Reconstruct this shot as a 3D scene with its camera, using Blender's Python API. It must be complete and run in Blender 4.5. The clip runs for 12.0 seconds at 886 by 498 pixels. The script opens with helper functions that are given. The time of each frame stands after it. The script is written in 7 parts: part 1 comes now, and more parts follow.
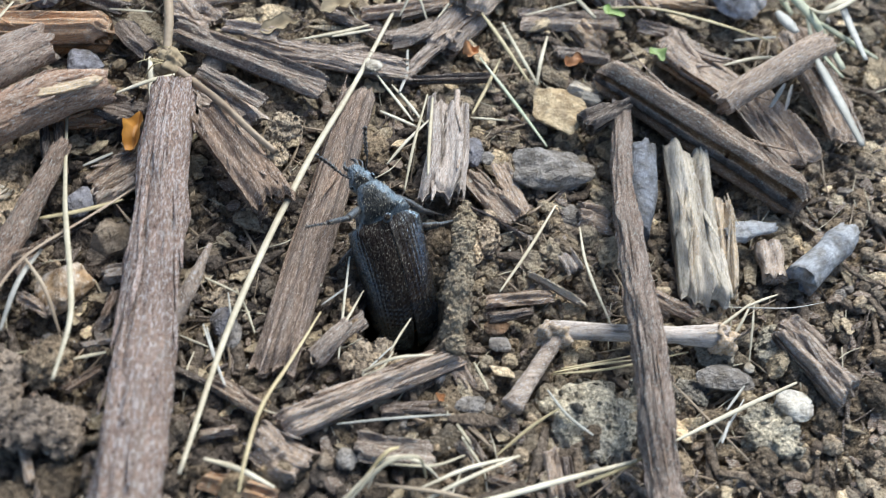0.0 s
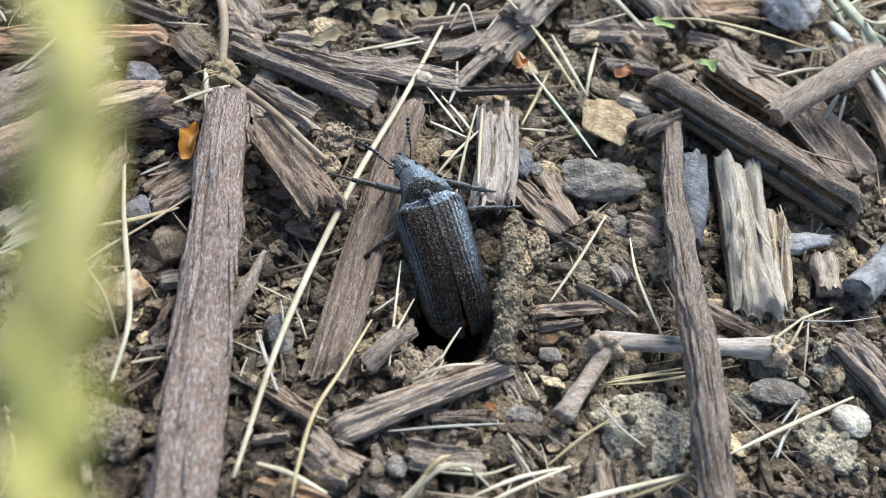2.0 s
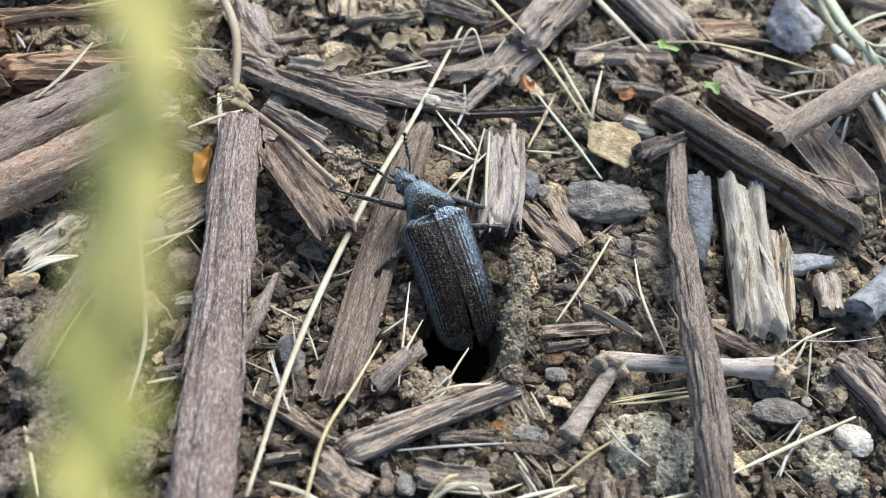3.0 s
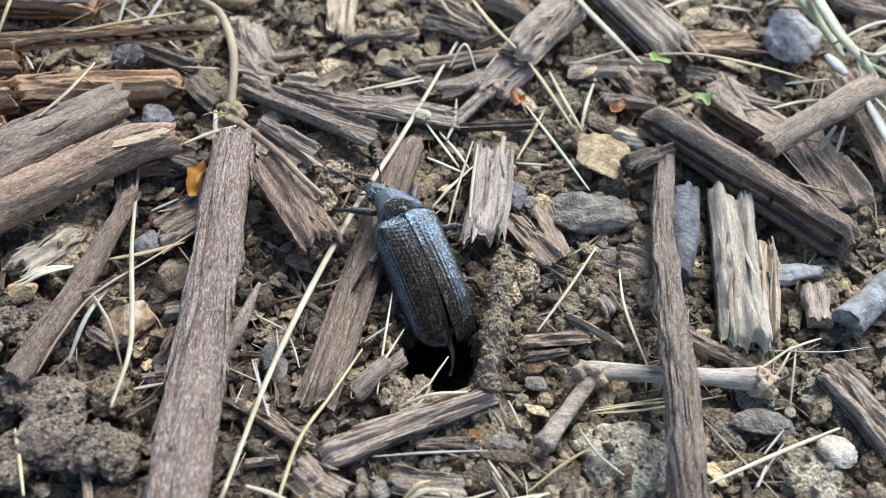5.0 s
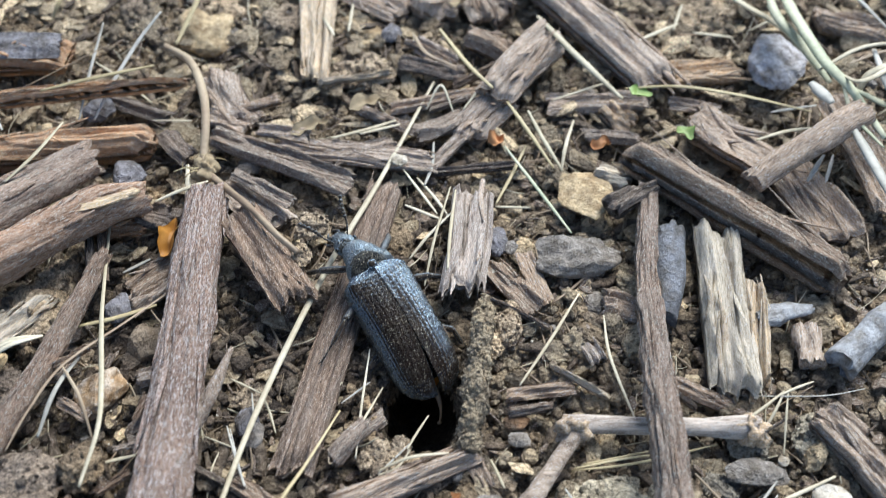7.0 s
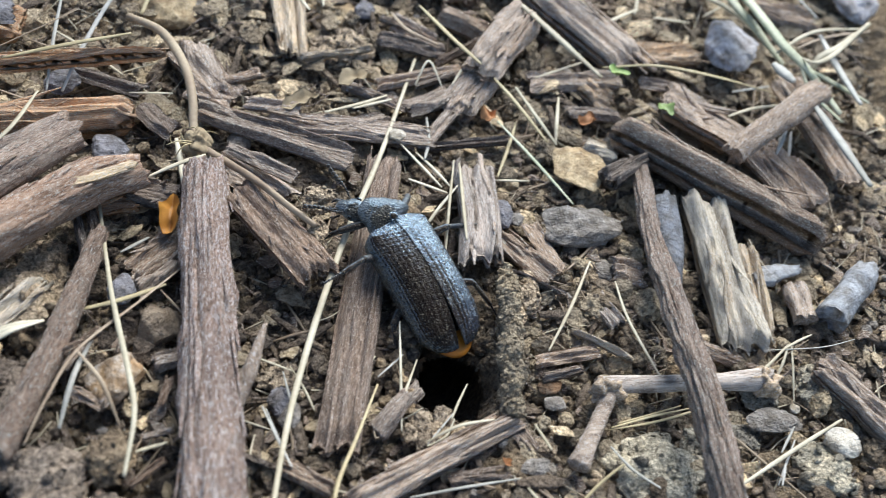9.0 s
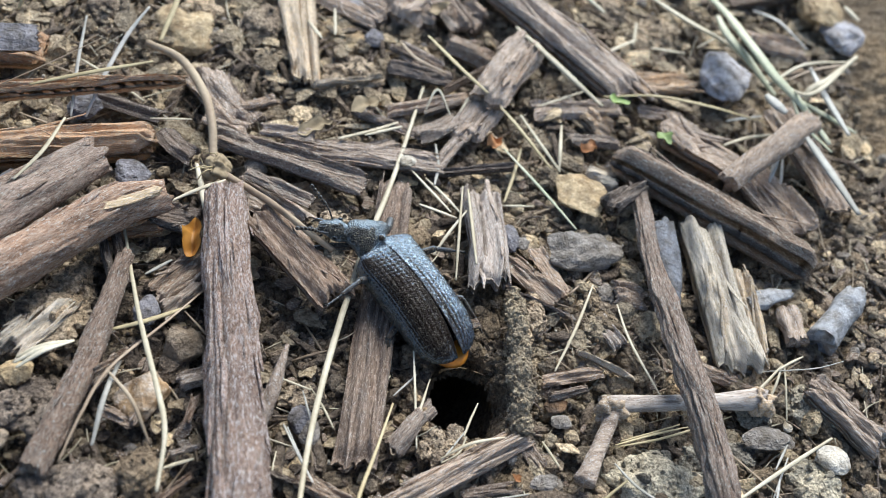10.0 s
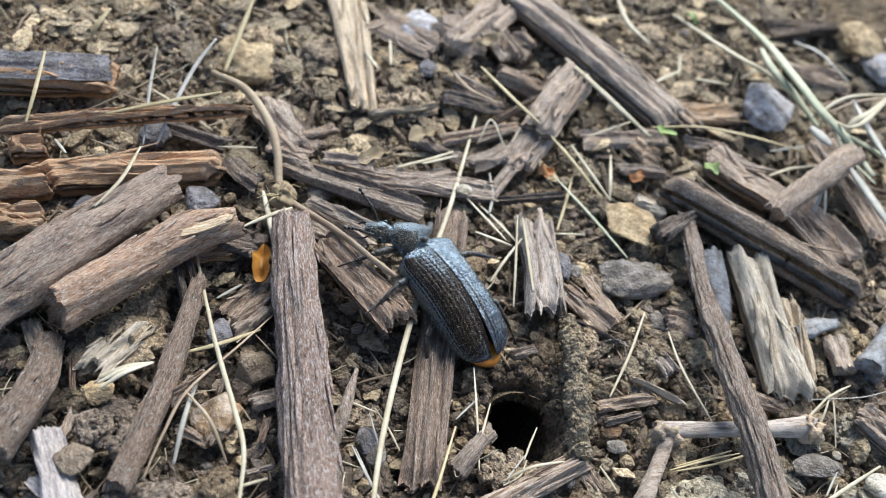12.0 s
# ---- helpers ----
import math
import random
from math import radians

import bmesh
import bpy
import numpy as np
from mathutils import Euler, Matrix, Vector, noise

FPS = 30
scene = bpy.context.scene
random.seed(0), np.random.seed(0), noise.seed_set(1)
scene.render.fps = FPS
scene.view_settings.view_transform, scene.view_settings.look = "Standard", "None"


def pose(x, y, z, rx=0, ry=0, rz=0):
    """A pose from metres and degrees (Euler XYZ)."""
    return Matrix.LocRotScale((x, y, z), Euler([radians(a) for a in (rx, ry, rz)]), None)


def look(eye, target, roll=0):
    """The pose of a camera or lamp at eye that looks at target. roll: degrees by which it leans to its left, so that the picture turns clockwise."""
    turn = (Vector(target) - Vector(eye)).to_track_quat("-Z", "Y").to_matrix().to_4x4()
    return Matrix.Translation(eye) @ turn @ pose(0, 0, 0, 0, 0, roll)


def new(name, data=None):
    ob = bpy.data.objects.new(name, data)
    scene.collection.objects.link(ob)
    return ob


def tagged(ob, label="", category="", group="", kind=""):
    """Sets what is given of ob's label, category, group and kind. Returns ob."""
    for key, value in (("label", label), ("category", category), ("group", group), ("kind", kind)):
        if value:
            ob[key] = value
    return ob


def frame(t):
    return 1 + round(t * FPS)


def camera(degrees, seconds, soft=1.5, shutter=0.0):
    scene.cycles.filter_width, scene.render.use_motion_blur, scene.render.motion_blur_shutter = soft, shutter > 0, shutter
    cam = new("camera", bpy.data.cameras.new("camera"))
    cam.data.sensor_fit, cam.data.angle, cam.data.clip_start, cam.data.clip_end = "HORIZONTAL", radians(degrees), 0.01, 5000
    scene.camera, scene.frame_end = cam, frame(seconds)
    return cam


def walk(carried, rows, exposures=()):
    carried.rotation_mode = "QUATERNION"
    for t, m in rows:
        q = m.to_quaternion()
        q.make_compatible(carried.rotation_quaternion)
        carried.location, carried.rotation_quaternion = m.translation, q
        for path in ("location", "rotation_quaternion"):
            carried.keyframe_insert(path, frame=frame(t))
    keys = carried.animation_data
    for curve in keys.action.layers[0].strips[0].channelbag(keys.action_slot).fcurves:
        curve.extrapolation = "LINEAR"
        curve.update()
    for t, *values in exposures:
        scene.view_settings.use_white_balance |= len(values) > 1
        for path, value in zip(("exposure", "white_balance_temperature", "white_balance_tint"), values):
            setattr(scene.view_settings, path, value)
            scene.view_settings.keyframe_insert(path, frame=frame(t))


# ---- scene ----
cam = camera(54.48, 12.0, soft=0.5, shutter=0.4)
PATH = [
    (0, (-0.01495, 0.00866, 0.09484), (0.2612, 1.0554, -1.5869), 15.07),
    (0.5, (-0.01460, 0.00726, 0.09092), (0.2081, 1.0555, -1.5977), 13.03),
    (1, (-0.01502, 0.00835, 0.09322), (0.1857, 1.0665, -1.5920), 12.01),
    (1.5, (-0.01669, 0.00876, 0.09285), (0.1766, 1.0781, -1.5862), 11.65),
    (2, (-0.01663, 0.00779, 0.09445), (0.1729, 1.0880, -1.5780), 11.43),
    (2.5, (-0.01650, 0.00784, 0.09608), (0.1619, 1.0912, -1.5756), 10.92),
    (3, (-0.01685, 0.00788, 0.09718), (0.1517, 1.1069, -1.5653), 10.36),
    (5, (-0.00844, 0.00623, 0.09903), (0.0477, 1.1359, -1.5504), 5.35),
    (5.5, (-0.00727, 0.00706, 0.09838), (0.0211, 1.1405, -1.5492), 4.02),
    (6, (-0.00697, 0.00726, 0.09827), (0.0012, 1.1386, -1.5510), 2.84),
    (6.5, (-0.00778, 0.00715, 0.09834), (0.0042, 1.1413, -1.5490), 2.34),
    (7, (-0.00416, 0.01264, 0.10005), (0.0264, 1.1586, -1.5388), 2.13),
    (7.2, (-0.00824, 0.01288, 0.10120), (0.0822, 1.1770, -1.5226), 4.78),
    (8.8, (-0.02805, 0.01186, 0.09342), (0.3471, 1.1563, -1.5033), 14.18),
    (9, (-0.02801, 0.01050, 0.09433), (0.3791, 1.1497, -1.4983), 15.41),
    (9.5, (-0.03147, 0.01091, 0.09620), (0.4144, 1.1542, -1.4831), 16.92),
    (10, (-0.03267, 0.00978, 0.09887), (0.4115, 1.1608, -1.4753), 17.01),
    (10.5, (-0.03592, 0.00934, 0.09898), (0.4013, 1.1652, -1.4735), 16.98),
    (11, (-0.03744, 0.00920, 0.10029), (0.3889, 1.1737, -1.4689), 16.72),
    (11.5, (-0.03919, 0.00925, 0.10189), (0.3789, 1.1830, -1.4625), 16.43),
    (12, (-0.03978, 0.00994, 0.10216), (0.3734, 1.1878, -1.4605), 16.26),
]
walk(cam, [(t, look(eye, target, roll)) for t, eye, target, roll in PATH], [(0, 1.13, 6140, 7), (7.2, 1.14, 6140, 7), (12, 1.09, 6320, 8)])
# close focus on the beetle: what lies farther off goes soft
cam.data.dof.use_dof, cam.data.dof.focus_distance, cam.data.dof.aperture_fstop = True, 0.114, 22.0

# ---- light ----
world = bpy.data.worlds.new("sky")
scene.world = world
world.use_nodes = True
wn = world.node_tree
sky = wn.nodes.new("ShaderNodeTexSky")
sky.sky_type, sky.sun_disc = "NISHITA", False
sky.sun_elevation, sky.sun_rotation = radians(47), radians(25)
back = wn.nodes["Background"]
back.inputs["Strength"].default_value = 0.078
wn.links.new(sky.outputs[0], back.inputs[0])
sun = new("sun", bpy.data.lights.new("sun", "SUN"))
sun.data.energy, sun.data.angle, sun.data.color = 2.65, radians(38), (1.0, 0.98, 0.93)
sun.matrix_world = look((0.423 * 2, 0.906 * 2, 2 * math.tan(radians(47))), (0, 0, 0))


# ---- materials ----
def nodes_of(name, rough=0.8):
    m = bpy.data.materials.new(name)
    m.use_nodes = True
    nt = m.node_tree
    b = nt.nodes["Principled BSDF"]
    b.inputs["Roughness"].default_value = rough
    return m, nt, b


def coords(nt, scale=(1, 1, 1)):
    tc = nt.nodes.new("ShaderNodeTexCoord")
    oi = nt.nodes.new("ShaderNodeObjectInfo")
    shift = nt.nodes.new("ShaderNodeVectorMath")
    shift.operation = "MULTIPLY_ADD"
    nt.links.new(oi.outputs["Random"], shift.inputs[0])
    shift.inputs[1].default_value = (1.3, 2.1, 0.7)
    nt.links.new(tc.outputs["Object"], shift.inputs[2])
    mp = nt.nodes.new("ShaderNodeMapping")
    mp.inputs["Scale"].default_value = scale
    nt.links.new(shift.outputs[0], mp.inputs[0])
    return mp.outputs[0], oi.outputs["Random"]


def noise_of(nt, vec, scale, detail=4, rough=0.6, distort=0.0):
    n = nt.nodes.new("ShaderNodeTexNoise")
    n.inputs["Scale"].default_value, n.inputs["Detail"].default_value = scale, detail
    n.inputs["Roughness"].default_value, n.inputs["Distortion"].default_value = rough, distort
    nt.links.new(vec, n.inputs["Vector"])
    return n.outputs["Fac"]


def ramp(nt, fac, stops):
    r = nt.nodes.new("ShaderNodeValToRGB")
    els = r.color_ramp.elements
    while len(els) < len(stops):
        els.new(0.5)
    for e, (p, c) in zip(els, stops):
        e.position, e.color = p, (*c, 1) if len(c) == 3 else c
    nt.links.new(fac, r.inputs[0])
    return r.outputs["Color"]


def mix(nt, a, b, fac, blend="MIX"):
    m = nt.nodes.new("ShaderNodeMix")
    m.data_type, m.blend_type = "RGBA", blend
    for value, slot in ((fac, 0), (a, 6), (b, 7)):
        if isinstance(value, bpy.types.NodeSocket):
            nt.links.new(value, m.inputs[slot])
        elif slot:
            m.inputs[slot].default_value = (*value, 1)
        else:
            m.inputs[0].default_value = value
    return m.outputs[2]


def bump(nt, b, height, strength, dist):
    n = nt.nodes.new("ShaderNodeBump")
    n.inputs["Strength"].default_value, n.inputs["Distance"].default_value = strength, dist
    nt.links.new(height, n.inputs["Height"])
    nt.links.new(n.outputs[0], b.inputs["Normal"])


def wood_material(name, dark, mid, light, fleck=None, rough=0.85, coarse=1.0, along=380, relief=0.0006, spread=0.165, floor=0.5):
    """Long fibres along local x, with fine cracks, weathered grey and brown patches, and dusty flecks."""
    m, nt, b = nodes_of(name, rough)
    v, rnd = coords(nt, (along * 2.2, 6200 * coarse, 5000 * coarse))
    grain = noise_of(nt, v, 1.0, 7, 0.72, 0.5)
    v3, _ = coords(nt, (along * 0.5, 1250 * coarse, 1250 * coarse))
    band = noise_of(nt, v3, 1.0, 6, 0.68, 0.9)
    v2, _ = coords(nt, (120, 300, 300))
    stain = noise_of(nt, v2, 1.0, 6, 0.7, 0.5)
    v4, _ = coords(nt, (1150, 3600, 3600) if fleck else (1700, 4600, 4600))
    dust = noise_of(nt, v4, 1.0, 5, 0.8)
    v5, _ = coords(nt, (220, 420, 420))
    patch = noise_of(nt, v5, 1.0, 5, 0.65, 0.3)
    col = ramp(nt, grain, [(0.5 - spread, dark), (0.48, mid), (0.5 + spread, light)])
    col = mix(nt, col, ramp(nt, band, [(0.30, (floor * 0.75, floor * 0.7, floor * 0.65)), (0.40, (0.90, 0.89, 0.88)), (0.52, (1.0, 1.0, 1.0)), (0.68, (1.16, 1.15, 1.14))]), 1.0, "MULTIPLY")
    tone = ramp(nt, stain, [(0.32, (0.58, 0.54, 0.52)), (0.5, (1.0, 0.98, 0.96)), (0.68, (1.34, 1.30, 1.26))])
    col = mix(nt, col, tone, 0.8, "MULTIPLY")
    grey = sum(mid) / 3
    col = mix(nt, col, (grey * 1.34, grey * 1.24, grey * 1.14), ramp(nt, patch, [(0.50, (0, 0, 0)), (0.68, (0.45, 0.45, 0.45))]))
    vary = ramp(nt, rnd, [(0.0, (0.80, 0.76, 0.72)), (0.33, (1.10, 1.0, 0.88)), (0.66, (0.95, 0.97, 0.99)), (1.0, (1.25, 1.22, 1.18))])
    col = mix(nt, col, vary, 1.0, "MULTIPLY")
    col = mix(nt, col, (1.05, 1.0, 0.955), 1.0, "MULTIPLY")
    grit = fleck or tuple(min(0.6, c * 1.4 + 0.03) for c in light)
    lo = 0.515 if fleck else 0.555
    col = mix(nt, col, grit, ramp(nt, dust, [(lo, (0, 0, 0)), (lo + 0.07, (0.85, 0.85, 0.85))]))
    v6, _ = coords(nt, (5200, 7400, 7400))
    speck = noise_of(nt, v6, 1.0, 2, 0.5)
    col = mix(nt, col, (0.68, 0.64, 0.58), ramp(nt, speck, [(0.64, (0, 0, 0)), (0.68, (0.85, 0.85, 0.85))]))
    # short dark pores along the fibres
    v7, _ = coords(nt, (1500, 5600, 5600))
    pore = noise_of(nt, v7, 1.0, 3, 0.6)
    col = mix(nt, col, tuple(c * 0.55 for c in dark), ramp(nt, pore, [(0.30, (0.8, 0.8, 0.8)), (0.37, (0, 0, 0))]))
    nt.links.new(col, b.inputs["Base Color"])
    bump(nt, b, mix(nt, mix(nt, grain, band, 0.5), mix(nt, dust, pore, 0.5), 0.4), 1.0, relief)
    return m


def soil_material(name, dark, mid, light, scale=1.0):
    m, nt, b = nodes_of(name, 0.95)
    v, rnd = coords(nt)
    big = noise_of(nt, v, 75 * scale, 4, 0.6)
    fine = noise_of(nt, v, 1300 * scale, 7, 0.8)
    grit = nt.nodes.new("ShaderNodeTexVoronoi")
    grit.inputs["Scale"].default_value = 2000 * scale
    nt.links.new(v, grit.inputs["Vector"])
    col = ramp(nt, fine, [(0.34, dark), (0.5, mid), (0.68, light)])
    tone = ramp(nt, big, [(0.32, (0.45, 0.44, 0.45)), (0.5, (0.98, 0.98, 0.95)), (0.66, (1.36, 1.3, 1.16))])
    col = mix(nt, col, tone, 0.9, "MULTIPLY")
    geo = nt.nodes.new("ShaderNodeNewGeometry")
    isl = ramp(nt, geo.outputs["Random Per Island"], [(0.0, (0.55, 0.53, 0.52)), (0.55, (0.98, 0.98, 0.96)), (0.85, (1.35, 1.32, 1.24)), (1.0, (1.85, 1.8, 1.7))])
    col = mix(nt, col, isl, 1.0, "MULTIPLY")
    nt.links.new(col, b.inputs["Base Color"])
    bump(nt, b, mix(nt, fine, grit.outputs["Distance"], 0.4), 1.0, 0.0011)
    return m


def straw_material(name, a, c, rough=0.5):
    m, nt, b = nodes_of(name, rough)
    v, rnd = coords(nt)
    n = noise_of(nt, v, 130, 3)
    fine = noise_of(nt, v, 1500, 3)
    col = mix(nt, a, c, ramp(nt, n, [(0.35, (0, 0, 0)), (0.65, (1, 1, 1))]))
    col = mix(nt, col, ramp(nt, fine, [(0.3, (0.75, 0.73, 0.7)), (0.6, (1, 1, 1))]), 0.7, "MULTIPLY")
    vary = ramp(nt, rnd, [(0.0, (0.75, 0.74, 0.7)), (1.0, (1.1, 1.1, 1.1))])
    col = mix(nt, col, vary, 1.0, "MULTIPLY")
    nt.links.new(col, b.inputs["Base Color"])
    bump(nt, b, fine, 0.3, 0.0002)
    return m


def stone_material(name, a, c, spot, rough=0.7, dirt=0.5):
    m, nt, b = nodes_of(name, rough)
    v, rnd = coords(nt)
    n = noise_of(nt, v, 190, 5, 0.65)
    fine = noise_of(nt, v, 1500, 4, 0.7)
    col = mix(nt, a, c, ramp(nt, n, [(0.38, (0, 0, 0)), (0.62, (1, 1, 1))]))
    col = mix(nt, col, spot, ramp(nt, fine, [(0.55, (0, 0, 0)), (0.7, (0.8, 0.8, 0.8))]))
    col = mix(nt, col, ramp(nt, noise_of(nt, v, 520, 5, 0.7), [(0.38, (0.45, 0.41, 0.36)), (0.6, (1, 1, 1))]), 1.0, "MULTIPLY")
    col = mix(nt, col, (0.17, 0.14, 0.105), ramp(nt, noise_of(nt, v, 330, 6, 0.75), [(0.52, (0, 0, 0)), (0.66, (dirt, dirt, dirt))]))
    nt.links.new(col, b.inputs["Base Color"])
    bump(nt, b, mix(nt, fine, n, 0.5), 1.0, 0.0032 * dirt)
    return m


MAT = {
    "grey": wood_material("weathered_wood", (0.082, 0.065, 0.053), (0.292, 0.240, 0.199), (0.54, 0.48, 0.425)),
    "brown": wood_material("brown_wood", (0.070, 0.053, 0.042), (0.245, 0.196, 0.160), (0.46, 0.395, 0.34)),
    "fawn": wood_material("fawn_wood", (0.115, 0.09, 0.07), (0.36, 0.29, 0.235), (0.58, 0.51, 0.435)),
    "dark": wood_material("dark_wood", (0.035, 0.028, 0.024), (0.125, 0.10, 0.083), (0.27, 0.23, 0.20)),
    "russet": wood_material("russet_branch_bark", (0.075, 0.044, 0.031), (0.29, 0.20, 0.15), (0.52, 0.43, 0.37), coarse=0.8),
    "red": wood_material("red_bark", (0.17, 0.088, 0.045), (0.42, 0.255, 0.145), (0.62, 0.45, 0.30), floor=0.75, spread=0.18, coarse=1.6),
    "pale": wood_material("pale_wood", (0.27, 0.235, 0.175), (0.51, 0.465, 0.375), (0.70, 0.665, 0.58), spread=0.17, floor=0.5),
    "stripped": wood_material("stripped_wood", (0.46, 0.36, 0.23), (0.66, 0.55, 0.38), (0.78, 0.69, 0.54), coarse=0.6),
    "bark": wood_material("twig_bark", (0.085, 0.056, 0.048), (0.295, 0.224, 0.203), (0.54, 0.455, 0.425), (0.70, 0.64, 0.62), coarse=0.75, along=900, relief=0.0015, spread=0.14),
    "twig": wood_material("grey_twig_bark", (0.062, 0.045, 0.036), (0.265, 0.205, 0.172), (0.49, 0.415, 0.365), coarse=0.8, along=520, relief=0.0014),
    "silver": wood_material("bluish_grey_wood", (0.22, 0.21, 0.225), (0.40, 0.385, 0.405), (0.58, 0.57, 0.585), coarse=0.6),
    "slate": stone_material("blue_grey_stub", (0.13, 0.14, 0.165), (0.25, 0.265, 0.30), (0.38, 0.40, 0.44), 0.6, 0.3),
    "humus": soil_material("dark_humus", (0.018, 0.014, 0.012), (0.105, 0.080, 0.064), (0.25, 0.20, 0.165)),
    "umber": wood_material("umber_wood", (0.045, 0.032, 0.025), (0.185, 0.138, 0.108), (0.40, 0.33, 0.275)),
    "ashen": wood_material("ashen_wood", (0.12, 0.10, 0.088), (0.39, 0.34, 0.305), (0.62, 0.565, 0.52)),
    "damp": soil_material("damp_clod", (0.030, 0.024, 0.021), (0.175, 0.140, 0.116), (0.40, 0.335, 0.285)),
    "tawny": wood_material("tawny_wood", (0.17, 0.105, 0.058), (0.44, 0.315, 0.20), (0.64, 0.51, 0.36)),
    "bone": wood_material("bleached_twig", (0.14, 0.115, 0.098), (0.345, 0.305, 0.275), (0.60, 0.57, 0.54), coarse=0.35, along=120),
    "joint": wood_material("worn_joint", (0.22, 0.165, 0.11), (0.47, 0.395, 0.295), (0.70, 0.64, 0.54), coarse=0.3, along=900),
    "pith": stone_material("smooth_bleached_stem", (0.26, 0.27, 0.29), (0.46, 0.47, 0.49), (0.58, 0.585, 0.60), 0.55, 0.25),
    "soil": soil_material("soil", (0.034, 0.024, 0.016), (0.225, 0.168, 0.114), (0.46, 0.37, 0.268)),
    "clod": soil_material("dry_clod", (0.05, 0.037, 0.027), (0.275, 0.217, 0.162), (0.55, 0.465, 0.37)),
    "ash": soil_material("grey_clod", (0.055, 0.048, 0.038), (0.275, 0.252, 0.212), (0.53, 0.495, 0.43)),
    "flake": soil_material("leaf_litter", (0.17, 0.125, 0.08), (0.48, 0.385, 0.27), (0.70, 0.61, 0.475)),
    "sandy": soil_material("sandy_soil", (0.10, 0.077, 0.053), (0.385, 0.31, 0.222), (0.62, 0.53, 0.405)),
    "straw": straw_material("dry_straw", (0.47, 0.405, 0.275), (0.70, 0.64, 0.495)),
    "gold": straw_material("yellow_straw", (0.42, 0.335, 0.18), (0.58, 0.49, 0.29)),
    "white": straw_material("bleached_straw", (0.36, 0.35, 0.31), (0.54, 0.525, 0.48)),
    "stem": straw_material("pinkish_stem", (0.31, 0.225, 0.15), (0.46, 0.375, 0.265), 0.65),
    "tan": straw_material("tan_stem", (0.27, 0.19, 0.125), (0.42, 0.33, 0.23)),
    "green": straw_material("green_straw", (0.42, 0.45, 0.30), (0.60, 0.59, 0.44)),
    "stone": stone_material("grey_stone", (0.22, 0.195, 0.17), (0.42, 0.38, 0.34), (0.60, 0.56, 0.51)),
    "blue": stone_material("blue_grey_stone", (0.135, 0.13, 0.145), (0.29, 0.28, 0.305), (0.46, 0.45, 0.475)),
    "lavender": stone_material("lavender_stone", (0.44, 0.425, 0.455), (0.66, 0.645, 0.67), (0.80, 0.785, 0.80), 0.7, 0.28),
    "tan_stone": stone_material("tan_stone", (0.28, 0.21, 0.145), (0.40, 0.32, 0.235), (0.50, 0.42, 0.33)),
    "ochre": stone_material("ochre_stone", (0.52, 0.37, 0.20), (0.68, 0.53, 0.32), (0.76, 0.65, 0.46), 0.7, 0.35),
    "rust": stone_material("rusty_stone", (0.27, 0.15, 0.075), (0.42, 0.27, 0.15), (0.50, 0.39, 0.27)),
    "rusty_chalk": stone_material("rust_stained_stone", (0.50, 0.33, 0.18), (0.80, 0.77, 0.71), (0.84, 0.82, 0.78), 0.7, 0.25),
    "chalk": stone_material("pale_stone", (0.62, 0.54, 0.41), (0.80, 0.77, 0.71), (0.84, 0.82, 0.78), 0.7, 0.25),
    "orange": straw_material("orange_leaf", (0.24, 0.095, 0.012), (0.42, 0.20, 0.03), 0.6),
    "rusty_leaf": straw_material("rusty_leaf", (0.30, 0.12, 0.04), (0.42, 0.20, 0.08), 0.7),
    "leaf": straw_material("green_leaf", (0.20, 0.31, 0.08), (0.32, 0.42, 0.15), 0.5),
    "dry_leaf": straw_material("dry_leaf", (0.24, 0.18, 0.105), (0.36, 0.29, 0.185), 0.8),
}


# ---- shape helpers ----
def hash01(ix, iy, iz):
    h = (ix * 374761393 + iy * 668265263 + iz * 2147483647 * 31 + 1013904223) & 0xFFFFFFFF
    h = ((h ^ (h >> 13)) * 1274126177) & 0xFFFFFFFF
    return ((h ^ (h >> 16)) & 0xFFFF) / 65535.0


def vnoise(x, y, z=0.0):
    """Smooth value noise in -1..1 on arrays."""
    x, y = np.broadcast_arrays(np.asarray(x, float), np.asarray(y, float))
    z = np.broadcast_to(np.asarray(z, float), x.shape)
    i = [np.floor(a).astype(np.int64) for a in (x, y, z)]
    f = [a - b for a, b in zip((x, y, z), i)]
    f = [a * a * (3 - 2 * a) for a in f]
    out = 0
    for dx in (0, 1):
        for dy in (0, 1):
            for dz in (0, 1):
                w = (f[0] if dx else 1 - f[0]) * (f[1] if dy else 1 - f[1]) * (f[2] if dz else 1 - f[2])
                out = out + w * hash01(i[0] + dx, i[1] + dy, i[2] + dz)
    return out * 2 - 1


def fbm(x, y, z=0.0, octaves=4):
    x, y, z = (np.asarray(a, float) for a in (x, y, z))
    return sum(vnoise(x * 2 ** k + 17 * k, y * 2 ** k - 9 * k, z * 2 ** k + 5 * k) / 2 ** k for k in range(octaves)) / 1.6


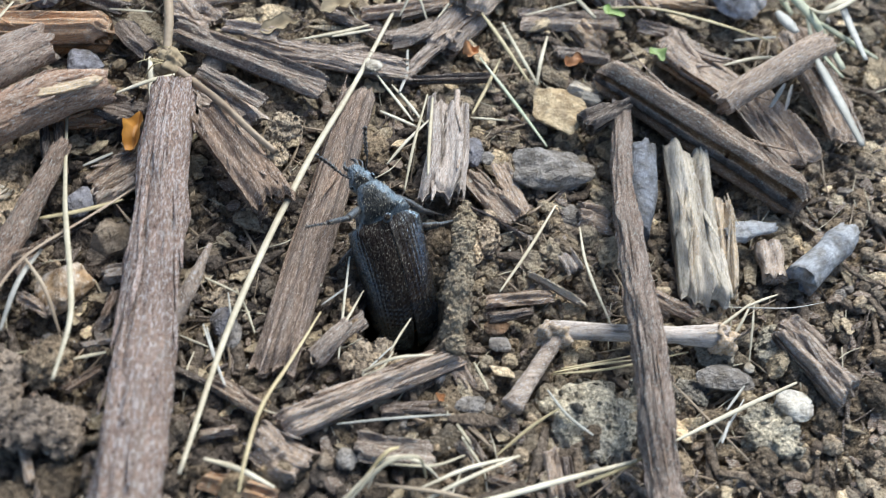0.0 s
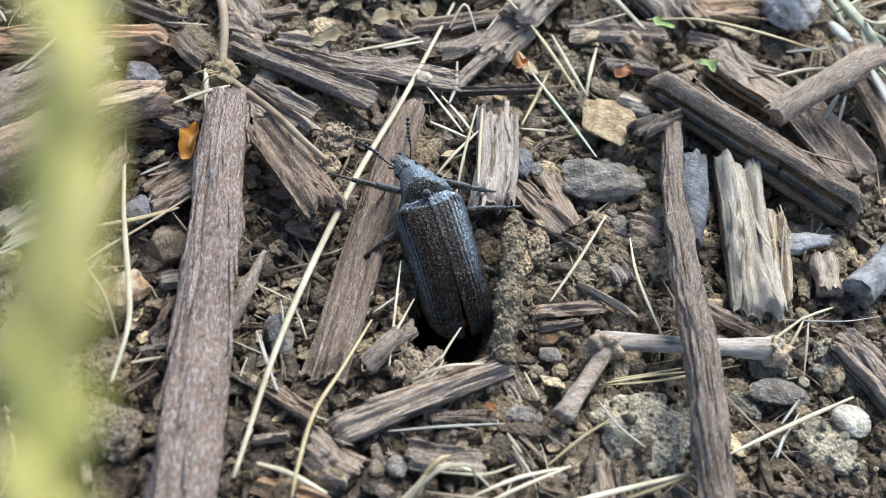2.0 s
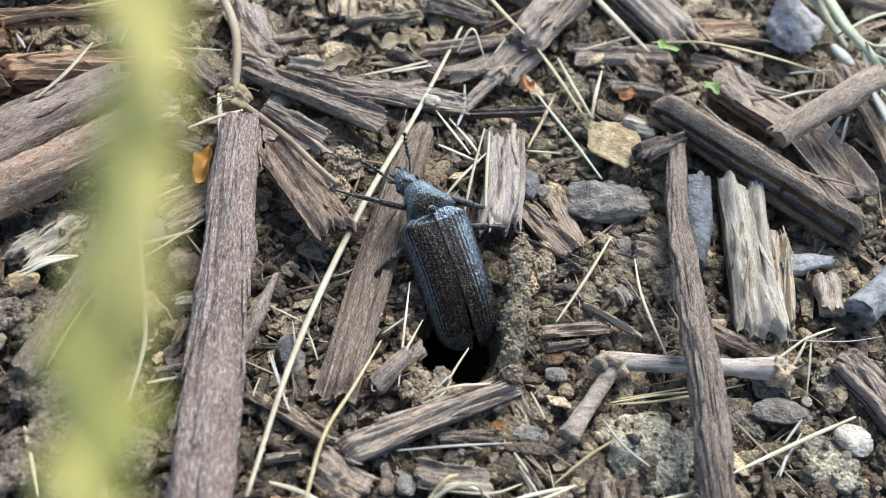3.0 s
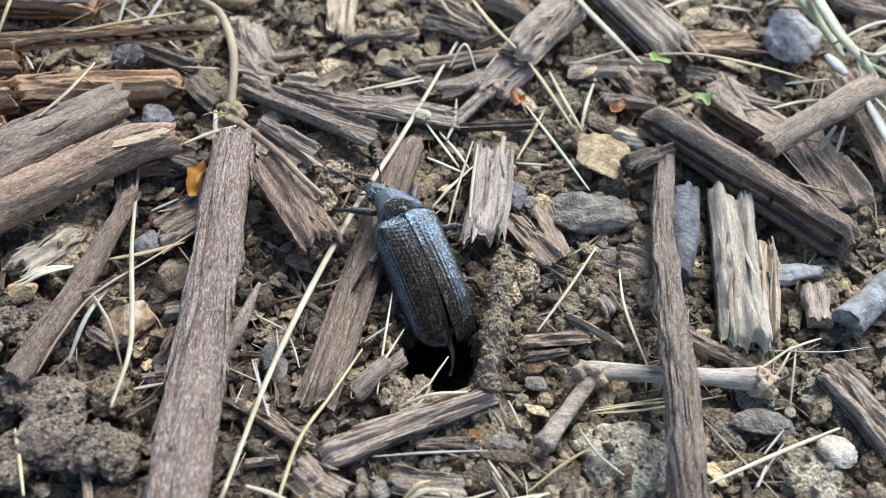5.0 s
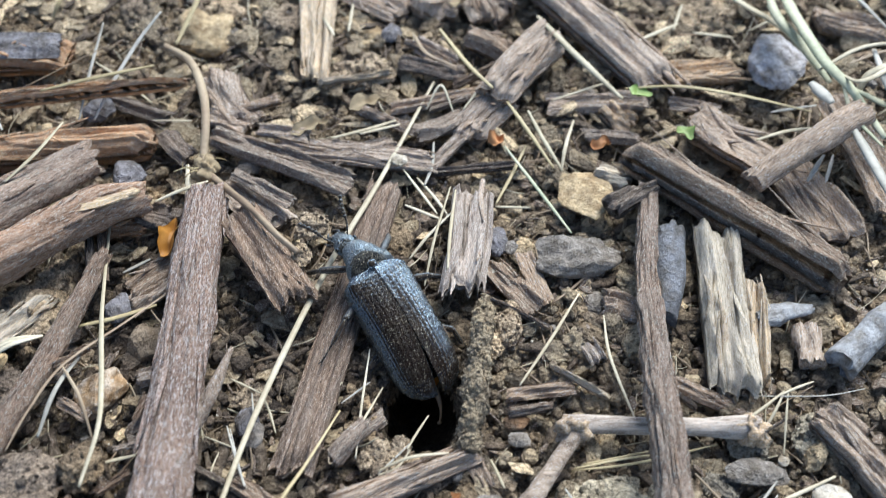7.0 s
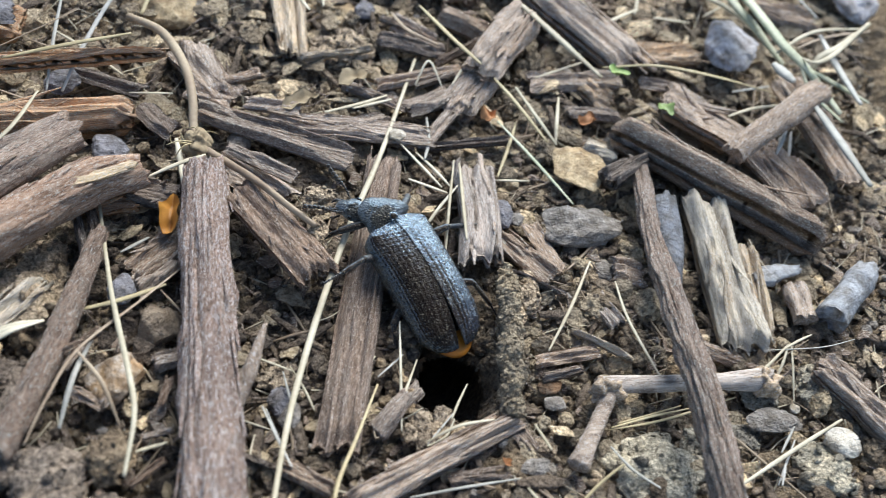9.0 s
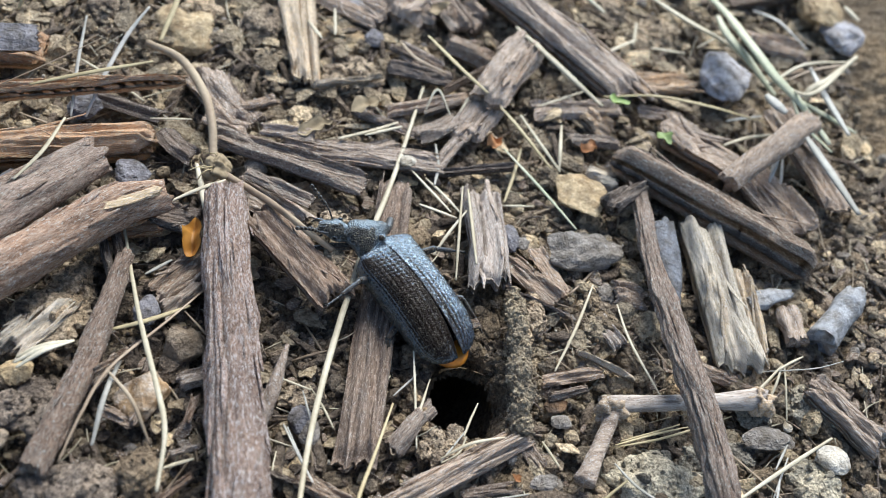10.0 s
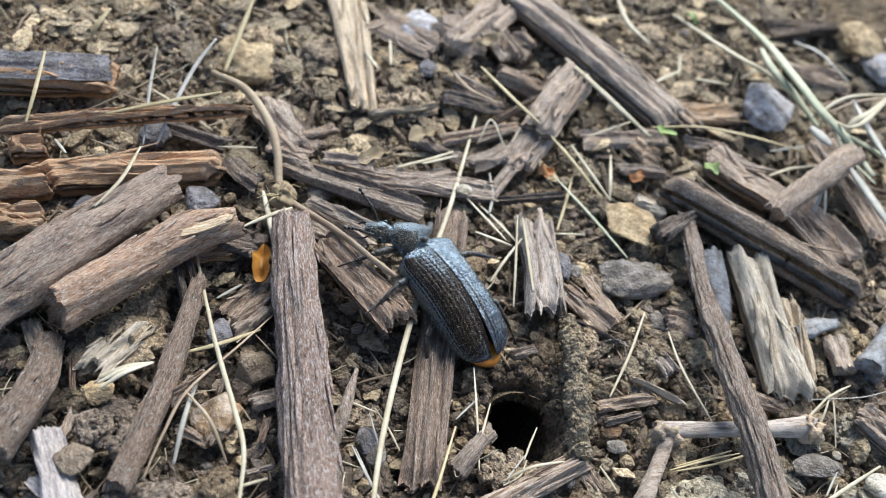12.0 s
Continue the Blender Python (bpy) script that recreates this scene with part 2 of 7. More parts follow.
def cells(x, y, z=None):
    """Distance to the nearest of scattered points, one a unit cell: the relief of packed crumbs."""
    x, y = np.broadcast_arrays(np.asarray(x, float), np.asarray(y, float))
    deep = z is not None
    z = np.broadcast_to(np.asarray(z if deep else 0.5, float), x.shape)
    i = [np.floor(a).astype(np.int64) for a in (x, y, z)]
    best = np.full(x.shape, 9.0)
    for dx in (-1, 0, 1):
        for dy in (-1, 0, 1):
            for dz in (-1, 0, 1) if deep else (0,):
                a, b, c = i[0] + dx, i[1] + dy, i[2] + dz
                d = (a + hash01(a, b, c) - x) ** 2 + (b + hash01(a + 57, b - 31, c) - y) ** 2
                if deep:
                    d = d + (c + hash01(a - 91, b + 13, c + 7) - z) ** 2
                best = np.minimum(best, d)
    return np.sqrt(best)


def mesh_of(name, verts, faces, mat, smooth=True):
    me = bpy.data.meshes.new(name)
    me.from_pydata([tuple(v) for v in np.asarray(verts, float)], [], [tuple(int(i) for i in f) for f in faces])
    if smooth:
        me.polygons.foreach_set("use_smooth", np.ones(len(me.polygons), bool))
    me.materials.append(mat)
    me.update()
    return me


def part(name, me, parent=None, m=None, label="", **tags):
    ob = new(name, me)
    if parent is not None:
        ob.parent = parent
    if m is not None:
        ob.matrix_basis = m
    return tagged(ob, label, **tags)


def grid_faces(n, k, wrap=False, base=0):
    """Quads over n rows of k points."""
    out = []
    for i in range(n - 1):
        for j in range(k if wrap else k - 1):
            j2 = (j + 1) % k
            out.append((base + i * k + j, base + i * k + j2, base + (i + 1) * k + j2, base + (i + 1) * k + j))
    return out


def spline(points, n):
    """n points along a smooth curve through the given ones."""
    p = np.asarray(points, float)
    if len(p) == 2:
        return p[0] + (p[1] - p[0]) * np.linspace(0, 1, n)[:, None]
    ext = np.vstack([2 * p[0] - p[1], p, 2 * p[-1] - p[-2]])
    out = []
    for u in np.linspace(0, len(p) - 1, n):
        i = min(int(u), len(p) - 2)
        f = u - i
        a, b, c, d = ext[i:i + 4]
        out.append(0.5 * (2 * b + (c - a) * f + (2 * a - 5 * b + 4 * c - d) * f * f + (3 * b - a - 3 * c + d) * f ** 3))
    return np.array(out)


def tube(points, radii, k=10, n=None, flat=1.0, rough=0.0, grain=8, seed=0, cap=True, jag=0.0):
    """A closed tube along a curve; rough: bark relief as a share of the radius; flat: its height over its width."""
    n = n or max(6, 8 * len(points))
    c = spline(points, n)
    r = np.interp(np.linspace(0, 1, n), np.linspace(0, 1, len(radii)), radii)
    t = np.gradient(c, axis=0)
    t /= np.linalg.norm(t, axis=1)[:, None]
    up = np.array((0, 0, 1.0)) if abs(t[:, 2]).max() < 0.9 else np.array((0.2, 1.0, 0.1))
    s = np.cross(t, up)
    s /= np.linalg.norm(s, axis=1)[:, None]
    u = np.cross(s, t)
    ang = np.linspace(0, 2 * np.pi, k, endpoint=False)
    rr = np.repeat(r[:, None], k, 1)
    if rough:
        length = np.concatenate([[0], np.cumsum(np.linalg.norm(np.diff(c, axis=0), axis=1))])
        q = length[:, None] / r.mean()
        cx, cy = np.cos(ang)[None] * grain / 3, np.sin(ang)[None] * grain / 3
        rr = rr * (1 + rough * fbm(cx + seed, cy + 0 * q, q * 0.45, 3) + 0.6 * rough * vnoise(cx * 0.3 + seed, cy * 0.3 + 0 * q, q * 0.3))
    c3 = np.repeat(c[:, None], k, 1)
    if jag:
        for i, sign in ((0, -1), (-1, 1)):
            c3[i] += sign * (t[i][None] * (r[i] * jag * (vnoise(np.cos(ang) * 2.2 + seed * 3, np.sin(ang) * 2.2 + i, seed) + 0.5 * vnoise(np.cos(ang) * 6, np.sin(ang) * 6 + seed, i)))[:, None])
    v = c3 + rr[..., None] * (np.cos(ang)[None, :, None] * s[:, None] + flat * np.sin(ang)[None, :, None] * u[:, None])
    v = v.reshape(-1, 3)
    f = grid_faces(n, k, True)
    if cap:
        v = np.vstack([v, c[:1] - t[:1] * r[0] * (0.15 - 0.4 * jag), c[-1:] + t[-1:] * r[-1] * (0.15 - 0.4 * jag)])
        f += [(n * k, (j + 1) % k, j) for j in range(k)]
        f += [(n * k + 1, (n - 1) * k + j, (n - 1) * k + (j + 1) % k) for j in range(k)]
    return v, f


def slab(length, width, thick, seed, splinter=0.12, nx=26, ny=13, taper=0.0, bow=0.0, crack=0.2):
    """A split piece of wood along local x: ridged faces, uneven edges, frayed ends."""
    y = np.linspace(-1, 1, ny)
    s = np.linspace(0, 1, nx)
    cut0 = splinter * width * (np.abs(vnoise(y * 4 + seed, seed * 1.7)) + 0.6 * vnoise(y * 1.1, seed * 2.3 + 4)) * 1.6
    cut1 = splinter * width * (np.abs(vnoise(y * 4 - seed, seed * 3.1)) + 0.6 * vnoise(y * 1.1, seed * 1.3 - 4)) * 1.6
    lean0, lean1 = (0.4 * width * float(vnoise(seed * k, 11.0)) for k in (2.7, 3.9))
    cut0 = cut0 + lean0 * y * 0.5 - 0.1 * splinter * width
    cut1 = cut1 + lean1 * y * 0.5 - 0.1 * splinter * width
    x = -length / 2 + cut0[None] + s[:, None] * (length - cut0 - cut1)[None]
    taper = taper + 0.14 * float(vnoise(seed * 5.3, 1.0))
    wob = 1 + 0.10 * fbm(s[:, None] * 4 + seed * 3, np.sign(y)[None] * 2.0, seed, 3) - taper * (s[:, None] - 0.5)
    yy = y[None] * width / 2 * wob + width * 0.06 * vnoise(s * 2 - seed, 7.0)[:, None]
    ridge = fbm(x / width * 0.45 + seed, y[None] * 6.0, seed * 0.7, 4)
    edge = np.sqrt(np.clip(1 - np.abs(y) ** 5, 0.02, 1))[None]
    ends = np.clip(np.minimum(s, 1 - s) * 14 + 0.35, 0, 1)[:, None]
    arch = bow * length * (0.25 - (s[:, None] - 0.5) ** 2)
    low = fbm(x / width * 0.7 - seed, y[None] * 2, seed + 9.0, 2)
    split = -np.clip(0.13 - np.abs(vnoise(x / width * 0.3 + seed * 5, y[None] * 4.4 + seed, 2.0)), 0, 1) / 0.13
    tilt = 0.35 * vnoise(seed, 3.0) * y[None] + 0.25 * vnoise(seed, 8.0) * (s[:, None] - 0.5)
    torn = vnoise(x / length * 1.6 + seed * 1.9, y[None] * 2.3 - seed, 6.0)
    layer = 0.15 * np.clip(torn * 9, -1, 1) + 0.12 * np.clip((torn - 0.35) * 12, -1, 1)
    face = min(thick, 0.0022)
    top = thick * (0.5 * edge * ends + tilt * 0.7) + face * (0.16 * ridge + 0.20 * low + crack * split * ends + layer * ends) + arch
    bot = thick * (-0.5 * edge * ends + 0.15 * ridge) + arch
    a = np.stack([x, yy, np.maximum(top, bot + 0.05 * thick)], -1).reshape(-1, 3)
    b = np.stack([x, yy, bot], -1).reshape(-1, 3)
    n = nx * ny
    f = grid_faces(nx, ny)
    f = [q[::-1] for q in f] + grid_faces(nx, ny, base=n)
    rim = [i * ny for i in range(nx)] + [(nx - 1) * ny + j for j in range(1, ny)] + [i * ny + ny - 1 for i in range(nx - 2, -1, -1)] + list(range(ny - 2, 0, -1))
    f += [(rim[i], rim[(i + 1) % len(rim)], n + rim[(i + 1) % len(rim)], n + rim[i]) for i in range(len(rim))]
    return np.vstack([a, b]), f


def axis_pose(p0, p1, roll=0.0):
    """A pose at the middle of two points, local x from the first to the second, local z up but for the roll in degrees."""
    a, b = Vector(p0), Vector(p1)
    x = (b - a).normalized()
    y = Vector((0, 0, 1)).cross(x).normalized()
    z = x.cross(y)
    m = Matrix((x, y, z)).transposed().to_4x4()
    return Matrix.Translation((a + b) / 2) @ m @ pose(0, 0, 0, roll, 0, 0), (b - a).length


ICO = {}


def lump(rx, ry, rz, seed, detail=3, rough=0.25, facet=0.0):
    """A rounded or angular lump of earth or stone."""
    if detail not in ICO:
        bm = bmesh.new()
        bmesh.ops.create_icosphere(bm, subdivisions=detail, radius=1)
        ICO[detail] = (np.array([v.co[:] for v in bm.verts]), [tuple(v.index for v in f.verts) for f in bm.faces])
        bm.free()
    v, f = ICO[detail]
    rng = np.random.default_rng(int(seed * 1000) + 7)
    r = 1 + rough * fbm(v[:, 0] * 1.6 + seed * 3.3, v[:, 1] * 1.6, v[:, 2] * 1.6 + seed, 4)
    if rough > 0.7:
        r = r + 0.34 * (0.5 - cells(v[:, 0] * 2.7 + seed * 7, v[:, 1] * 2.7, v[:, 2] * 2.7)) + 0.14 * (0.5 - cells(v[:, 0] * 6.5 - seed, v[:, 1] * 6.5 + 3, v[:, 2] * 6.5))
    if facet:
        d = rng.normal(size=(11, 3))
        d /= np.linalg.norm(d, axis=1)[:, None]
        lim = rng.uniform(0.62, 0.9, 11)
        cut = np.min(np.where(v @ d.T > 0.05, lim[None] / np.maximum(v @ d.T, 0.05), 9), axis=1)
        r = r * (1 - facet) + facet * np.minimum(r, cut)
    return v * r[:, None] * np.array((rx, ry, rz)), f


# ---- things ----
COUNT = [0]


def next_seed():
    COUNT[0] += 1
    return COUNT[0] * 0.618 + 1.0


def splinters(parent, count, length, width, thick, mat, seed, name="splinter"):
    """Loose slivers lifted from a piece of wood, along its fibres."""
    pick = np.random.default_rng(int(seed * 977))
    for i in range(count):
        L = length * pick.uniform(0.18, 0.5)
        x0 = pick.uniform(-0.5, 0.5) * length * (1 - 0.6 * L / length)
        y0 = pick.uniform(-0.52, 0.52) * width
        lift = thick * (0.5 + 0.05)
        w = width * pick.uniform(0.025, 0.07)
        rise = thick * pick.uniform(-0.1, 0.45)
        pts = [(x0 - L / 2, y0, lift - thick * 0.35), (x0, y0 + pick.normal(0, 0.03) * width, lift - thick * 0.1), (x0 + L / 2, y0 + pick.normal(0, 0.07) * width, lift + rise)]
        if pick.random() < 0.5:
            pts = [(-a, b, c) for a, b, c in pts]
        v, f = tube(pts, [w, w * 1.2, w * 0.3], 7, 12, 0.6, 0.3, 6, seed + i)
        part(name, mesh_of(name, v, f, MAT[mat]), parent)


def chip(name, p0, p1, width, thick, mat, label, roll=0.0, splinter=0.12, taper=0.0, bow=0.0, crack=0.2, group="wood chips of the mulch"):
    m, length = axis_pose(p0, p1, roll)
    big = length > 0.016 or width > 0.004
    seed = next_seed()
    v, f = slab(length, width, thick, seed, splinter, 70 if big else 40, 37 if big else 23, taper, bow, crack)
    ob = part(name, mesh_of(name, v, f, MAT[mat]), None, m, label, category="wood chip", group=group)
    if big:
        splinters(ob, 6 if length > 0.016 else 4, length, width, thick, mat, seed)
    return ob


def twig(name, points, radii, mat, label, rough=0.12, grain=9, k=26, n=70, flat=1.0, flakes=0):
    """A branch piece; its mesh runs along local x for the fibres. flakes: loose bark strips on it."""
    m, length = axis_pose(points[0], points[-1])
    inv = np.array(m.inverted())
    local = np.asarray(points, float) @ inv[:3, :3].T + inv[:3, 3]
    seed = next_seed()
    v, f = tube(local, radii, k, n, flat, rough, grain, seed, jag=0.6)
    ob = part(name, mesh_of(name, v, f, MAT[mat]), None, m, label, category="twig")
    c, pick = spline(local, 60), np.random.default_rng(int(seed * 811))
    r = np.interp(np.linspace(0, 1, 60), np.linspace(0, 1, len(radii)), radii)
    for i in range(flakes):
        a, span = pick.integers(1, 46), pick.integers(5, 13)
        turn = pick.uniform(0.1, 3.0)
        out = np.array((0, math.cos(turn), math.sin(turn) * flat))
        row = [c[a + j] + out * r[a + j] * q for j, q in ((0, 0.93), (span // 2, 1.02), (span, 1.0 + pick.uniform(0.02, 0.22)))]
        w = r[a] * pick.uniform(0.06, 0.16)
        fv, ff = tube(row, [w * 0.6, w, w * 0.3], 7, 12, 0.5, 0.3, 6, seed + i)
        part("bark_strip", mesh_of("bark_strip", fv, ff, MAT[mat]), ob)
    return ob


def straw(points, radius, mat, label, flat=0.45, taper=0.55, name="straw", category="straw"):
    c = Vector(points[0])
    local = np.asarray(points, float) - np.array(c)
    v, f = tube(local, [0.74 * radius * taper, 0.74 * radius, 0.74 * radius, 0.74 * radius * taper], 8, 10 * len(points), flat, 0.08, 5, next_seed())
    return part(name, mesh_of(name, v, f, MAT[mat]), None, pose(*c), label, category=category, group="dry straws")


def stone(x, y, z, rx, ry, rz, mat, label, turn=0.0, rough=0.42, facet=0.6, name="pebble", category="stone"):
    v, f = lump(rx, ry, rz, next_seed(), (5 if not facet else 4) if max(rx, ry) > 0.002 else 3 + (not facet), rough, facet)
    return part(name, mesh_of(name, v, f, MAT[mat], smooth=facet < 0.5), None, pose(x, y, z, 0, 0, turn), label, category=category)


def crumb_coat(v, f, out, count, small, large, seed):
    """Small crumbs packed onto a body of soil at random points of its skin."""
    pick = np.random.default_rng(int(seed * 733) + 3)
    lump(1, 1, 1, 0.5, 2)
    tri = ICO[2][1]
    kinds = [lump(1, 1, 1, 0.41 * i + seed, 2, 0.5, 1.0)[0] for i in range(6)]
    vs, fs, base = [np.asarray(v)], list(f), len(v)
    for i in range(count):
        a = pick.integers(0, len(out))
        r = small * (large / small) ** (pick.random() ** 2.2)
        q = kinds[i % 6] * r * pick.uniform(0.4, 1.45, 3)
        vs.append(q @ np.array(Euler(pick.uniform(0, 6, 3)).to_matrix()).T + v[a] + out[a] * r * 0.25)
        fs += [tuple(c + base for c in t) for t in tri]
        base += len(q)
    return np.vstack(vs), fs


def clod(x, y, z, rx, ry, rz, label, turn=0.0, mat="clod"):
    seed = next_seed()
    v, f = lump(rx, ry, rz * 1.25, seed, 4, 0.68, 0.35)
    out = v / np.linalg.norm(v, axis=1)[:, None]
    keep = np.where(out[:, 2] > -0.3)[0]
    size = max(rx, ry)
    v, f = crumb_coat(np.vstack([v[keep], v]), [tuple(c + len(keep) for c in t) for t in f], out[keep], 130, size * 0.03, size * 0.17, seed)
    v, f = v[len(keep):], [tuple(c - len(keep) for c in t) for t in f]
    return part("soil_clod", mesh_of("soil_clod", v, f, MAT[mat], False), None, pose(x, y, z, 0, 0, turn), label, category="soil clod")


def leaf(name, x, y, z, length, width, turn, tip, mat, label, curl=0.25):
    """A small leaf with thickness, folded along its middle."""
    n, k = 14, 9
    s, w = np.linspace(0, 1, n)[:, None], np.linspace(-1, 1, k)[None]
    half = width / 2 * np.sin(np.pi * s ** 0.8) ** 0.8 * (1 + 0.45 * vnoise(s * 5 + next_seed(), np.sign(w) * 3.0))
    px = length * (s - 0.5) + 0 * w
    py = half * w
    pz = 0.35 * width * vnoise(px / width * 2.2 + next_seed(), py / width * 2.2, 1.0) + curl * width * np.abs(w) * np.sin(np.pi * s) + curl * length * 0.4 * (s - 0.5) ** 2 + 0.08 * width * vnoise(px * 900, py * 900, next_seed())
    a = np.stack([px, py, pz], -1).reshape(-1, 3)
    b = a - np.array((0, 0, 0.00012))
    f = [q[::-1] for q in grid_faces(n, k)] + grid_faces(n, k, base=n * k)
    rim = [i * k for i in range(n)] + [(n - 1) * k + j for j in range(1, k)] + [i * k + k - 1 for i in range(n - 2, -1, -1)] + list(range(k - 2, 0, -1))
    f += [(rim[i], rim[(i + 1) % len(rim)], n * k + rim[(i + 1) % len(rim)], n * k + rim[i]) for i in range(len(rim))]
    return part(name, mesh_of(name, np.vstack([a, b]), f, MAT[mat]), None, pose(x, y, z, 0, tip, turn), label, category="leaf")


def soil_ridge(points, width, height, label):
    """A narrow crumbly bank of packed soil crumbs, standing along a line."""
    c = Vector(points[0])
    local = np.asarray(points, float) - np.array(c)
    seed = next_seed()
    v, f = tube(local, [width * 0.30, width * 0.36, width * 0.32, width * 0.40, width * 0.30], 56, 130, height / width, 0.12, 5, seed)
    out = v[:-2] - spline(local, 130).repeat(56, 0)
    out = out / np.linalg.norm(out, axis=1)[:, None]
    x, y, z = (v[:-2, i] for i in range(3))
    v[:-2] += out * (0.0008 * fbm(x * 330, y * 330, z * 330, 4) + 0.0009 * (0.45 - cells(x * 620, y * 620, z * 620)) + 0.0005 * (0.45 - cells(x * 1700, y * 1700, z * 1700)))[:, None]
    v, f = crumb_coat(v, f, out, 1300, 0.00006, 0.00036, seed)
    return part("soil_ridge", mesh_of("soil_ridge", v, f, MAT["sandy"], False), None, pose(*c), label, category="soil ridge")


def add_limb(parent, name, points, radii, mat, flat=1.0):
    """A side piece grown on a twig, in the twig's own space."""
    inv = np.array(parent.matrix_basis.inverted())
    local = np.asarray(points, float) @ inv[:3, :3].T + inv[:3, 3]
    v, f = tube(local, radii, 18, 40, flat, 0.16, 8, next_seed())
    return part(name, mesh_of(name, v, f, MAT[mat]), parent)


def add_knot(parent, place, radius, mat="dry_leaf", rough=1.1, label="dry shrivelled tan knot", name="knot"):
    inv = np.array(parent.matrix_basis.inverted())
    v, f = lump(radius, radius * 0.85, radius * 0.85, next_seed(), 4, rough)
    v = v + (inv[:3, :3] @ np.array(place) + inv[:3, 3])
    return part(name, mesh_of(name, v, f, MAT[mat]), parent, None, label)


def add_fibres(parent, place, reach, mat, count, seed):
    """Fine dry fibres curling out of a knot."""
    inv = np.array(parent.matrix_basis.inverted())
    pick = np.random.default_rng(seed)
    for i in range(count):
        d = pick.normal(size=3) * np.array((1, 1, 0.5))
        d = d / np.linalg.norm(d) * reach * pick.uniform(0.6, 1.3)
        side = pick.normal(size=3) * reach * 0.25
        p = np.array(place)
        pts = np.array([p, p + d * 0.5 + side, p + d + side * 0.3]) @ inv[:3, :3].T + inv[:3, 3]
        v, f = tube(pts, [0.00012, 0.00009, 0.00005], 5, 10)
        part("fibre", mesh_of("fibre", v, f, MAT[mat]), parent)


# ---- ground ----
HOLE = np.array((-0.0049, 0.0583))
HOLE_X, HOLE_Y = 0.0049, 0.0058


def ground_height(x, y):
    x, y = np.asarray(x, float), np.asarray(y, float)
    near = np.clip((0.22 - np.hypot(x, y - 0.10)) / 0.08, 0, 1)
    z = -0.0012 + 0.0022 * fbm(x * 55, y * 55, 1.0, 4) * near + near * (0.0008 * np.abs(fbm(x * 300, y * 300, 2.0, 3)) + 0.0024 * (0.42 - cells(x * 480 + fbm(x * 400, y * 400), y * 480)) + 0.0009 * (0.42 - cells(x * 1200, y * 1200)))
    far = np.hypot(x, y - 0.08)
    z = z + 0.02 * fbm(x * 3, y * 3, 4.0, 3) * np.clip((far - 0.2) / 0.5, 0, 1)
    dx, dy = (x - HOLE[0]) / HOLE_X, (y - HOLE[1]) / HOLE_Y
    q = np.hypot(dx, dy) + 0.16 * vnoise(x * 480, y * 480, 3.0) + 0.07 * vnoise(x * 1300, y * 1300, 5.0)
    z = z + 0.0009 * np.exp(-((q - 1.35) / 0.3) ** 2)
    return np.where(q < 1.25, z - 0.0040 * np.clip((1.12 - q) / 0.22, 0, 1) ** 0.8, z)


def big_mesh(name, verts, faces, mat, smooth=True):
    """A mesh from whole arrays; faces all have the same number of corners."""
    me = bpy.data.meshes.new(name)
    verts, faces = np.asarray(verts, np.float32), np.asarray(faces, np.int32)
    k = faces.shape[1]
    me.vertices.add(len(verts))
    me.vertices.foreach_set("co", verts.ravel())
    me.loops.add(faces.size)
    me.loops.foreach_set("vertex_index", faces.ravel())
    me.polygons.add(len(faces))
    me.polygons.foreach_set("loop_start", np.arange(0, faces.size, k, dtype=np.int32))
    me.polygons.foreach_set("use_smooth", np.full(len(faces), smooth))
    me.update(calc_edges=True)
    me.validate()
    me.materials.append(mat)
    return me


def axis_steps(centre, half, fine, reach):
    """Even fine steps round the centre, then ever wider ones out to the reach."""
    inner = np.arange(-half, half + fine / 2, fine)
    outer, step = [half], fine
    while outer[-1] < reach:
        step *= 1.12
        outer.append(outer[-1] + step)
    outer = np.array(outer[1:])
    return np.concatenate([centre - outer[::-1], centre + inner, centre + outer])


gx, gy = axis_steps(0.0, 0.08, 0.0004, 60.0), axis_steps(0.10, 0.08, 0.0004, 60.0)
GX, GY = np.meshgrid(gx, gy)
gv = np.stack([GX, GY, ground_height(GX, GY)], -1).reshape(-1, 3)
r0 = np.arange(len(gy) - 1)[:, None] * len(gx) + np.arange(len(gx) - 1)[None]
gf = np.stack([r0, r0 + 1, r0 + 1 + len(gx), r0 + len(gx)], -1).reshape(-1, 4)
mouth = np.hypot((gv[gf, 0].mean(1) - HOLE[0]) / HOLE_X, (gv[gf, 1].mean(1) - HOLE[1]) / HOLE_Y)
gf = gf[mouth > 0.9]
soil_bed = part("ground", big_mesh("ground", gv, gf, MAT["soil"]), None, None, "grey-brown crumbly garden soil with a burrow hole", category="ground", kind="structure")
# the burrow runs down and bends away under the soil
hx, hy = HOLE
bv, bf = tube([(hx, hy, -0.0045), (hx, hy + 0.0030, -0.0080), (hx + 0.001, hy + 0.0110, -0.0160), (hx + 0.003, hy + 0.030, -0.0300), (hx + 0.005, hy + 0.060, -0.0420)], [0.0061, 0.0058, 0.0050, 0.0044, 0.0036], 36, 60, 1.0, 0.12, 7, 2.2)
bf = [q for q in bf if 36 * 60 not in q]
part("burrow", mesh_of("burrow", bv, bf, MAT["soil"]), soil_bed, None, "dark burrow bending away under the soil")

# ---- things of the mulch ----

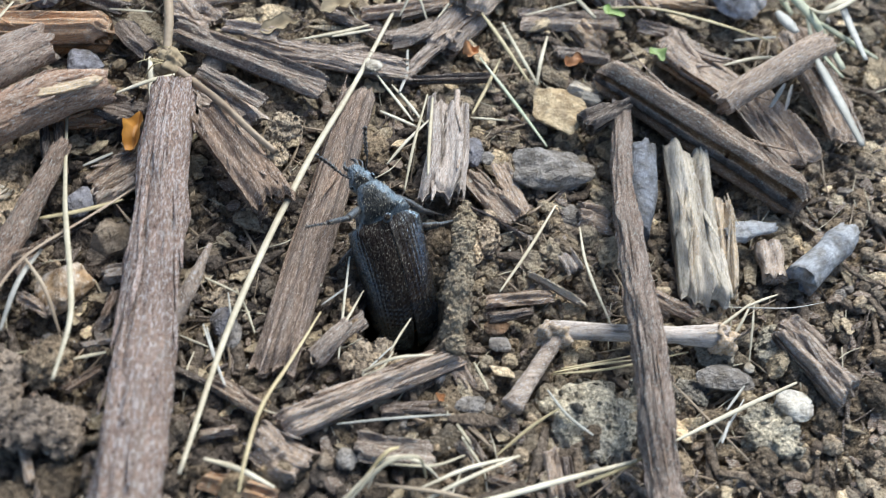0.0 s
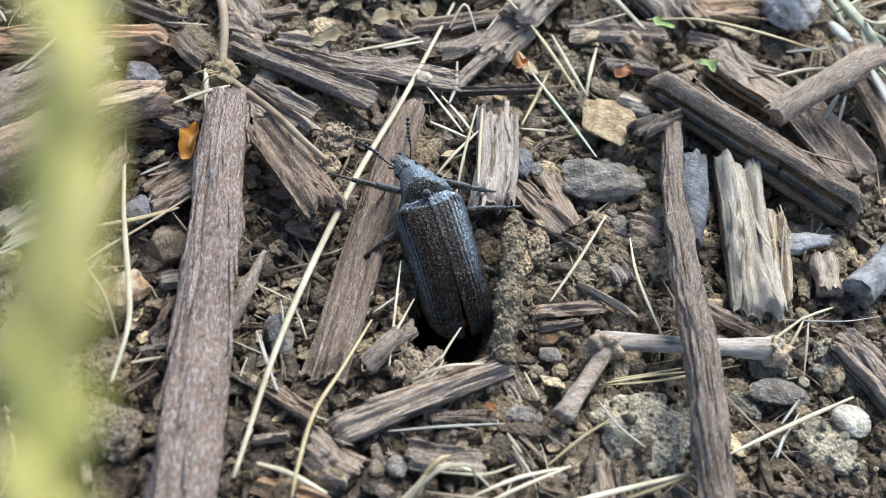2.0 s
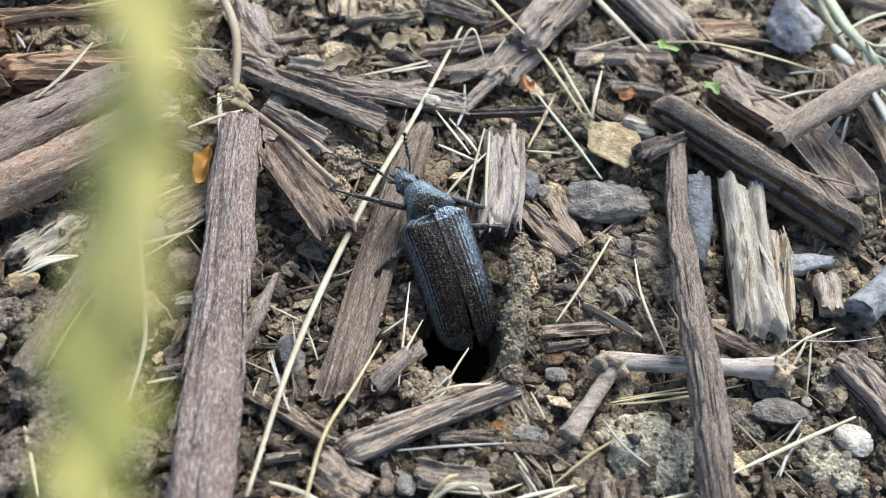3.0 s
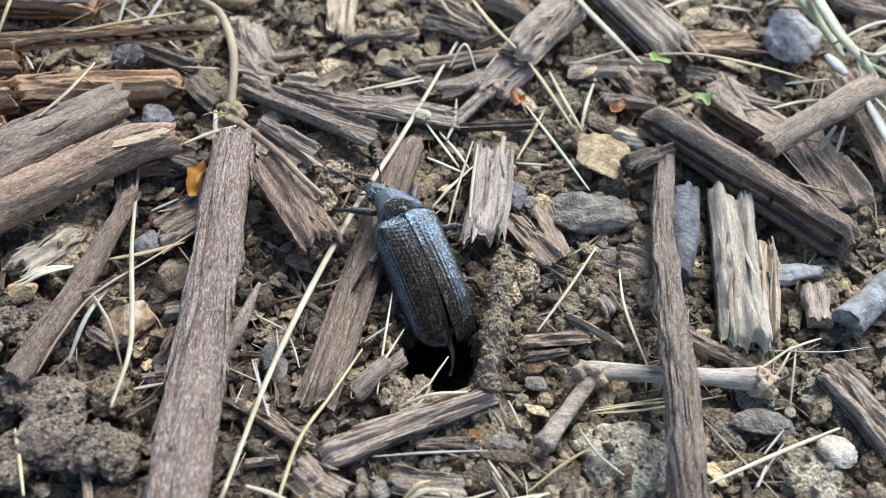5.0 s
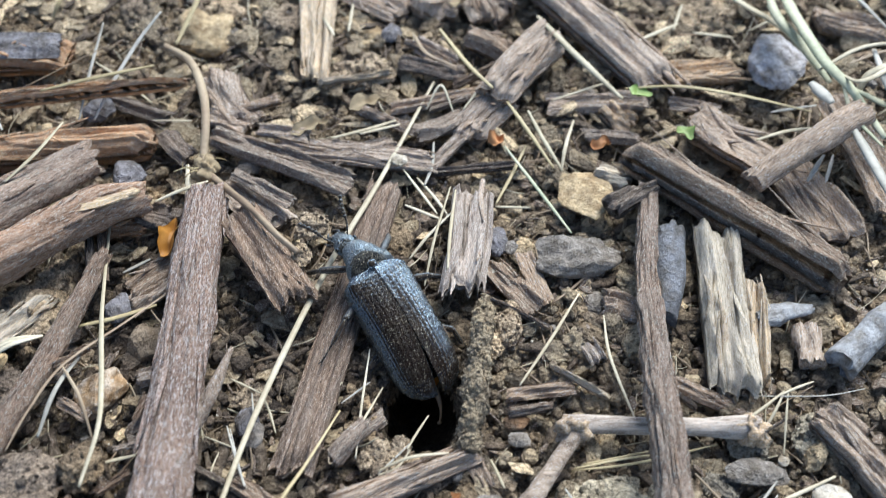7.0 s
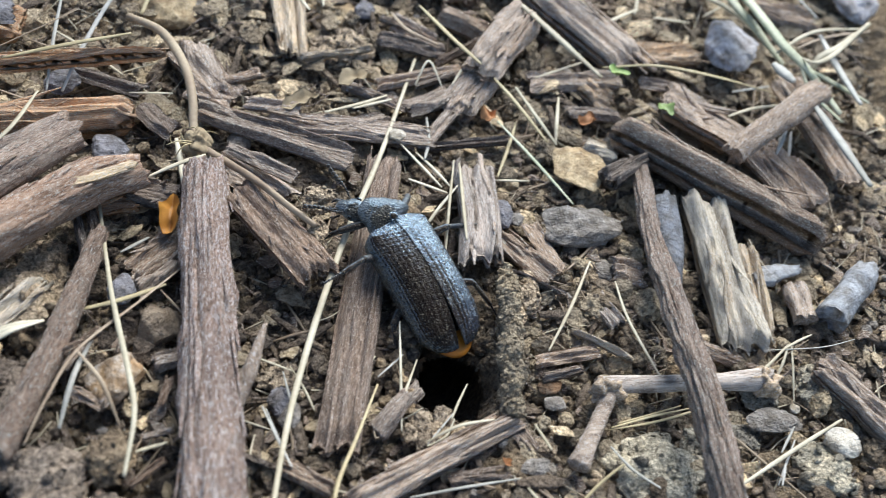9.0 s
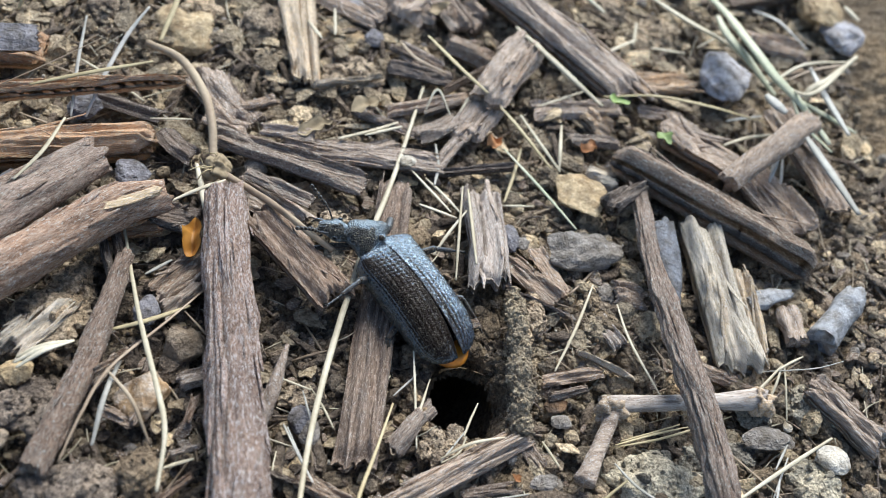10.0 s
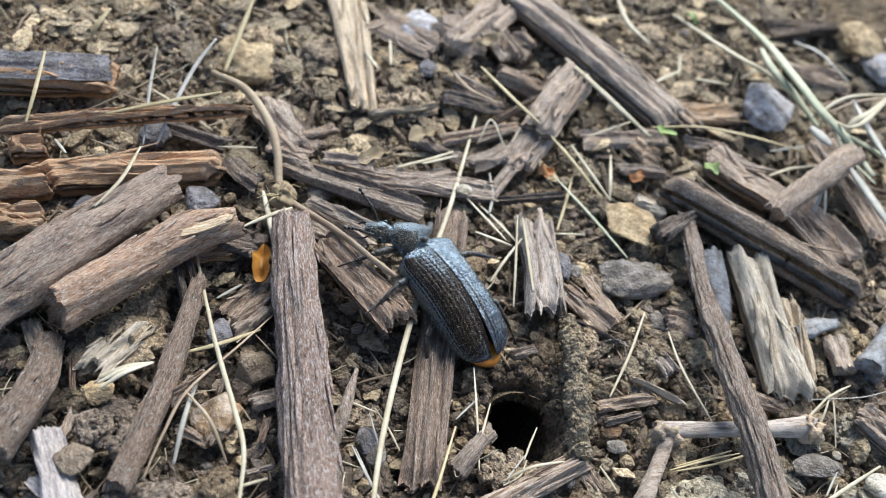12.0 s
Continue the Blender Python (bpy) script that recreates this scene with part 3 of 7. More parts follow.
# twigs and branch pieces
main_twig = twig("twig", [(-0.03553, 0.08822, 0.00450), (-0.03489, 0.07132, 0.00500), (-0.03389, 0.05524, 0.00550), (-0.03323, 0.03824, 0.00650), (-0.03281, 0.02774, 0.00650)], [0.00275, 0.00297, 0.00306, 0.00324, 0.00332], "bark", "straight purplish-brown bark twig lying on the mulch", rough=0.27, grain=13, k=56, n=200, flakes=34)
twig("twig", [(0.02768, 0.09227, 0.00300), (0.02500, 0.07683, 0.00450), (0.02395, 0.06268, 0.00650), (0.02337, 0.05104, 0.00750), (0.02323, 0.03890, 0.00600), (0.02344, 0.02968, 0.00500)], [0.00125, 0.00138, 0.00162, 0.00197, 0.00186, 0.00177], "twig", "fissured grey-brown twig resting across a bleached stick", rough=0.46, grain=20, k=48, n=170, flat=0.75, flakes=26)
twig("twig", [(0.02998, 0.08508, 0.00200), (0.02840, 0.07720, 0.00150), (0.02701, 0.07094, 0.00100)], [0.00203, 0.00244, 0.00199], "slate", "short dark blue-grey branch stub in the soil", rough=0.12)
stick = twig("bleached_stick", [(0.01286, 0.05505, 0.00180), (0.01628, 0.05548, 0.00180), (0.02261, 0.05539, 0.00180), (0.02964, 0.05532, 0.00180), (0.03628, 0.05539, 0.00180)], [0.00160, 0.00116, 0.00106, 0.00112, 0.00165], "bone", "bleached knuckled grey stick lying on soil", rough=0.1, grain=6, k=30, n=90)
arm_rows = [(0.01358, 0.05406, 0.00200), (0.01157, 0.05076, 0.00250), (0.00750, 0.04494, 0.00250)]
add_limb(stick, "side_branch", arm_rows, [0.00125, 0.00090, 0.00100, 0.00128], "bone")
add_knot(stick, (0.01317, 0.05456, 0.00220), 0.00182, "joint", 0.9, "swollen bleached joint", "joint")
add_knot(stick, (0.03574, 0.05512, 0.00200), 0.00190, "joint", 0.9, "swollen bleached end", "joint")
twig("twig", [(-0.04786, 0.07792, 0.00400), (-0.05079, 0.06320, 0.00450), (-0.05509, 0.04930, 0.00400)], [0.00108, 0.00143, 0.00160], "twig", "weathered grey twig leaning on clods", rough=0.2, grain=12, k=36, n=90, flakes=10)
twig("twig", [(-0.06528, 0.06950, 0.00300), (-0.06571, 0.06275, 0.00400), (-0.06914, 0.05437, 0.00400)], [0.00175, 0.00207, 0.00221], "twig", "weathered grey-brown twig with a broken tip", rough=0.2, grain=12, k=36, n=90, flakes=10)
branch = twig("twig", [(-0.06401, 0.07158, 0.00650), (-0.05565, 0.07821, 0.00700), (-0.04893, 0.08375, 0.00700), (-0.04348, 0.08645, 0.00600)], [0.00285, 0.00292, 0.00282, 0.00220], "russet", "reddish bark branch with a pale stripped patch", rough=0.2, grain=12, k=44, n=120, flakes=14)
v, f = slab(0.0082, 0.0034, 0.0008, 7.7, 0.3, 60, 30, 0.3, crack=0.6)
m, _ = axis_pose((-0.05060, 0.08290, 0.00905), (-0.04420, 0.08560, 0.00830), -14)
part("stripped_patch", mesh_of("stripped_patch", v, f, MAT["stripped"]), branch, branch.matrix_basis.inverted() @ m, "pale stripped wood face")
add_limb(main_twig, "side_spur", [(-0.03150, 0.05305, 0.00550), (-0.02960, 0.05716, 0.00650), (-0.02791, 0.06237, 0.00750)], [0.00101, 0.00089, 0.00024], "grey")
twig("twig", [(-0.07444, 0.07116, 0.00650), (-0.06371, 0.08216, 0.00700), (-0.05261, 0.09323, 0.00600)], [0.00381, 0.00382, 0.00287], "twig", "thick dark brown weathered branch", rough=0.24, grain=14, k=44, n=120, flat=0.7, flakes=16)
twig("pale_stem", [(0.05675, 0.07081, 0.00400), (0.05268, 0.06717, 0.00350), (0.04823, 0.06344, 0.00300)], [0.00150, 0.00215, 0.00195, 0.00205, 0.00235], "pith", "short pale hollow stem with a dark broken end", rough=0.14, k=30, grain=5)
twig("twig_stub", [(0.04550, 0.06965, 0.00200), (0.04520, 0.06400, 0.00200)], [0.00165, 0.00185, 0.00140, 0.00165], "bone", "short split grey twig stub on soil", rough=0.4, grain=12, flat=0.8)
twig("twig_stub", [(0.03914, 0.06993, 0.00300), (0.04253, 0.07096, 0.00300), (0.04668, 0.07184, 0.00300)], [0.00085, 0.00150, 0.00120, 0.00060], "pith", "short pale bluish stick beside a split chip", rough=0.35, flat=0.55)
twig("twig", [(0.04147, 0.09073, 0.00600), (0.04960, 0.09583, 0.00800), (0.05995, 0.10252, 0.00900)], [0.00183, 0.00215, 0.00213], "grey", "forked grey branch end over planks", rough=0.22, flat=0.7)

# bark pieces
chip("bark_piece", (-0.07006, 0.09661, 0.00225), (-0.04603, 0.09958, 0.00225), 0.00441, 0.00500, "red", "reddish-brown fibrous bark slab", splinter=0.2, crack=0.06)
chip("bark_piece", (-0.07726, 0.10426, 0.00473), (-0.04152, 0.10840, 0.00623), 0.00199, 0.00220, "red", "long thin tapering red-brown bark sliver", splinter=0.05, taper=0.9)
slab_piece = chip("bark_piece", (-0.08125, 0.11663, 0.00330), (-0.06232, 0.11655, 0.00330), 0.00636, 0.00420, "red", "thick bark slab with grey upper face", splinter=0.1)
v, f = slab(0.0184, 0.0060, 0.0009, 4.4, 0.1, 60, 30)
part("upper_face", mesh_of("upper_face", v, f, MAT["blue"]), slab_piece, pose(0, 0, 0.0024), "weathered grey upper face")
chip("bark_piece", (-0.07744, 0.09458, 0.00290), (-0.06957, 0.09544, 0.00290), 0.00448, 0.00400, "red", "broken red-brown bark block on soil", splinter=0.2)
chip("bark_piece", (-0.07656, 0.08852, 0.00190), (-0.06933, 0.08972, 0.00190), 0.00511, 0.00400, "red", "broken reddish bark block beside a branch", splinter=0.2)
chip("bark_piece", (-0.07557, 0.10248, 0.00225), (-0.07104, 0.10330, 0.00225), 0.00460, 0.00500, "red", "small crumbly bark block")

# wood chips
chip("wood_chip", (0.00198, 0.09248, 0.00102), (0.00025, 0.07168, 0.00352), 0.00605, 0.00280, "ashen", "frayed pale grey-brown wood chip beside the burrow", splinter=0.25, crack=0.75)
chip("wood_chip", (-0.01059, 0.09395, 0.00095), (-0.02060, 0.04846, 0.00095), 0.00534, 0.00300, "umber", "long split wood plank under the beetle", splinter=0.2)
chip("wood_chip", (-0.01895, 0.04219, 0.00145), (0.00171, 0.05176, 0.00145), 0.00316, 0.00300, "fawn", "flat brown wood chip in front of the burrow")
chip("wood_chip", (-0.03083, 0.08556, 0.00416), (-0.02129, 0.07050, 0.00416), 0.00651, 0.00240, "umber", "broad brown wood chip tilted against a twig", roll=-8)
chip("wood_chip", (-0.03373, 0.09429, 0.00099), (-0.02442, 0.08594, 0.00099), 0.00346, 0.00147, "grey", "weathered grey-brown wood chip on the soil")
chip("wood_chip", (-0.04072, 0.11600, 0.00069), (-0.03223, 0.10457, 0.00069), 0.00563, 0.00232, "grey", "squared grey wood chip on loose soil")
chip("wood_chip", (-0.03748, 0.10110, 0.00238), (-0.01575, 0.09193, 0.00238), 0.00404, 0.00178, "brown", "long brown wood chip lying between others")
chip("wood_chip", (-0.02741, 0.09943, 0.00186), (-0.00370, 0.09699, 0.00186), 0.00412, 0.00184, "grey", "long weathered wood chip lying across the mulch")
chip("wood_chip", (-0.03075, 0.10262, 0.00258), (-0.02259, 0.10083, 0.00258), 0.00264, 0.00120, "grey", "weathered grey-brown wood chip on the soil")
chip("wood_chip", (-0.02472, 0.14458, 0.00122), (-0.02360, 0.11372, 0.00122), 0.00606, 0.00224, "pale", "pale splintered wood chip standing in soil", splinter=0.3, taper=0.5, crack=0.75)
chip("wood_chip", (-0.00588, 0.09567, 0.00108), (0.00953, 0.09739, 0.00108), 0.00127, 0.00120, "dark", "dark decayed wood chip in the mulch")
chip("wood_chip", (0.01604, 0.12330, 0.00360), (0.00520, 0.10935, 0.00360), 0.00617, 0.00400, "fawn", "dark ridged wood chip on soil")
chip("wood_chip", (0.00794, 0.11246, 0.00060), (0.00157, 0.10307, 0.00060), 0.00528, 0.00400, "fawn", "dark decayed wood chip in the mulch")
chip("wood_chip", (0.00694, 0.14932, 0.00260), (0.03270, 0.11343, 0.00260), 0.00723, 0.00400, "fawn", "long straight brown wood plank")
chip("wood_chip", (0.02646, 0.09829, 0.00308), (0.05302, 0.07523, 0.00307), 0.00618, 0.00550, "brown", "large dark brown wood chip propped on the mulch", roll=-14, splinter=0.2)
chip("wood_chip", (0.03652, 0.10685, 0.00179), (0.04883, 0.09606, 0.00179), 0.00797, 0.00344, "fawn", "brown wood chip with pale underside", roll=-10)
chip("wood_chip", (0.05023, 0.09820, 0.00097), (0.05498, 0.08504, 0.00097), 0.00715, 0.00295, "fawn", "brown splintered wood chip on the soil")
chip("wood_chip", (0.05971, 0.11106, 0.00319), (0.06266, 0.08801, 0.00319), 0.00582, 0.00231, "fawn", "long grey wood plank half under straws")
chip("wood_chip", (0.03664, 0.08623, 0.00193), (0.03474, 0.05983, 0.00193), 0.00631, 0.00450, "pale", "pale split wood chip with deep grooves", splinter=0.3, crack=0.75)
chip("wood_chip", (0.04004, 0.07660, 0.00195), (0.03792, 0.06053, 0.00195), 0.00286, 0.00300, "pale", "narrow pale wood splinter beside its chip", splinter=0.3, crack=0.75)
chip("wood_chip", (0.02134, 0.08769, 0.00345), (0.02863, 0.09231, 0.00345), 0.00303, 0.00300, "dark", "dark wedge-shaped wood chip on soil", taper=0.6)
chip("wood_chip", (0.00440, 0.07967, 0.00091), (0.01067, 0.07200, 0.00091), 0.00401, 0.00167, "brown", "brown splintered wood chip on the soil")
chip("wood_chip", (0.00887, 0.08155, 0.00108), (0.01189, 0.07297, 0.00108), 0.00259, 0.00120, "grey", "weathered grey-brown wood chip on the soil")
chip("wood_chip", (0.00564, 0.05982, 0.00058), (0.01444, 0.06111, 0.00058), 0.00199, 0.00120, "grey", "crumbling grey wood chip half sunk in soil")
chip("wood_chip", (0.04451, 0.05782, 0.00195), (0.05087, 0.04743, 0.00195), 0.00475, 0.00300, "grey", "thick grey wood chip on bare soil")
chip("wood_chip", (0.02699, 0.06206, 0.00058), (0.03727, 0.05675, 0.00058), 0.00221, 0.00120, "grey", "weathered grey-brown wood chip on the soil")
chip("wood_chip", (-0.02174, 0.04122, 0.00127), (-0.01560, 0.03788, 0.00127), 0.00481, 0.00208, "grey", "blunt grey wood chip on loose crumbs")
chip("wood_chip", (-0.02748, 0.04171, 0.00058), (-0.02346, 0.04252, 0.00058), 0.00118, 0.00120, "brown", "brown splintered wood chip on the soil")
chip("wood_chip", (-0.02664, 0.03693, 0.00058), (-0.01880, 0.03467, 0.00058), 0.00220, 0.00120, "red", "orange-brown wood splinter in soil")
chip("wood_chip", (-0.01052, 0.04049, 0.00149), (-0.00156, 0.03947, 0.00149), 0.00328, 0.00146, "brown", "broad brown wood chip with worn edges")
chip("wood_chip", (-0.00771, 0.04491, 0.00078), (-0.00004, 0.04569, 0.00078), 0.00176, 0.00120, "dark", "dark decayed wood chip in the mulch")
chip("wood_chip", (0.00114, 0.05198, 0.00058), (0.00314, 0.04766, 0.00058), 0.00218, 0.00120, "grey", "weathered grey-brown wood chip on the soil")
chip("wood_chip", (-0.03684, 0.08052, 0.00134), (-0.04438, 0.07334, 0.00134), 0.00444, 0.00189, "brown", "brown wood chip wedged under a twig")
chip("wood_chip", (-0.03563, 0.06260, 0.00108), (-0.04088, 0.06075, 0.00108), 0.00254, 0.00120, "grey", "weathered grey-brown wood chip on the soil")
chip("wood_chip", (-0.05136, 0.08220, 0.00258), (-0.04862, 0.07273, 0.00258), 0.00129, 0.00120, "dark", "dark split splinter of wood")
chip("wood_chip", (-0.04969, 0.08270, 0.00258), (-0.04750, 0.07447, 0.00258), 0.00146, 0.00120, "dark", "dark split splinter of wood")
chip("wood_chip", (-0.05111, 0.08412, 0.00226), (-0.04438, 0.08522, 0.00226), 0.00472, 0.00211, "red", "brown splintered wood chip on the soil")
chip("wood_chip", (-0.04442, 0.08651, 0.00231), (-0.03935, 0.08482, 0.00231), 0.00442, 0.00196, "dark", "dark decayed wood chip in the mulch")
chip("wood_chip", (-0.03494, 0.09147, 0.00200), (-0.02696, 0.08543, 0.00200), 0.00330, 0.00143, "grey", "weathered grey-brown wood chip on the soil")
chip("wood_chip", (-0.03293, 0.09298, 0.00358), (-0.02372, 0.08745, 0.00358), 0.00213, 0.00120, "brown", "brown splintered wood chip on the soil")
chip("wood_chip", (-0.03907, 0.10646, 0.00147), (-0.03260, 0.10322, 0.00147), 0.00342, 0.00150, "grey", "weathered grey-brown wood chip on the soil")
chip("wood_chip", (-0.03823, 0.11596, 0.00129), (-0.03386, 0.10555, 0.00129), 0.00511, 0.00204, "grey", "weathered grey-brown wood chip on the soil")
chip("wood_chip", (-0.04536, 0.10258, 0.00150), (-0.04026, 0.09736, 0.00150), 0.00337, 0.00143, "dark", "dark decayed wood chip in the mulch")
chip("wood_chip", (-0.05715, 0.11059, 0.00056), (-0.04509, 0.10647, 0.00056), 0.00285, 0.00126, "dark", "dark decayed wood chip in the mulch")
chip("wood_chip", (-0.01905, 0.09958, 0.00108), (-0.00583, 0.09602, 0.00108), 0.00181, 0.00120, "brown", "brown splintered wood chip on the soil")
chip("wood_chip", (-0.00491, 0.09605, 0.00108), (0.00040, 0.10285, 0.00108), 0.00241, 0.00120, "grey", "weathered grey-brown wood chip on the soil")
chip("wood_chip", (-0.01077, 0.10855, 0.00108), (0.00355, 0.11268, 0.00108), 0.00235, 0.00120, "grey", "weathered grey-brown wood chip on the soil")
chip("wood_chip", (-0.00969, 0.11876, 0.00153), (0.00096, 0.11608, 0.00153), 0.00302, 0.00134, "dark", "dark decayed wood chip in the mulch")
chip("wood_chip", (-0.00716, 0.12320, 0.00149), (-0.00066, 0.11874, 0.00149), 0.00335, 0.00146, "grey", "weathered grey-brown wood chip on the soil")
chip("wood_chip", (0.01397, 0.10948, 0.00140), (0.03015, 0.11109, 0.00140), 0.00385, 0.00172, "fawn", "brown splintered wood chip on the soil")
chip("wood_chip", (0.03405, 0.11693, 0.00121), (0.04705, 0.11854, 0.00121), 0.00503, 0.00225, "tawny", "tan brown wood chip among straws")
chip("wood_chip", (0.01945, 0.10373, 0.00108), (0.02800, 0.10284, 0.00108), 0.00256, 0.00120, "brown", "brown splintered wood chip on the soil")
chip("wood_chip", (0.02009, 0.09632, 0.00069), (0.02567, 0.09471, 0.00069), 0.00525, 0.00233, "pale", "pale tan wood flake on soil")
chip("wood_chip", (-0.00758, 0.13875, 0.00174), (0.00133, 0.13334, 0.00174), 0.00958, 0.00360, "grey", "weathered grey-brown wood chip on the soil")
chip("wood_chip", (0.00182, 0.13656, 0.00228), (0.00438, 0.12901, 0.00228), 0.00511, 0.00207, "brown", "brown splintered wood chip on the soil")
chip("wood_chip", (-0.02007, 0.13861, 0.00082), (-0.00923, 0.13193, 0.00082), 0.00769, 0.00336, "fawn", "weathered grey-brown wood chip on the soil")
chip("wood_chip", (0.06138, 0.14287, 0.00234), (0.08111, 0.14587, 0.00234), 0.00422, 0.00188, "dark", "dark decayed wood chip in the mulch")
chip("wood_chip", (0.06297, 0.13225, 0.00113), (0.07399, 0.12827, 0.00113), 0.00561, 0.00248, "grey", "weathered grey-brown wood chip on the soil")
chip("wood_chip", (-0.07180, 0.06698, 0.00140), (-0.06913, 0.07012, 0.00140), 0.00402, 0.00171, "dark", "dark decayed wood chip in the mulch")
chip("wood_chip", (-0.06838, 0.07280, 0.00258), (-0.06504, 0.06554, 0.00258), 0.00229, 0.00120, "grey", "weathered grey-brown wood chip on the soil")
chip("wood_chip", (-0.06461, 0.05301, 0.00150), (-0.05978, 0.04818, 0.00150), 0.00345, 0.00144, "silver", "pale bluish split chip in loose soil")
chip("wood_chip", (0.04638, 0.05882, 0.00056), (0.05017, 0.05424, 0.00056), 0.00299, 0.00126, "brown", "brown splintered wood chip on the soil")
chip("wood_chip", (-0.00564, 0.06727, 0.00158), (-0.00176, 0.06839, 0.00158), 0.00132, 0.00120, "grey", "weathered grey-brown wood chip on the soil")
chip("wood_chip", (0.01063, 0.03965, 0.00058), (0.01384, 0.03584, 0.00058), 0.00212, 0.00120, "grey", "weathered grey-brown wood chip on the soil")
chip("wood_chip", (0.00132, 0.04167, 0.00158), (0.00375, 0.03846, 0.00158), 0.00234, 0.00120, "brown", "brown splintered wood chip on the soil")
chip("wood_chip", (0.01980, 0.03942, 0.00004), (0.02469, 0.03628, 0.00004), 0.00302, 0.00130, "grey", "weathered grey-brown wood chip on the soil")
chip("wood_chip", (-0.02175, 0.04885, 0.00058), (-0.01660, 0.05275, 0.00058), 0.00102, 0.00120, "brown", "brown splintered wood chip on the soil")
chip("wood_chip", (-0.01581, 0.05136, 0.00038), (-0.00945, 0.05698, 0.00038), 0.00221, 0.00120, "brown", "brown splintered wood chip on the soil")
chip("wood_chip", (-0.04374, 0.07122, 0.00148), (-0.03914, 0.07609, 0.00148), 0.00346, 0.00148, "brown", "brown splintered wood chip on the soil")
chip("wood_chip", (-0.03544, 0.10716, 0.00158), (-0.02817, 0.11007, 0.00158), 0.00196, 0.00120, "grey", "weathered grey-brown wood chip on the soil")
chip("wood_chip", (-0.00881, 0.12401, 0.00158), (0.00005, 0.11782, 0.00158), 0.00138, 0.00120, "grey", "narrow wood sliver lying among others")
chip("wood_chip", (-0.00560, 0.11952, 0.00158), (0.00030, 0.11616, 0.00158), 0.00150, 0.00120, "grey", "narrow wood sliver lying among others")
chip("wood_chip", (-0.00084, 0.11333, 0.00158), (0.01307, 0.12316, 0.00158), 0.00124, 0.00120, "dark", "narrow wood sliver lying among others")
chip("wood_chip", (-0.02249, 0.11322, 0.00158), (-0.01066, 0.11648, 0.00158), 0.00078, 0.00120, "pale", "narrow wood sliver lying among others")
chip("wood_chip", (0.00512, 0.13644, 0.00110), (0.00918, 0.13124, 0.00110), 0.00604, 0.00257, "brown", "weathered grey-brown wood chip on the soil")
chip("wood_chip", (0.01536, 0.12637, 0.00122), (0.00646, 0.11340, 0.00122), 0.00548, 0.00222, "grey", "weathered grey-brown wood chip on the soil")
chip("wood_chip", (0.00749, 0.11347, 0.00138), (-0.00027, 0.10320, 0.00138), 0.00431, 0.00177, "grey", "weathered grey-brown wood chip on the soil")
chip("wood_chip", (0.00141, 0.12668, 0.00122), (0.00898, 0.12136, 0.00122), 0.00510, 0.00222, "brown", "weathered grey-brown wood chip on the soil")
chip("wood_chip", (-0.01948, 0.09752, 0.00153), (-0.00999, 0.10150, 0.00153), 0.00305, 0.00135, "brown", "weathered grey-brown wood chip on the soil")
chip("wood_chip", (-0.00700, 0.10287, 0.00144), (0.00085, 0.10708, 0.00144), 0.00365, 0.00160, "brown", "weathered grey-brown wood chip on the soil")
chip("wood_chip", (0.01164, 0.06391, 0.00108), (0.01888, 0.05937, 0.00108), 0.00088, 0.00120, "pale", "narrow wood sliver lying on soil")
chip("wood_chip", (0.00330, 0.07432, 0.00108), (0.01180, 0.06941, 0.00108), 0.00066, 0.00120, "grey", "narrow wood sliver lying on soil")
chip("wood_chip", (-0.03168, 0.04977, 0.00108), (-0.02516, 0.04673, 0.00108), 0.00087, 0.00120, "dark", "weathered grey-brown wood chip on the soil")
chip("wood_chip", (-0.02702, 0.04810, 0.00108), (-0.02057, 0.04443, 0.00108), 0.00215, 0.00120, "brown", "weathered grey-brown wood chip on the soil")
chip("wood_chip", (0.01889, 0.07352, 0.00090), (0.02415, 0.07233, 0.00090), 0.00386, 0.00171, "grey", "weathered grey-brown wood chip on the soil")
chip("wood_chip", (0.01580, 0.06929, 0.00108), (0.01793, 0.06414, 0.00108), 0.00246, 0.00120, "grey", "weathered grey-brown wood chip on the soil")
chip("wood_chip", (0.02947, 0.05797, 0.00108), (0.02635, 0.06110, 0.00108), 0.00051, 0.00120, "grey", "narrow wood sliver lying on soil")
chip("wood_chip", (0.03624, 0.05430, 0.00108), (0.04030, 0.05677, 0.00108), 0.00037, 0.00120, "grey", "narrow wood sliver lying on soil")
chip("wood_chip", (0.00582, 0.05715, 0.00108), (0.01159, 0.05815, 0.00108), 0.00116, 0.00120, "brown", "weathered grey-brown wood chip on the soil")
chip("wood_chip", (0.02358, 0.11048, 0.00076), (0.02753, 0.10560, 0.00076), 0.00497, 0.00211, "tawny", "tawny brown wood chip on the soil")
chip("wood_chip", (0.03368, 0.11096, 0.00108), (0.04163, 0.10940, 0.00108), 0.00206, 0.00120, "grey", "weathered grey-brown wood chip on the soil")
chip("wood_chip", (0.04038, 0.10252, 0.00091), (0.04540, 0.09685, 0.00091), 0.00397, 0.00170, "tawny", "tawny brown wood chip on the soil")
chip("wood_chip", (0.04862, 0.09585, 0.00099), (0.05167, 0.08722, 0.00099), 0.00360, 0.00147, "brown", "weathered grey-brown wood chip on the soil")
chip("wood_chip", (-0.00463, 0.10914, 0.00108), (0.00175, 0.11205, 0.00108), 0.00211, 0.00120, "brown", "weathered grey-brown wood chip on the soil")
chip("wood_chip", (-0.01545, 0.10863, 0.00108), (-0.00635, 0.10404, 0.00108), 0.00226, 0.00120, "grey", "weathered grey-brown wood chip on the soil")
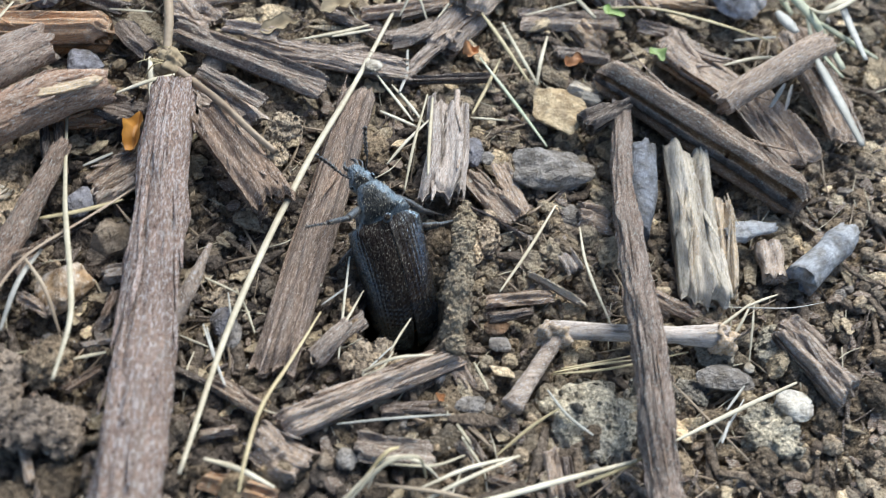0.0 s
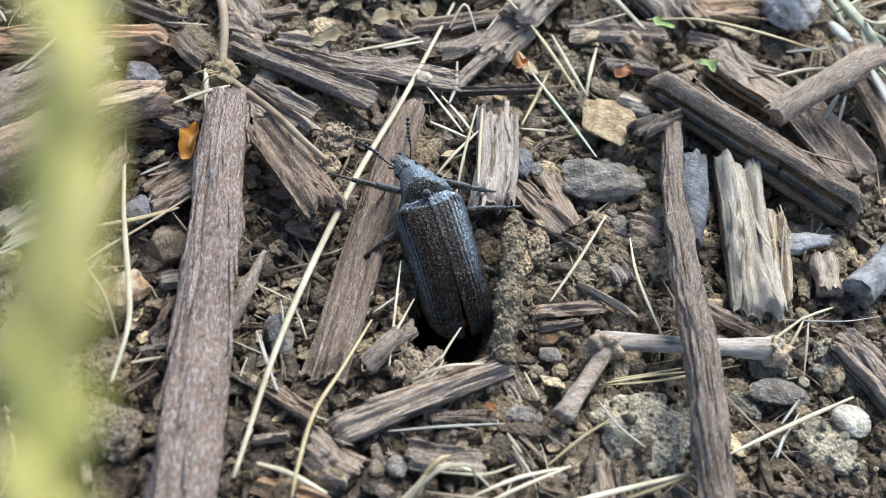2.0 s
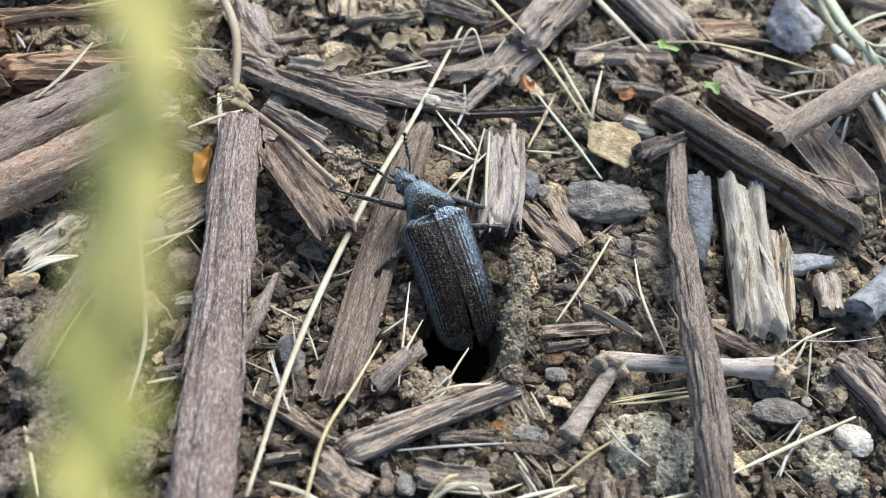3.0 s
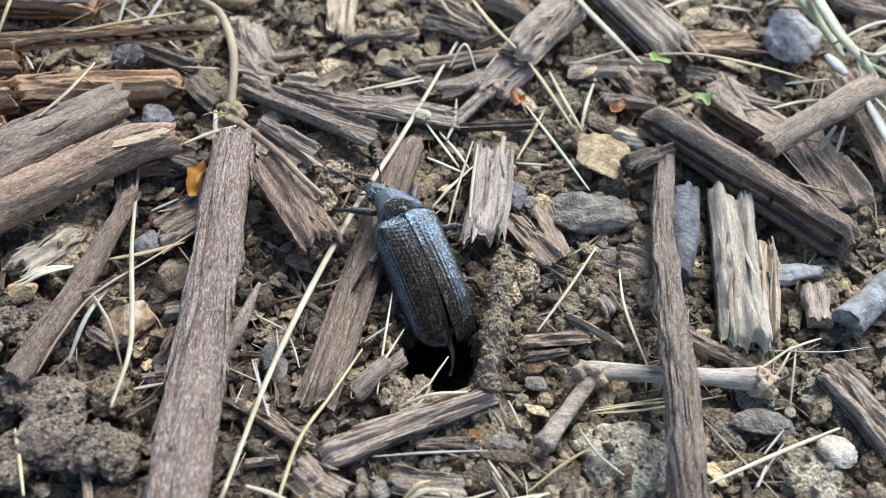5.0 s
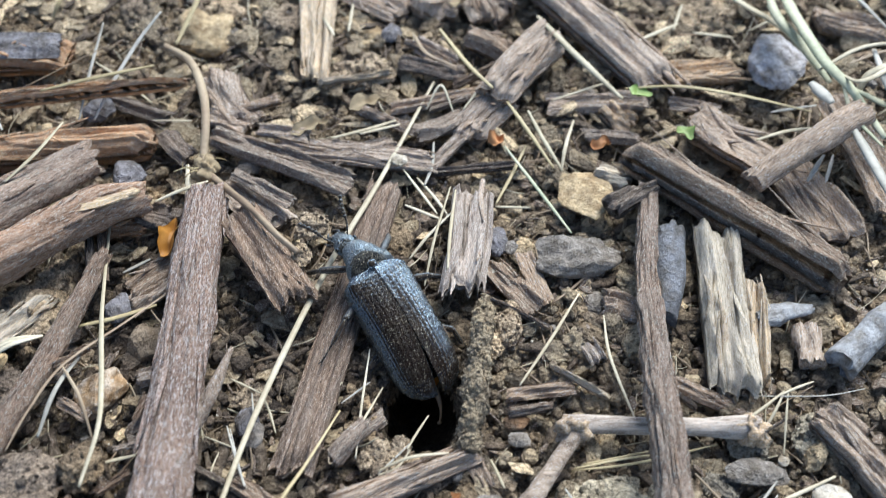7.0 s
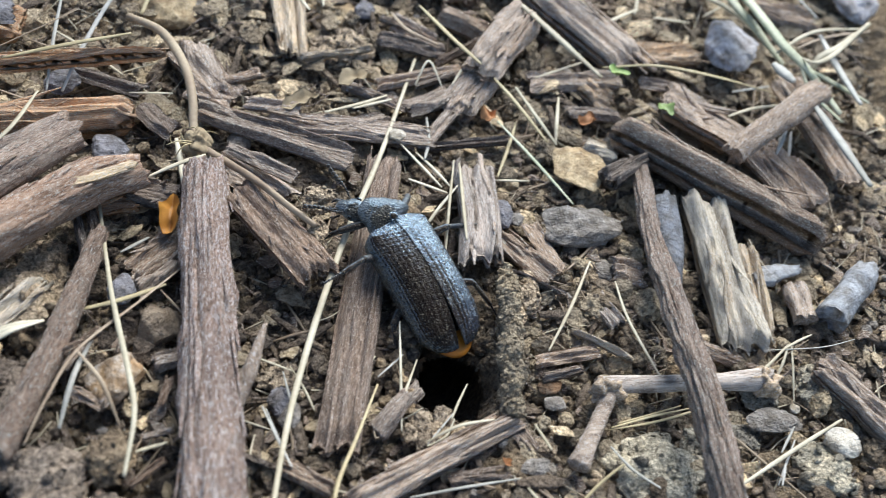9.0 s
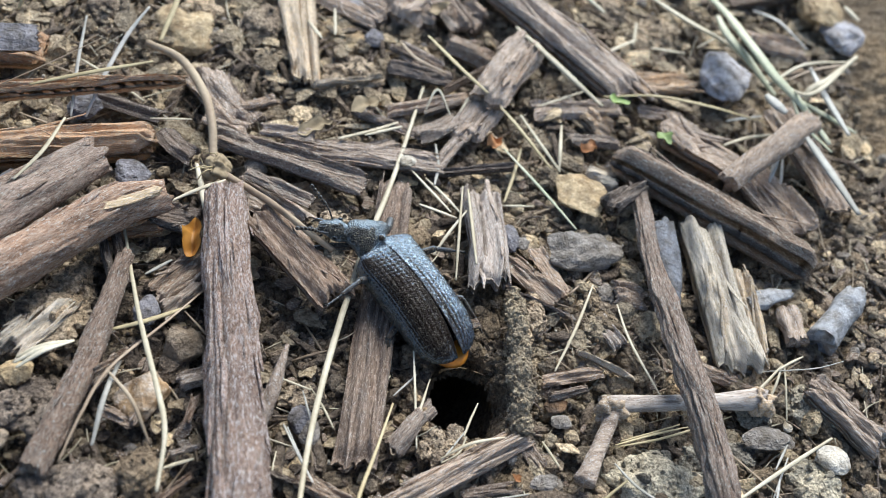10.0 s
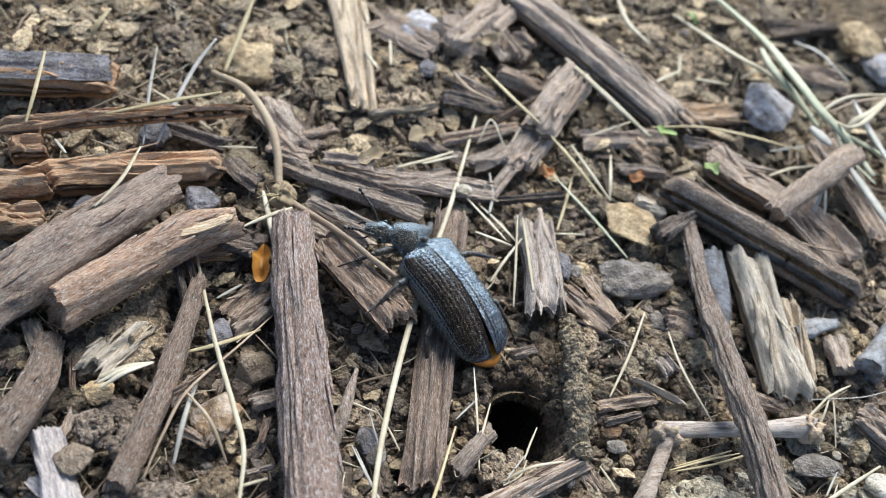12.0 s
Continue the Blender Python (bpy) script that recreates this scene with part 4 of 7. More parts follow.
chip("wood_chip", (-0.06048, 0.06558, 0.00238), (-0.05511, 0.07195, 0.00238), 0.00419, 0.00177, "pale", "pale crumbling rotten wood piece beside a twig", splinter=0.35)
chip("wood_chip", (-0.05000, 0.06084, 0.00458), (-0.04620, 0.06387, 0.00458), 0.00092, 0.00120, "brown", "tan stick fragment on the soil")

# straws
straw([(-0.00392, 0.11498, 0.00100), (-0.01163, 0.09262, 0.00280), (-0.01824, 0.07591, 0.00340), (-0.02480, 0.05470, 0.00420), (-0.02834, 0.03579, 0.00600)], 0.00058, "straw", "long pale straw stalk lying over the chips")
straw([(-0.01488, 0.05680, 0.00200), (-0.01815, 0.04910, 0.00400), (-0.02066, 0.04320, 0.00600), (-0.02184, 0.03706, 0.00700), (-0.02220, 0.03358, 0.00700)], 0.00032, "gold", "yellow bent straw stalk")
straw([(-0.04863, 0.08368, 0.00300), (-0.04553, 0.06866, 0.00550), (-0.04265, 0.05772, 0.00700), (-0.04136, 0.05160, 0.00800), (-0.04181, 0.04479, 0.00800)], 0.00043, "straw", "pale curved straw stalk over a pebble")
straw([(-0.03645, 0.07493, 0.00300), (-0.04240, 0.06757, 0.00450), (-0.04812, 0.06058, 0.00600), (-0.05060, 0.05487, 0.00600), (-0.05244, 0.04995, 0.00500)], 0.00027, "tan", "thin tan dry plant stalk")
straw([(-0.05658, 0.09729, 0.00900), (-0.05828, 0.09041, 0.01000), (-0.06123, 0.08578, 0.00950)], 0.00039, "straw", "short pale straw piece on a branch")
straw([(-0.07118, 0.11368, 0.01100), (-0.07161, 0.10683, 0.01000), (-0.07247, 0.10187, 0.00800)], 0.00040, "gold", "short yellow straw piece")
straw([(-0.04730, 0.12131, 0.00900), (-0.05041, 0.11673, 0.00700), (-0.05342, 0.10925, 0.00500), (-0.05542, 0.10343, 0.00300)], 0.00047, "white", "bleached curved grass stalk")
straw([(-0.05626, 0.11961, 0.00800), (-0.05690, 0.11100, 0.00600), (-0.05716, 0.10239, 0.00400)], 0.00034, "white", "thin bleached straw on bark")
straw([(-0.06233, 0.10493, 0.00750), (-0.05459, 0.10677, 0.00850), (-0.04600, 0.10915, 0.00900)], 0.00050, "gold", "flat yellow straw over bark")
straw([(-0.06465, 0.13077, 0.00600), (-0.06641, 0.12759, 0.00500), (-0.06763, 0.12613, 0.00300)], 0.00064, "gold", "short curved yellow stem")
straw([(-0.04167, 0.13516, 0.00700), (-0.04385, 0.12784, 0.00500), (-0.04611, 0.12050, 0.00300)], 0.00061, "gold", "thick yellow straw stub")
straw([(-0.06895, 0.10429, 0.00600), (-0.06082, 0.10697, 0.00900), (-0.05313, 0.11251, 0.01000)], 0.00016, "tan", "wiry brown rootlet over bark")
straw([(-0.05765, 0.11493, 0.00400), (-0.05289, 0.11195, 0.00300), (-0.04784, 0.10812, 0.00200)], 0.00035, "straw", "dry straw stalk lying across the mulch")
straw([(-0.00062, 0.09017, 0.00400), (-0.00138, 0.08221, 0.00500), (-0.00179, 0.07587, 0.00500)], 0.00035, "straw", "dry straw stalk lying across the mulch")
straw([(-0.00134, 0.09073, 0.00400), (-0.00352, 0.08096, 0.00500), (-0.00480, 0.07384, 0.00400)], 0.00029, "straw", "dry straw stalk lying across the mulch")
straw([(-0.00106, 0.08694, 0.00300), (-0.00444, 0.08267, 0.00300), (-0.00690, 0.07953, 0.00200)], 0.00032, "straw", "dry straw stalk lying across the mulch")
straw([(-0.00619, 0.09409, 0.00180), (-0.00363, 0.09054, 0.00180), (-0.00156, 0.08707, 0.00180)], 0.00033, "straw", "dry straw stalk lying across the mulch")
straw([(0.00685, 0.09955, 0.00300), (0.01127, 0.09156, 0.00300), (0.01583, 0.08429, 0.00200)], 0.00037, "green", "pale greenish straw on the mulch")
straw([(0.01023, 0.10067, 0.00200), (0.00779, 0.09475, 0.00200), (0.00531, 0.08934, 0.00200)], 0.00038, "gold", "yellow straw crossing another")
straw([(0.01599, 0.07419, 0.00200), (0.01175, 0.06711, 0.00220), (0.00743, 0.06075, 0.00150)], 0.00030, "straw", "dry straw stalk lying across the mulch")
straw([(0.01911, 0.07122, 0.00150), (0.01922, 0.06475, 0.00200), (0.02143, 0.05612, 0.00180)], 0.00029, "straw", "dry straw stalk lying across the mulch")
straw([(0.01453, 0.05082, 0.00060), (0.01893, 0.05171, 0.00060), (0.02361, 0.05277, 0.00060)], 0.00021, "gold", "thin yellow grass stem under a stick")
straw([(0.01322, 0.05004, 0.00060), (0.02094, 0.05103, 0.00060), (0.03147, 0.05357, 0.00060)], 0.00024, "gold", "thin yellow grass stem under a stick")
straw([(0.01355, 0.05025, 0.00080), (0.01956, 0.05149, 0.00080), (0.02454, 0.05226, 0.00080)], 0.00021, "gold", "thin yellow grass stem under a stick")
straw([(0.04032, 0.05973, 0.00300), (0.03662, 0.05706, 0.00300), (0.03324, 0.05486, 0.00300)], 0.00028, "straw", "thin straw of a tangled tuft")
straw([(0.04032, 0.05973, 0.00300), (0.03856, 0.05699, 0.00250), (0.03682, 0.05456, 0.00100)], 0.00025, "straw", "thin straw of a tangled tuft")
straw([(0.04077, 0.05983, 0.00300), (0.03988, 0.05626, 0.00250), (0.03920, 0.05221, 0.00100)], 0.00021, "straw", "thin straw of a tangled tuft")
straw([(0.03916, 0.05897, 0.00300), (0.04193, 0.06019, 0.00300), (0.04430, 0.06109, 0.00300)], 0.00025, "straw", "thin straw of a tangled tuft")
straw([(0.03475, 0.05950, 0.00200), (0.03987, 0.05899, 0.00300), (0.04563, 0.05920, 0.00300), (0.05054, 0.06017, 0.00300)], 0.00011, "white", "hair-thin white grass fibre")
straw([(0.04445, 0.04924, 0.00180), (0.03592, 0.04548, 0.00200), (0.02688, 0.04134, 0.00200)], 0.00037, "straw", "dry straw stalk lying across the mulch")
straw([(0.02791, 0.04976, 0.00100), (0.03153, 0.04524, 0.00100), (0.03627, 0.03933, 0.00100)], 0.00023, "tan", "thin tan dry plant stalk")
straw([(0.01187, 0.04697, 0.00300), (0.01392, 0.04392, 0.00300), (0.01673, 0.04153, 0.00300)], 0.00026, "white", "dry straw stalk lying across the mulch")
straw([(0.01335, 0.04493, 0.00300), (0.00974, 0.04281, 0.00200), (0.00566, 0.03970, 0.00100)], 0.00026, "gold", "dry straw stalk lying across the mulch")
straw([(-0.00400, 0.05632, 0.00200), (-0.00551, 0.05379, 0.00200), (-0.00651, 0.05187, 0.00200)], 0.00021, "straw", "dry straw stalk lying across the mulch")
straw([(-0.00155, 0.05113, 0.00300), (-0.00617, 0.05030, 0.00350), (-0.00984, 0.04918, 0.00200)], 0.00027, "straw", "dry straw stalk lying across the mulch")
straw([(-0.00978, 0.05995, 0.00200), (-0.01213, 0.05460, 0.00300), (-0.01422, 0.05101, 0.00200)], 0.00024, "straw", "dry straw stalk lying across the mulch")
straw([(-0.01158, 0.06480, 0.00300), (-0.01217, 0.05726, 0.00300), (-0.01259, 0.05068, 0.00200)], 0.00022, "straw", "dry straw stalk lying across the mulch")
straw([(-0.00981, 0.04867, 0.00200), (-0.00748, 0.04977, 0.00200), (-0.00616, 0.05188, 0.00200)], 0.00020, "straw", "dry straw stalk lying across the mulch")
straw([(-0.01421, 0.05086, 0.00200), (-0.01566, 0.05008, 0.00200), (-0.01548, 0.05231, 0.00200), (-0.01411, 0.05251, 0.00200)], 0.00010, "tan", "thin curled brown plant rootlet")
straw([(0.01302, 0.12562, 0.00600), (0.01805, 0.11734, 0.00600), (0.02554, 0.10890, 0.00400)], 0.00083, "straw", "thick flat pale straw blade")
straw([(0.02618, 0.11123, 0.00400), (0.03370, 0.10876, 0.00700), (0.04359, 0.10804, 0.00600), (0.05477, 0.10688, 0.00400)], 0.00044, "gold", "long arched yellow straw")
straw([(0.04436, 0.09984, 0.00500), (0.04939, 0.10173, 0.00500), (0.05531, 0.10279, 0.00500)], 0.00044, "straw", "dry straw stalk lying across the mulch")
straw([(0.04876, 0.14926, 0.00600), (0.05275, 0.13136, 0.00900), (0.05311, 0.11982, 0.01100), (0.05504, 0.11066, 0.01100), (0.05809, 0.10598, 0.01000), (0.06183, 0.09797, 0.00800)], 0.00142, "green", "long arching dry grass blade")
straw([(0.05043, 0.12710, 0.01000), (0.05058, 0.12221, 0.01000), (0.05324, 0.11730, 0.00900), (0.05800, 0.11124, 0.00600)], 0.00132, "green", "long arching dry grass blade")
straw([(0.04070, 0.14501, 0.00300), (0.04694, 0.13078, 0.00600), (0.05197, 0.12153, 0.00800), (0.05814, 0.11380, 0.00600)], 0.00083, "straw", "long thin dry grass stem")
straw([(0.05798, 0.10625, 0.01000), (0.06240, 0.10424, 0.00900), (0.06936, 0.10179, 0.00700)], 0.00078, "green", "long arching dry grass blade")
straw([(0.05995, 0.10639, 0.00800), (0.06149, 0.10864, 0.01000), (0.06576, 0.11070, 0.01100), (0.07529, 0.11823, 0.01000)], 0.00094, "straw", "looping dry grass stem")
straw([(0.06129, 0.11445, 0.00700), (0.06742, 0.11648, 0.00800), (0.07687, 0.11866, 0.00800)], 0.00041, "tan", "looping dry grass stem")
straw([(0.03230, 0.13364, 0.00400), (0.02859, 0.13861, 0.00500), (0.02838, 0.14716, 0.00500)], 0.00087, "straw", "thick flat pale straw blade")
straw([(0.06567, 0.13894, 0.00300), (0.06915, 0.13470, 0.00400), (0.07322, 0.12793, 0.00300)], 0.00051, "white", "short bleached grass piece")
straw([(0.05071, 0.09286, 0.00400), (0.05444, 0.09794, 0.00400)], 0.00048, "white", "short bleached grass piece")
straw([(0.08436, 0.13811, 0.00600), (0.08567, 0.13394, 0.00600)], 0.00080, "straw", "short bleached grass piece")
stone(-0.01184, 0.13755, 0.00100, 0.00459, 0.00496, 0.00207, "lavender", "pale greyish stone lump on soil", 0)
stone(-0.01118, 0.12658, 0.00100, 0.00201, 0.00201, 0.00090, "blue", "dark blue-grey pebble on soil", 0)
chip("wood_chip", (-0.00596, 0.13031, 0.00160), (0.00596, 0.14531, 0.00160), 0.00702, 0.00400, "fawn", "blunt grey wood block on soil")
leaf("dead_leaf", 0.00054, 0.13131, 0.00400, 0.00482, 0.00286, 32.1, 0, "dry_leaf", "cream dead leaf flake on soil", 0.3)
leaf("dead_leaf", 0.05279, 0.13532, 0.00400, 0.00442, 0.00288, -42.9, 0, "dry_leaf", "cream dead leaf flake on soil", 0.3)
leaf("sprout_leaf", 0.04373, 0.14305, 0.00400, 0.00344, 0.00293, -58.4, 0, "leaf", "tiny bright green seedling leaf", 0.25)
chip("wood_chip", (-0.06446, 0.05811, 0.00195), (-0.06004, 0.04594, 0.00195), 0.00387, 0.00300, "silver", "smooth bluish-grey wood slab on crumbs")
straw([(-0.00727, 0.12382, 0.00300), (-0.00517, 0.11838, 0.00400), (-0.00025, 0.11634, 0.00300)], 0.00048, "tan", "thin tan dry plant stalk")
straw([(-0.00509, 0.10681, 0.00300), (-0.00285, 0.11013, 0.00500), (-0.00083, 0.10642, 0.00300)], 0.00028, "straw", "thin curled straw loop")
straw([(0.06408, 0.11445, 0.01000), (0.06402, 0.10674, 0.01000), (0.06446, 0.09822, 0.01000)], 0.00093, "white", "wide bleached grass blade")
straw([(0.05246, 0.10699, 0.01000), (0.05456, 0.10287, 0.01000)], 0.00152, "white", "wide bleached grass blade")
straw([(0.05693, 0.09940, 0.00900), (0.05791, 0.09322, 0.00900), (0.05952, 0.08225, 0.00900)], 0.00115, "white", "wide bleached grass blade")
straw([(0.05719, 0.10905, 0.01000), (0.06011, 0.10590, 0.01200), (0.07404, 0.11707, 0.01100)], 0.00057, "straw", "looping dry grass stem")
straw([(0.05713, 0.10633, 0.01000), (0.05779, 0.10137, 0.00900), (0.06042, 0.09516, 0.00900)], 0.00055, "green", "looping dry grass stem")
straw([(0.05405, 0.10953, 0.01000), (0.06209, 0.11398, 0.01100), (0.07206, 0.11545, 0.01100)], 0.00051, "straw", "looping dry grass stem")
straw([(-0.00310, 0.12199, 0.00600), (0.00120, 0.11298, 0.00700), (0.00511, 0.10875, 0.00600)], 0.00052, "gold", "yellow straw stalk over dark chips")
straw([(0.00747, 0.10786, 0.00400), (0.00991, 0.10291, 0.00400), (0.01393, 0.09546, 0.00300)], 0.00046, "gold", "yellow straw stalk over dark chips")
straw([(0.01059, 0.10610, 0.00400), (0.01269, 0.09996, 0.00400), (0.01526, 0.09492, 0.00300)], 0.00046, "straw", "dry straw stalk lying across the mulch")
straw([(0.01772, 0.10510, 0.00300), (0.01586, 0.09888, 0.00400), (0.01506, 0.09491, 0.00300)], 0.00041, "straw", "dry straw stalk lying across the mulch")
straw([(-0.00382, 0.10099, 0.00200), (-0.00407, 0.09624, 0.00200), (-0.00508, 0.09255, 0.00200)], 0.00040, "white", "dry straw stalk lying across the mulch")
straw([(0.00074, 0.10714, 0.00300), (0.00340, 0.11120, 0.00300), (0.00734, 0.11346, 0.00300)], 0.00033, "straw", "dry straw stalk lying across the mulch")
straw([(-0.01317, 0.03183, 0.00200), (-0.01011, 0.03485, 0.00400), (-0.00716, 0.03717, 0.00600), (-0.00394, 0.03774, 0.00600), (-0.00270, 0.03649, 0.00300)], 0.00032, "straw", "dry curled grass stem")
straw([(-0.00853, 0.03688, 0.00500), (-0.01080, 0.03466, 0.00400), (-0.01266, 0.03271, 0.00300)], 0.00026, "straw", "dry curled grass stem")
straw([(-0.00745, 0.03165, 0.00300), (0.00182, 0.03328, 0.00400), (0.01167, 0.03589, 0.00400), (0.02149, 0.03865, 0.00300)], 0.00045, "straw", "long pale straw blade lying over crumbs")
straw([(-0.00453, 0.03315, 0.00300), (0.00098, 0.03582, 0.00400), (0.00755, 0.03893, 0.00300)], 0.00030, "straw", "dry straw stalk lying across the mulch")
straw([(-0.00836, 0.03575, 0.00300), (-0.00168, 0.03468, 0.00400), (0.00381, 0.03373, 0.00300)], 0.00029, "tan", "thin tan dry plant stalk")
straw([(0.00807, 0.03400, 0.00300), (0.01431, 0.03232, 0.00300)], 0.00033, "straw", "dry straw stalk lying across the mulch")
straw([(0.00549, 0.03187, 0.00300), (0.01178, 0.03437, 0.00300)], 0.00024, "straw", "dry straw stalk lying across the mulch")
straw([(0.00137, 0.04119, 0.00300), (0.00387, 0.03779, 0.00200)], 0.00024, "straw", "dry straw stalk lying across the mulch")
straw([(0.00269, 0.04240, 0.00300), (0.00496, 0.04024, 0.00200)], 0.00019, "tan", "dry straw stalk lying across the mulch")
twig("twig", [(-0.01510, 0.05091, 0.00150), (-0.01340, 0.05279, 0.00250), (-0.01161, 0.05496, 0.00300)], [0.00123, 0.00117, 0.00078], "brown", "short brown decayed twig stub beside the burrow", rough=0.3, grain=10, k=30, n=50, flat=0.7)
chip("wood_chip", (0.01179, 0.04043, 0.00158), (0.01192, 0.03437, 0.00158), 0.00172, 0.00120, "grey", "thin grey wood sliver on crumbs")
chip("wood_chip", (0.01348, 0.03944, 0.00158), (0.01384, 0.03478, 0.00158), 0.00132, 0.00120, "dark", "thin dark wood sliver on crumbs")
chip("wood_chip", (0.00425, 0.03733, 0.00108), (0.00943, 0.03558, 0.00108), 0.00139, 0.00120, "brown", "small brown wood sliver under straws")
chip("wood_chip", (-0.01186, 0.03482, 0.00108), (-0.00827, 0.03222, 0.00108), 0.00154, 0.00120, "grey", "small grey wood sliver under straws")
stone(-0.01150, 0.03905, 0.00120, 0.00128, 0.00137, 0.00058, "stone", "small pale grey pebble on soil", 0)
stone(-0.01367, 0.03882, 0.00100, 0.00091, 0.00106, 0.00043, "tan_stone", "small tan pebble on soil", 0)
stone(0.00569, 0.03709, 0.00080, 0.00099, 0.00139, 0.00056, "rust", "small orange-brown pebble on soil", 0)
stone(0.00140, 0.03403, 0.00100, 0.00108, 0.00113, 0.00049, "stone", "small pale grey pebble on soil", 0)
straw([(-0.02642, 0.03819, 0.00350), (-0.02288, 0.03719, 0.00350), (-0.01882, 0.03516, 0.00350)], 0.00040, "straw", "pale flat straw splinter")
straw([(-0.01001, 0.03555, 0.00300), (-0.00743, 0.03842, 0.00500), (-0.00576, 0.03957, 0.00400)], 0.00031, "gold", "dry curled grass stem")
straw([(-0.00900, 0.03557, 0.00200), (-0.00795, 0.03747, 0.00400), (-0.00620, 0.03814, 0.00500), (-0.00343, 0.03742, 0.00500), (-0.00130, 0.03642, 0.00300)], 0.00028, "straw", "dry curled grass stem")
straw([(-0.00690, 0.03763, 0.00400), (-0.00204, 0.03753, 0.00400), (0.00166, 0.03904, 0.00300)], 0.00022, "straw", "dry curled grass stem")
straw([(-0.01250, 0.04280, 0.00200), (-0.00621, 0.04338, 0.00250), (0.00044, 0.04415, 0.00200)], 0.00023, "white", "dry straw stalk lying across the mulch")
straw([(-0.00321, 0.03543, 0.00300), (0.00191, 0.03758, 0.00300), (0.00792, 0.03904, 0.00300)], 0.00031, "straw", "dry straw stalk lying across the mulch")
straw([(0.00087, 0.04264, 0.00300), (0.00238, 0.04037, 0.00300)], 0.00029, "straw", "dry straw stalk lying across the mulch")
straw([(0.00216, 0.04235, 0.00300), (0.00493, 0.03980, 0.00300)], 0.00022, "tan", "dry straw stalk lying across the mulch")
straw([(0.00347, 0.05074, 0.00200), (0.00498, 0.04733, 0.00200)], 0.00027, "straw", "dry straw stalk lying across the mulch")
straw([(0.01389, 0.03559, 0.00300), (0.01868, 0.03743, 0.00300), (0.02294, 0.03924, 0.00300)], 0.00035, "gold", "dry straw stalk lying across the mulch")
straw([(-0.02839, 0.05463, 0.00200), (-0.02678, 0.05065, 0.00200), (-0.02526, 0.04717, 0.00200)], 0.00020, "white", "thin bleached straw fibre")
straw([(-0.02795, 0.05428, 0.00200), (-0.02595, 0.04890, 0.00200), (-0.02514, 0.04724, 0.00200)], 0.00016, "white", "thin bleached straw fibre")
straw([(-0.02888, 0.06101, 0.00180), (-0.02491, 0.05911, 0.00180)], 0.00021, "straw", "dry straw stalk lying across the mulch")
straw([(-0.02513, 0.05975, 0.00180), (-0.02357, 0.05676, 0.00180), (-0.02241, 0.05384, 0.00180)], 0.00021, "straw", "dry straw stalk lying across the mulch")
straw([(-0.04705, 0.06351, 0.00400), (-0.04825, 0.05728, 0.00600), (-0.04922, 0.05168, 0.00500)], 0.00043, "white", "bluish-white split grass blade")
straw([(-0.04938, 0.06746, 0.00300), (-0.04451, 0.06889, 0.00300), (-0.03968, 0.07088, 0.00300)], 0.00045, "gold", "yellow stem piece under a twig")
straw([(-0.05336, 0.04341, 0.00400), (-0.05205, 0.04046, 0.00400), (-0.05007, 0.03576, 0.00400)], 0.00032, "gold", "dry straw stalk lying across the mulch")
straw([(-0.04844, 0.06058, 0.00600), (-0.04534, 0.05647, 0.00600), (-0.04331, 0.05199, 0.00400)], 0.00030, "tan", "thin curved tan stalk")
straw([(-0.04223, 0.04978, 0.00200), (-0.03857, 0.05079, 0.00200)], 0.00031, "straw", "dry straw stalk lying across the mulch")
straw([(-0.04032, 0.07011, 0.00300), (-0.03598, 0.06518, 0.00200)], 0.00022, "tan", "dry straw stalk lying across the mulch")
straw([(-0.04559, 0.07646, 0.00200), (-0.04232, 0.07877, 0.00200)], 0.00035, "white", "dry straw stalk lying across the mulch")
straw([(0.03733, 0.04718, 0.00100), (0.03281, 0.04153, 0.00100)], 0.00020, "white", "dry straw stalk lying across the mulch")
straw([(-0.01503, 0.10153, 0.00300), (-0.00902, 0.10363, 0.00300)], 0.00039, "straw", "dry straw stalk lying across the mulch")
straw([(-0.01917, 0.10060, 0.00300), (-0.01356, 0.10266, 0.00300), (-0.00965, 0.10444, 0.00300)], 0.00045, "straw", "dry straw stalk lying across the mulch")
straw([(0.00523, 0.08958, 0.00100), (0.01037, 0.08948, 0.00100)], 0.00031, "straw", "dry straw stalk lying across the mulch")
straw([(-0.06916, 0.10189, 0.00500), (-0.06730, 0.09926, 0.00500)], 0.00032, "white", "dry straw stalk lying across the mulch")
straw([(-0.04661, 0.10356, 0.00300), (-0.04060, 0.10365, 0.00300)], 0.00026, "straw", "dry straw stalk lying across the mulch")
straw([(-0.00786, 0.08884, 0.00200), (-0.00248, 0.08627, 0.00200)], 0.00034, "straw", "dry straw stalk lying across the mulch")
straw([(-0.00830, 0.09551, 0.00200), (-0.00320, 0.08733, 0.00200)], 0.00030, "straw", "dry straw stalk lying across the mulch")
straw([(-0.01747, 0.05749, 0.00200), (-0.01485, 0.06063, 0.00200)], 0.00022, "straw", "dry straw stalk lying across the mulch")
straw([(-0.03966, 0.09445, 0.00350), (-0.03888, 0.09025, 0.00350), (-0.03809, 0.08496, 0.00350)], 0.00057, "straw", "dry straw stalk lying across the mulch")
straw([(-0.04269, 0.08674, 0.00450), (-0.03875, 0.08826, 0.00550), (-0.03553, 0.08980, 0.00550)], 0.00044, "straw", "straw tucked under a stem knot")
straw([(-0.01794, 0.13130, 0.00300), (-0.01827, 0.12440, 0.00300)], 0.00039, "straw", "short broken straw piece on the mulch")
straw([(-0.02269, 0.12781, 0.00300), (-0.02051, 0.12334, 0.00300)], 0.00039, "straw", "short broken straw piece on the mulch")
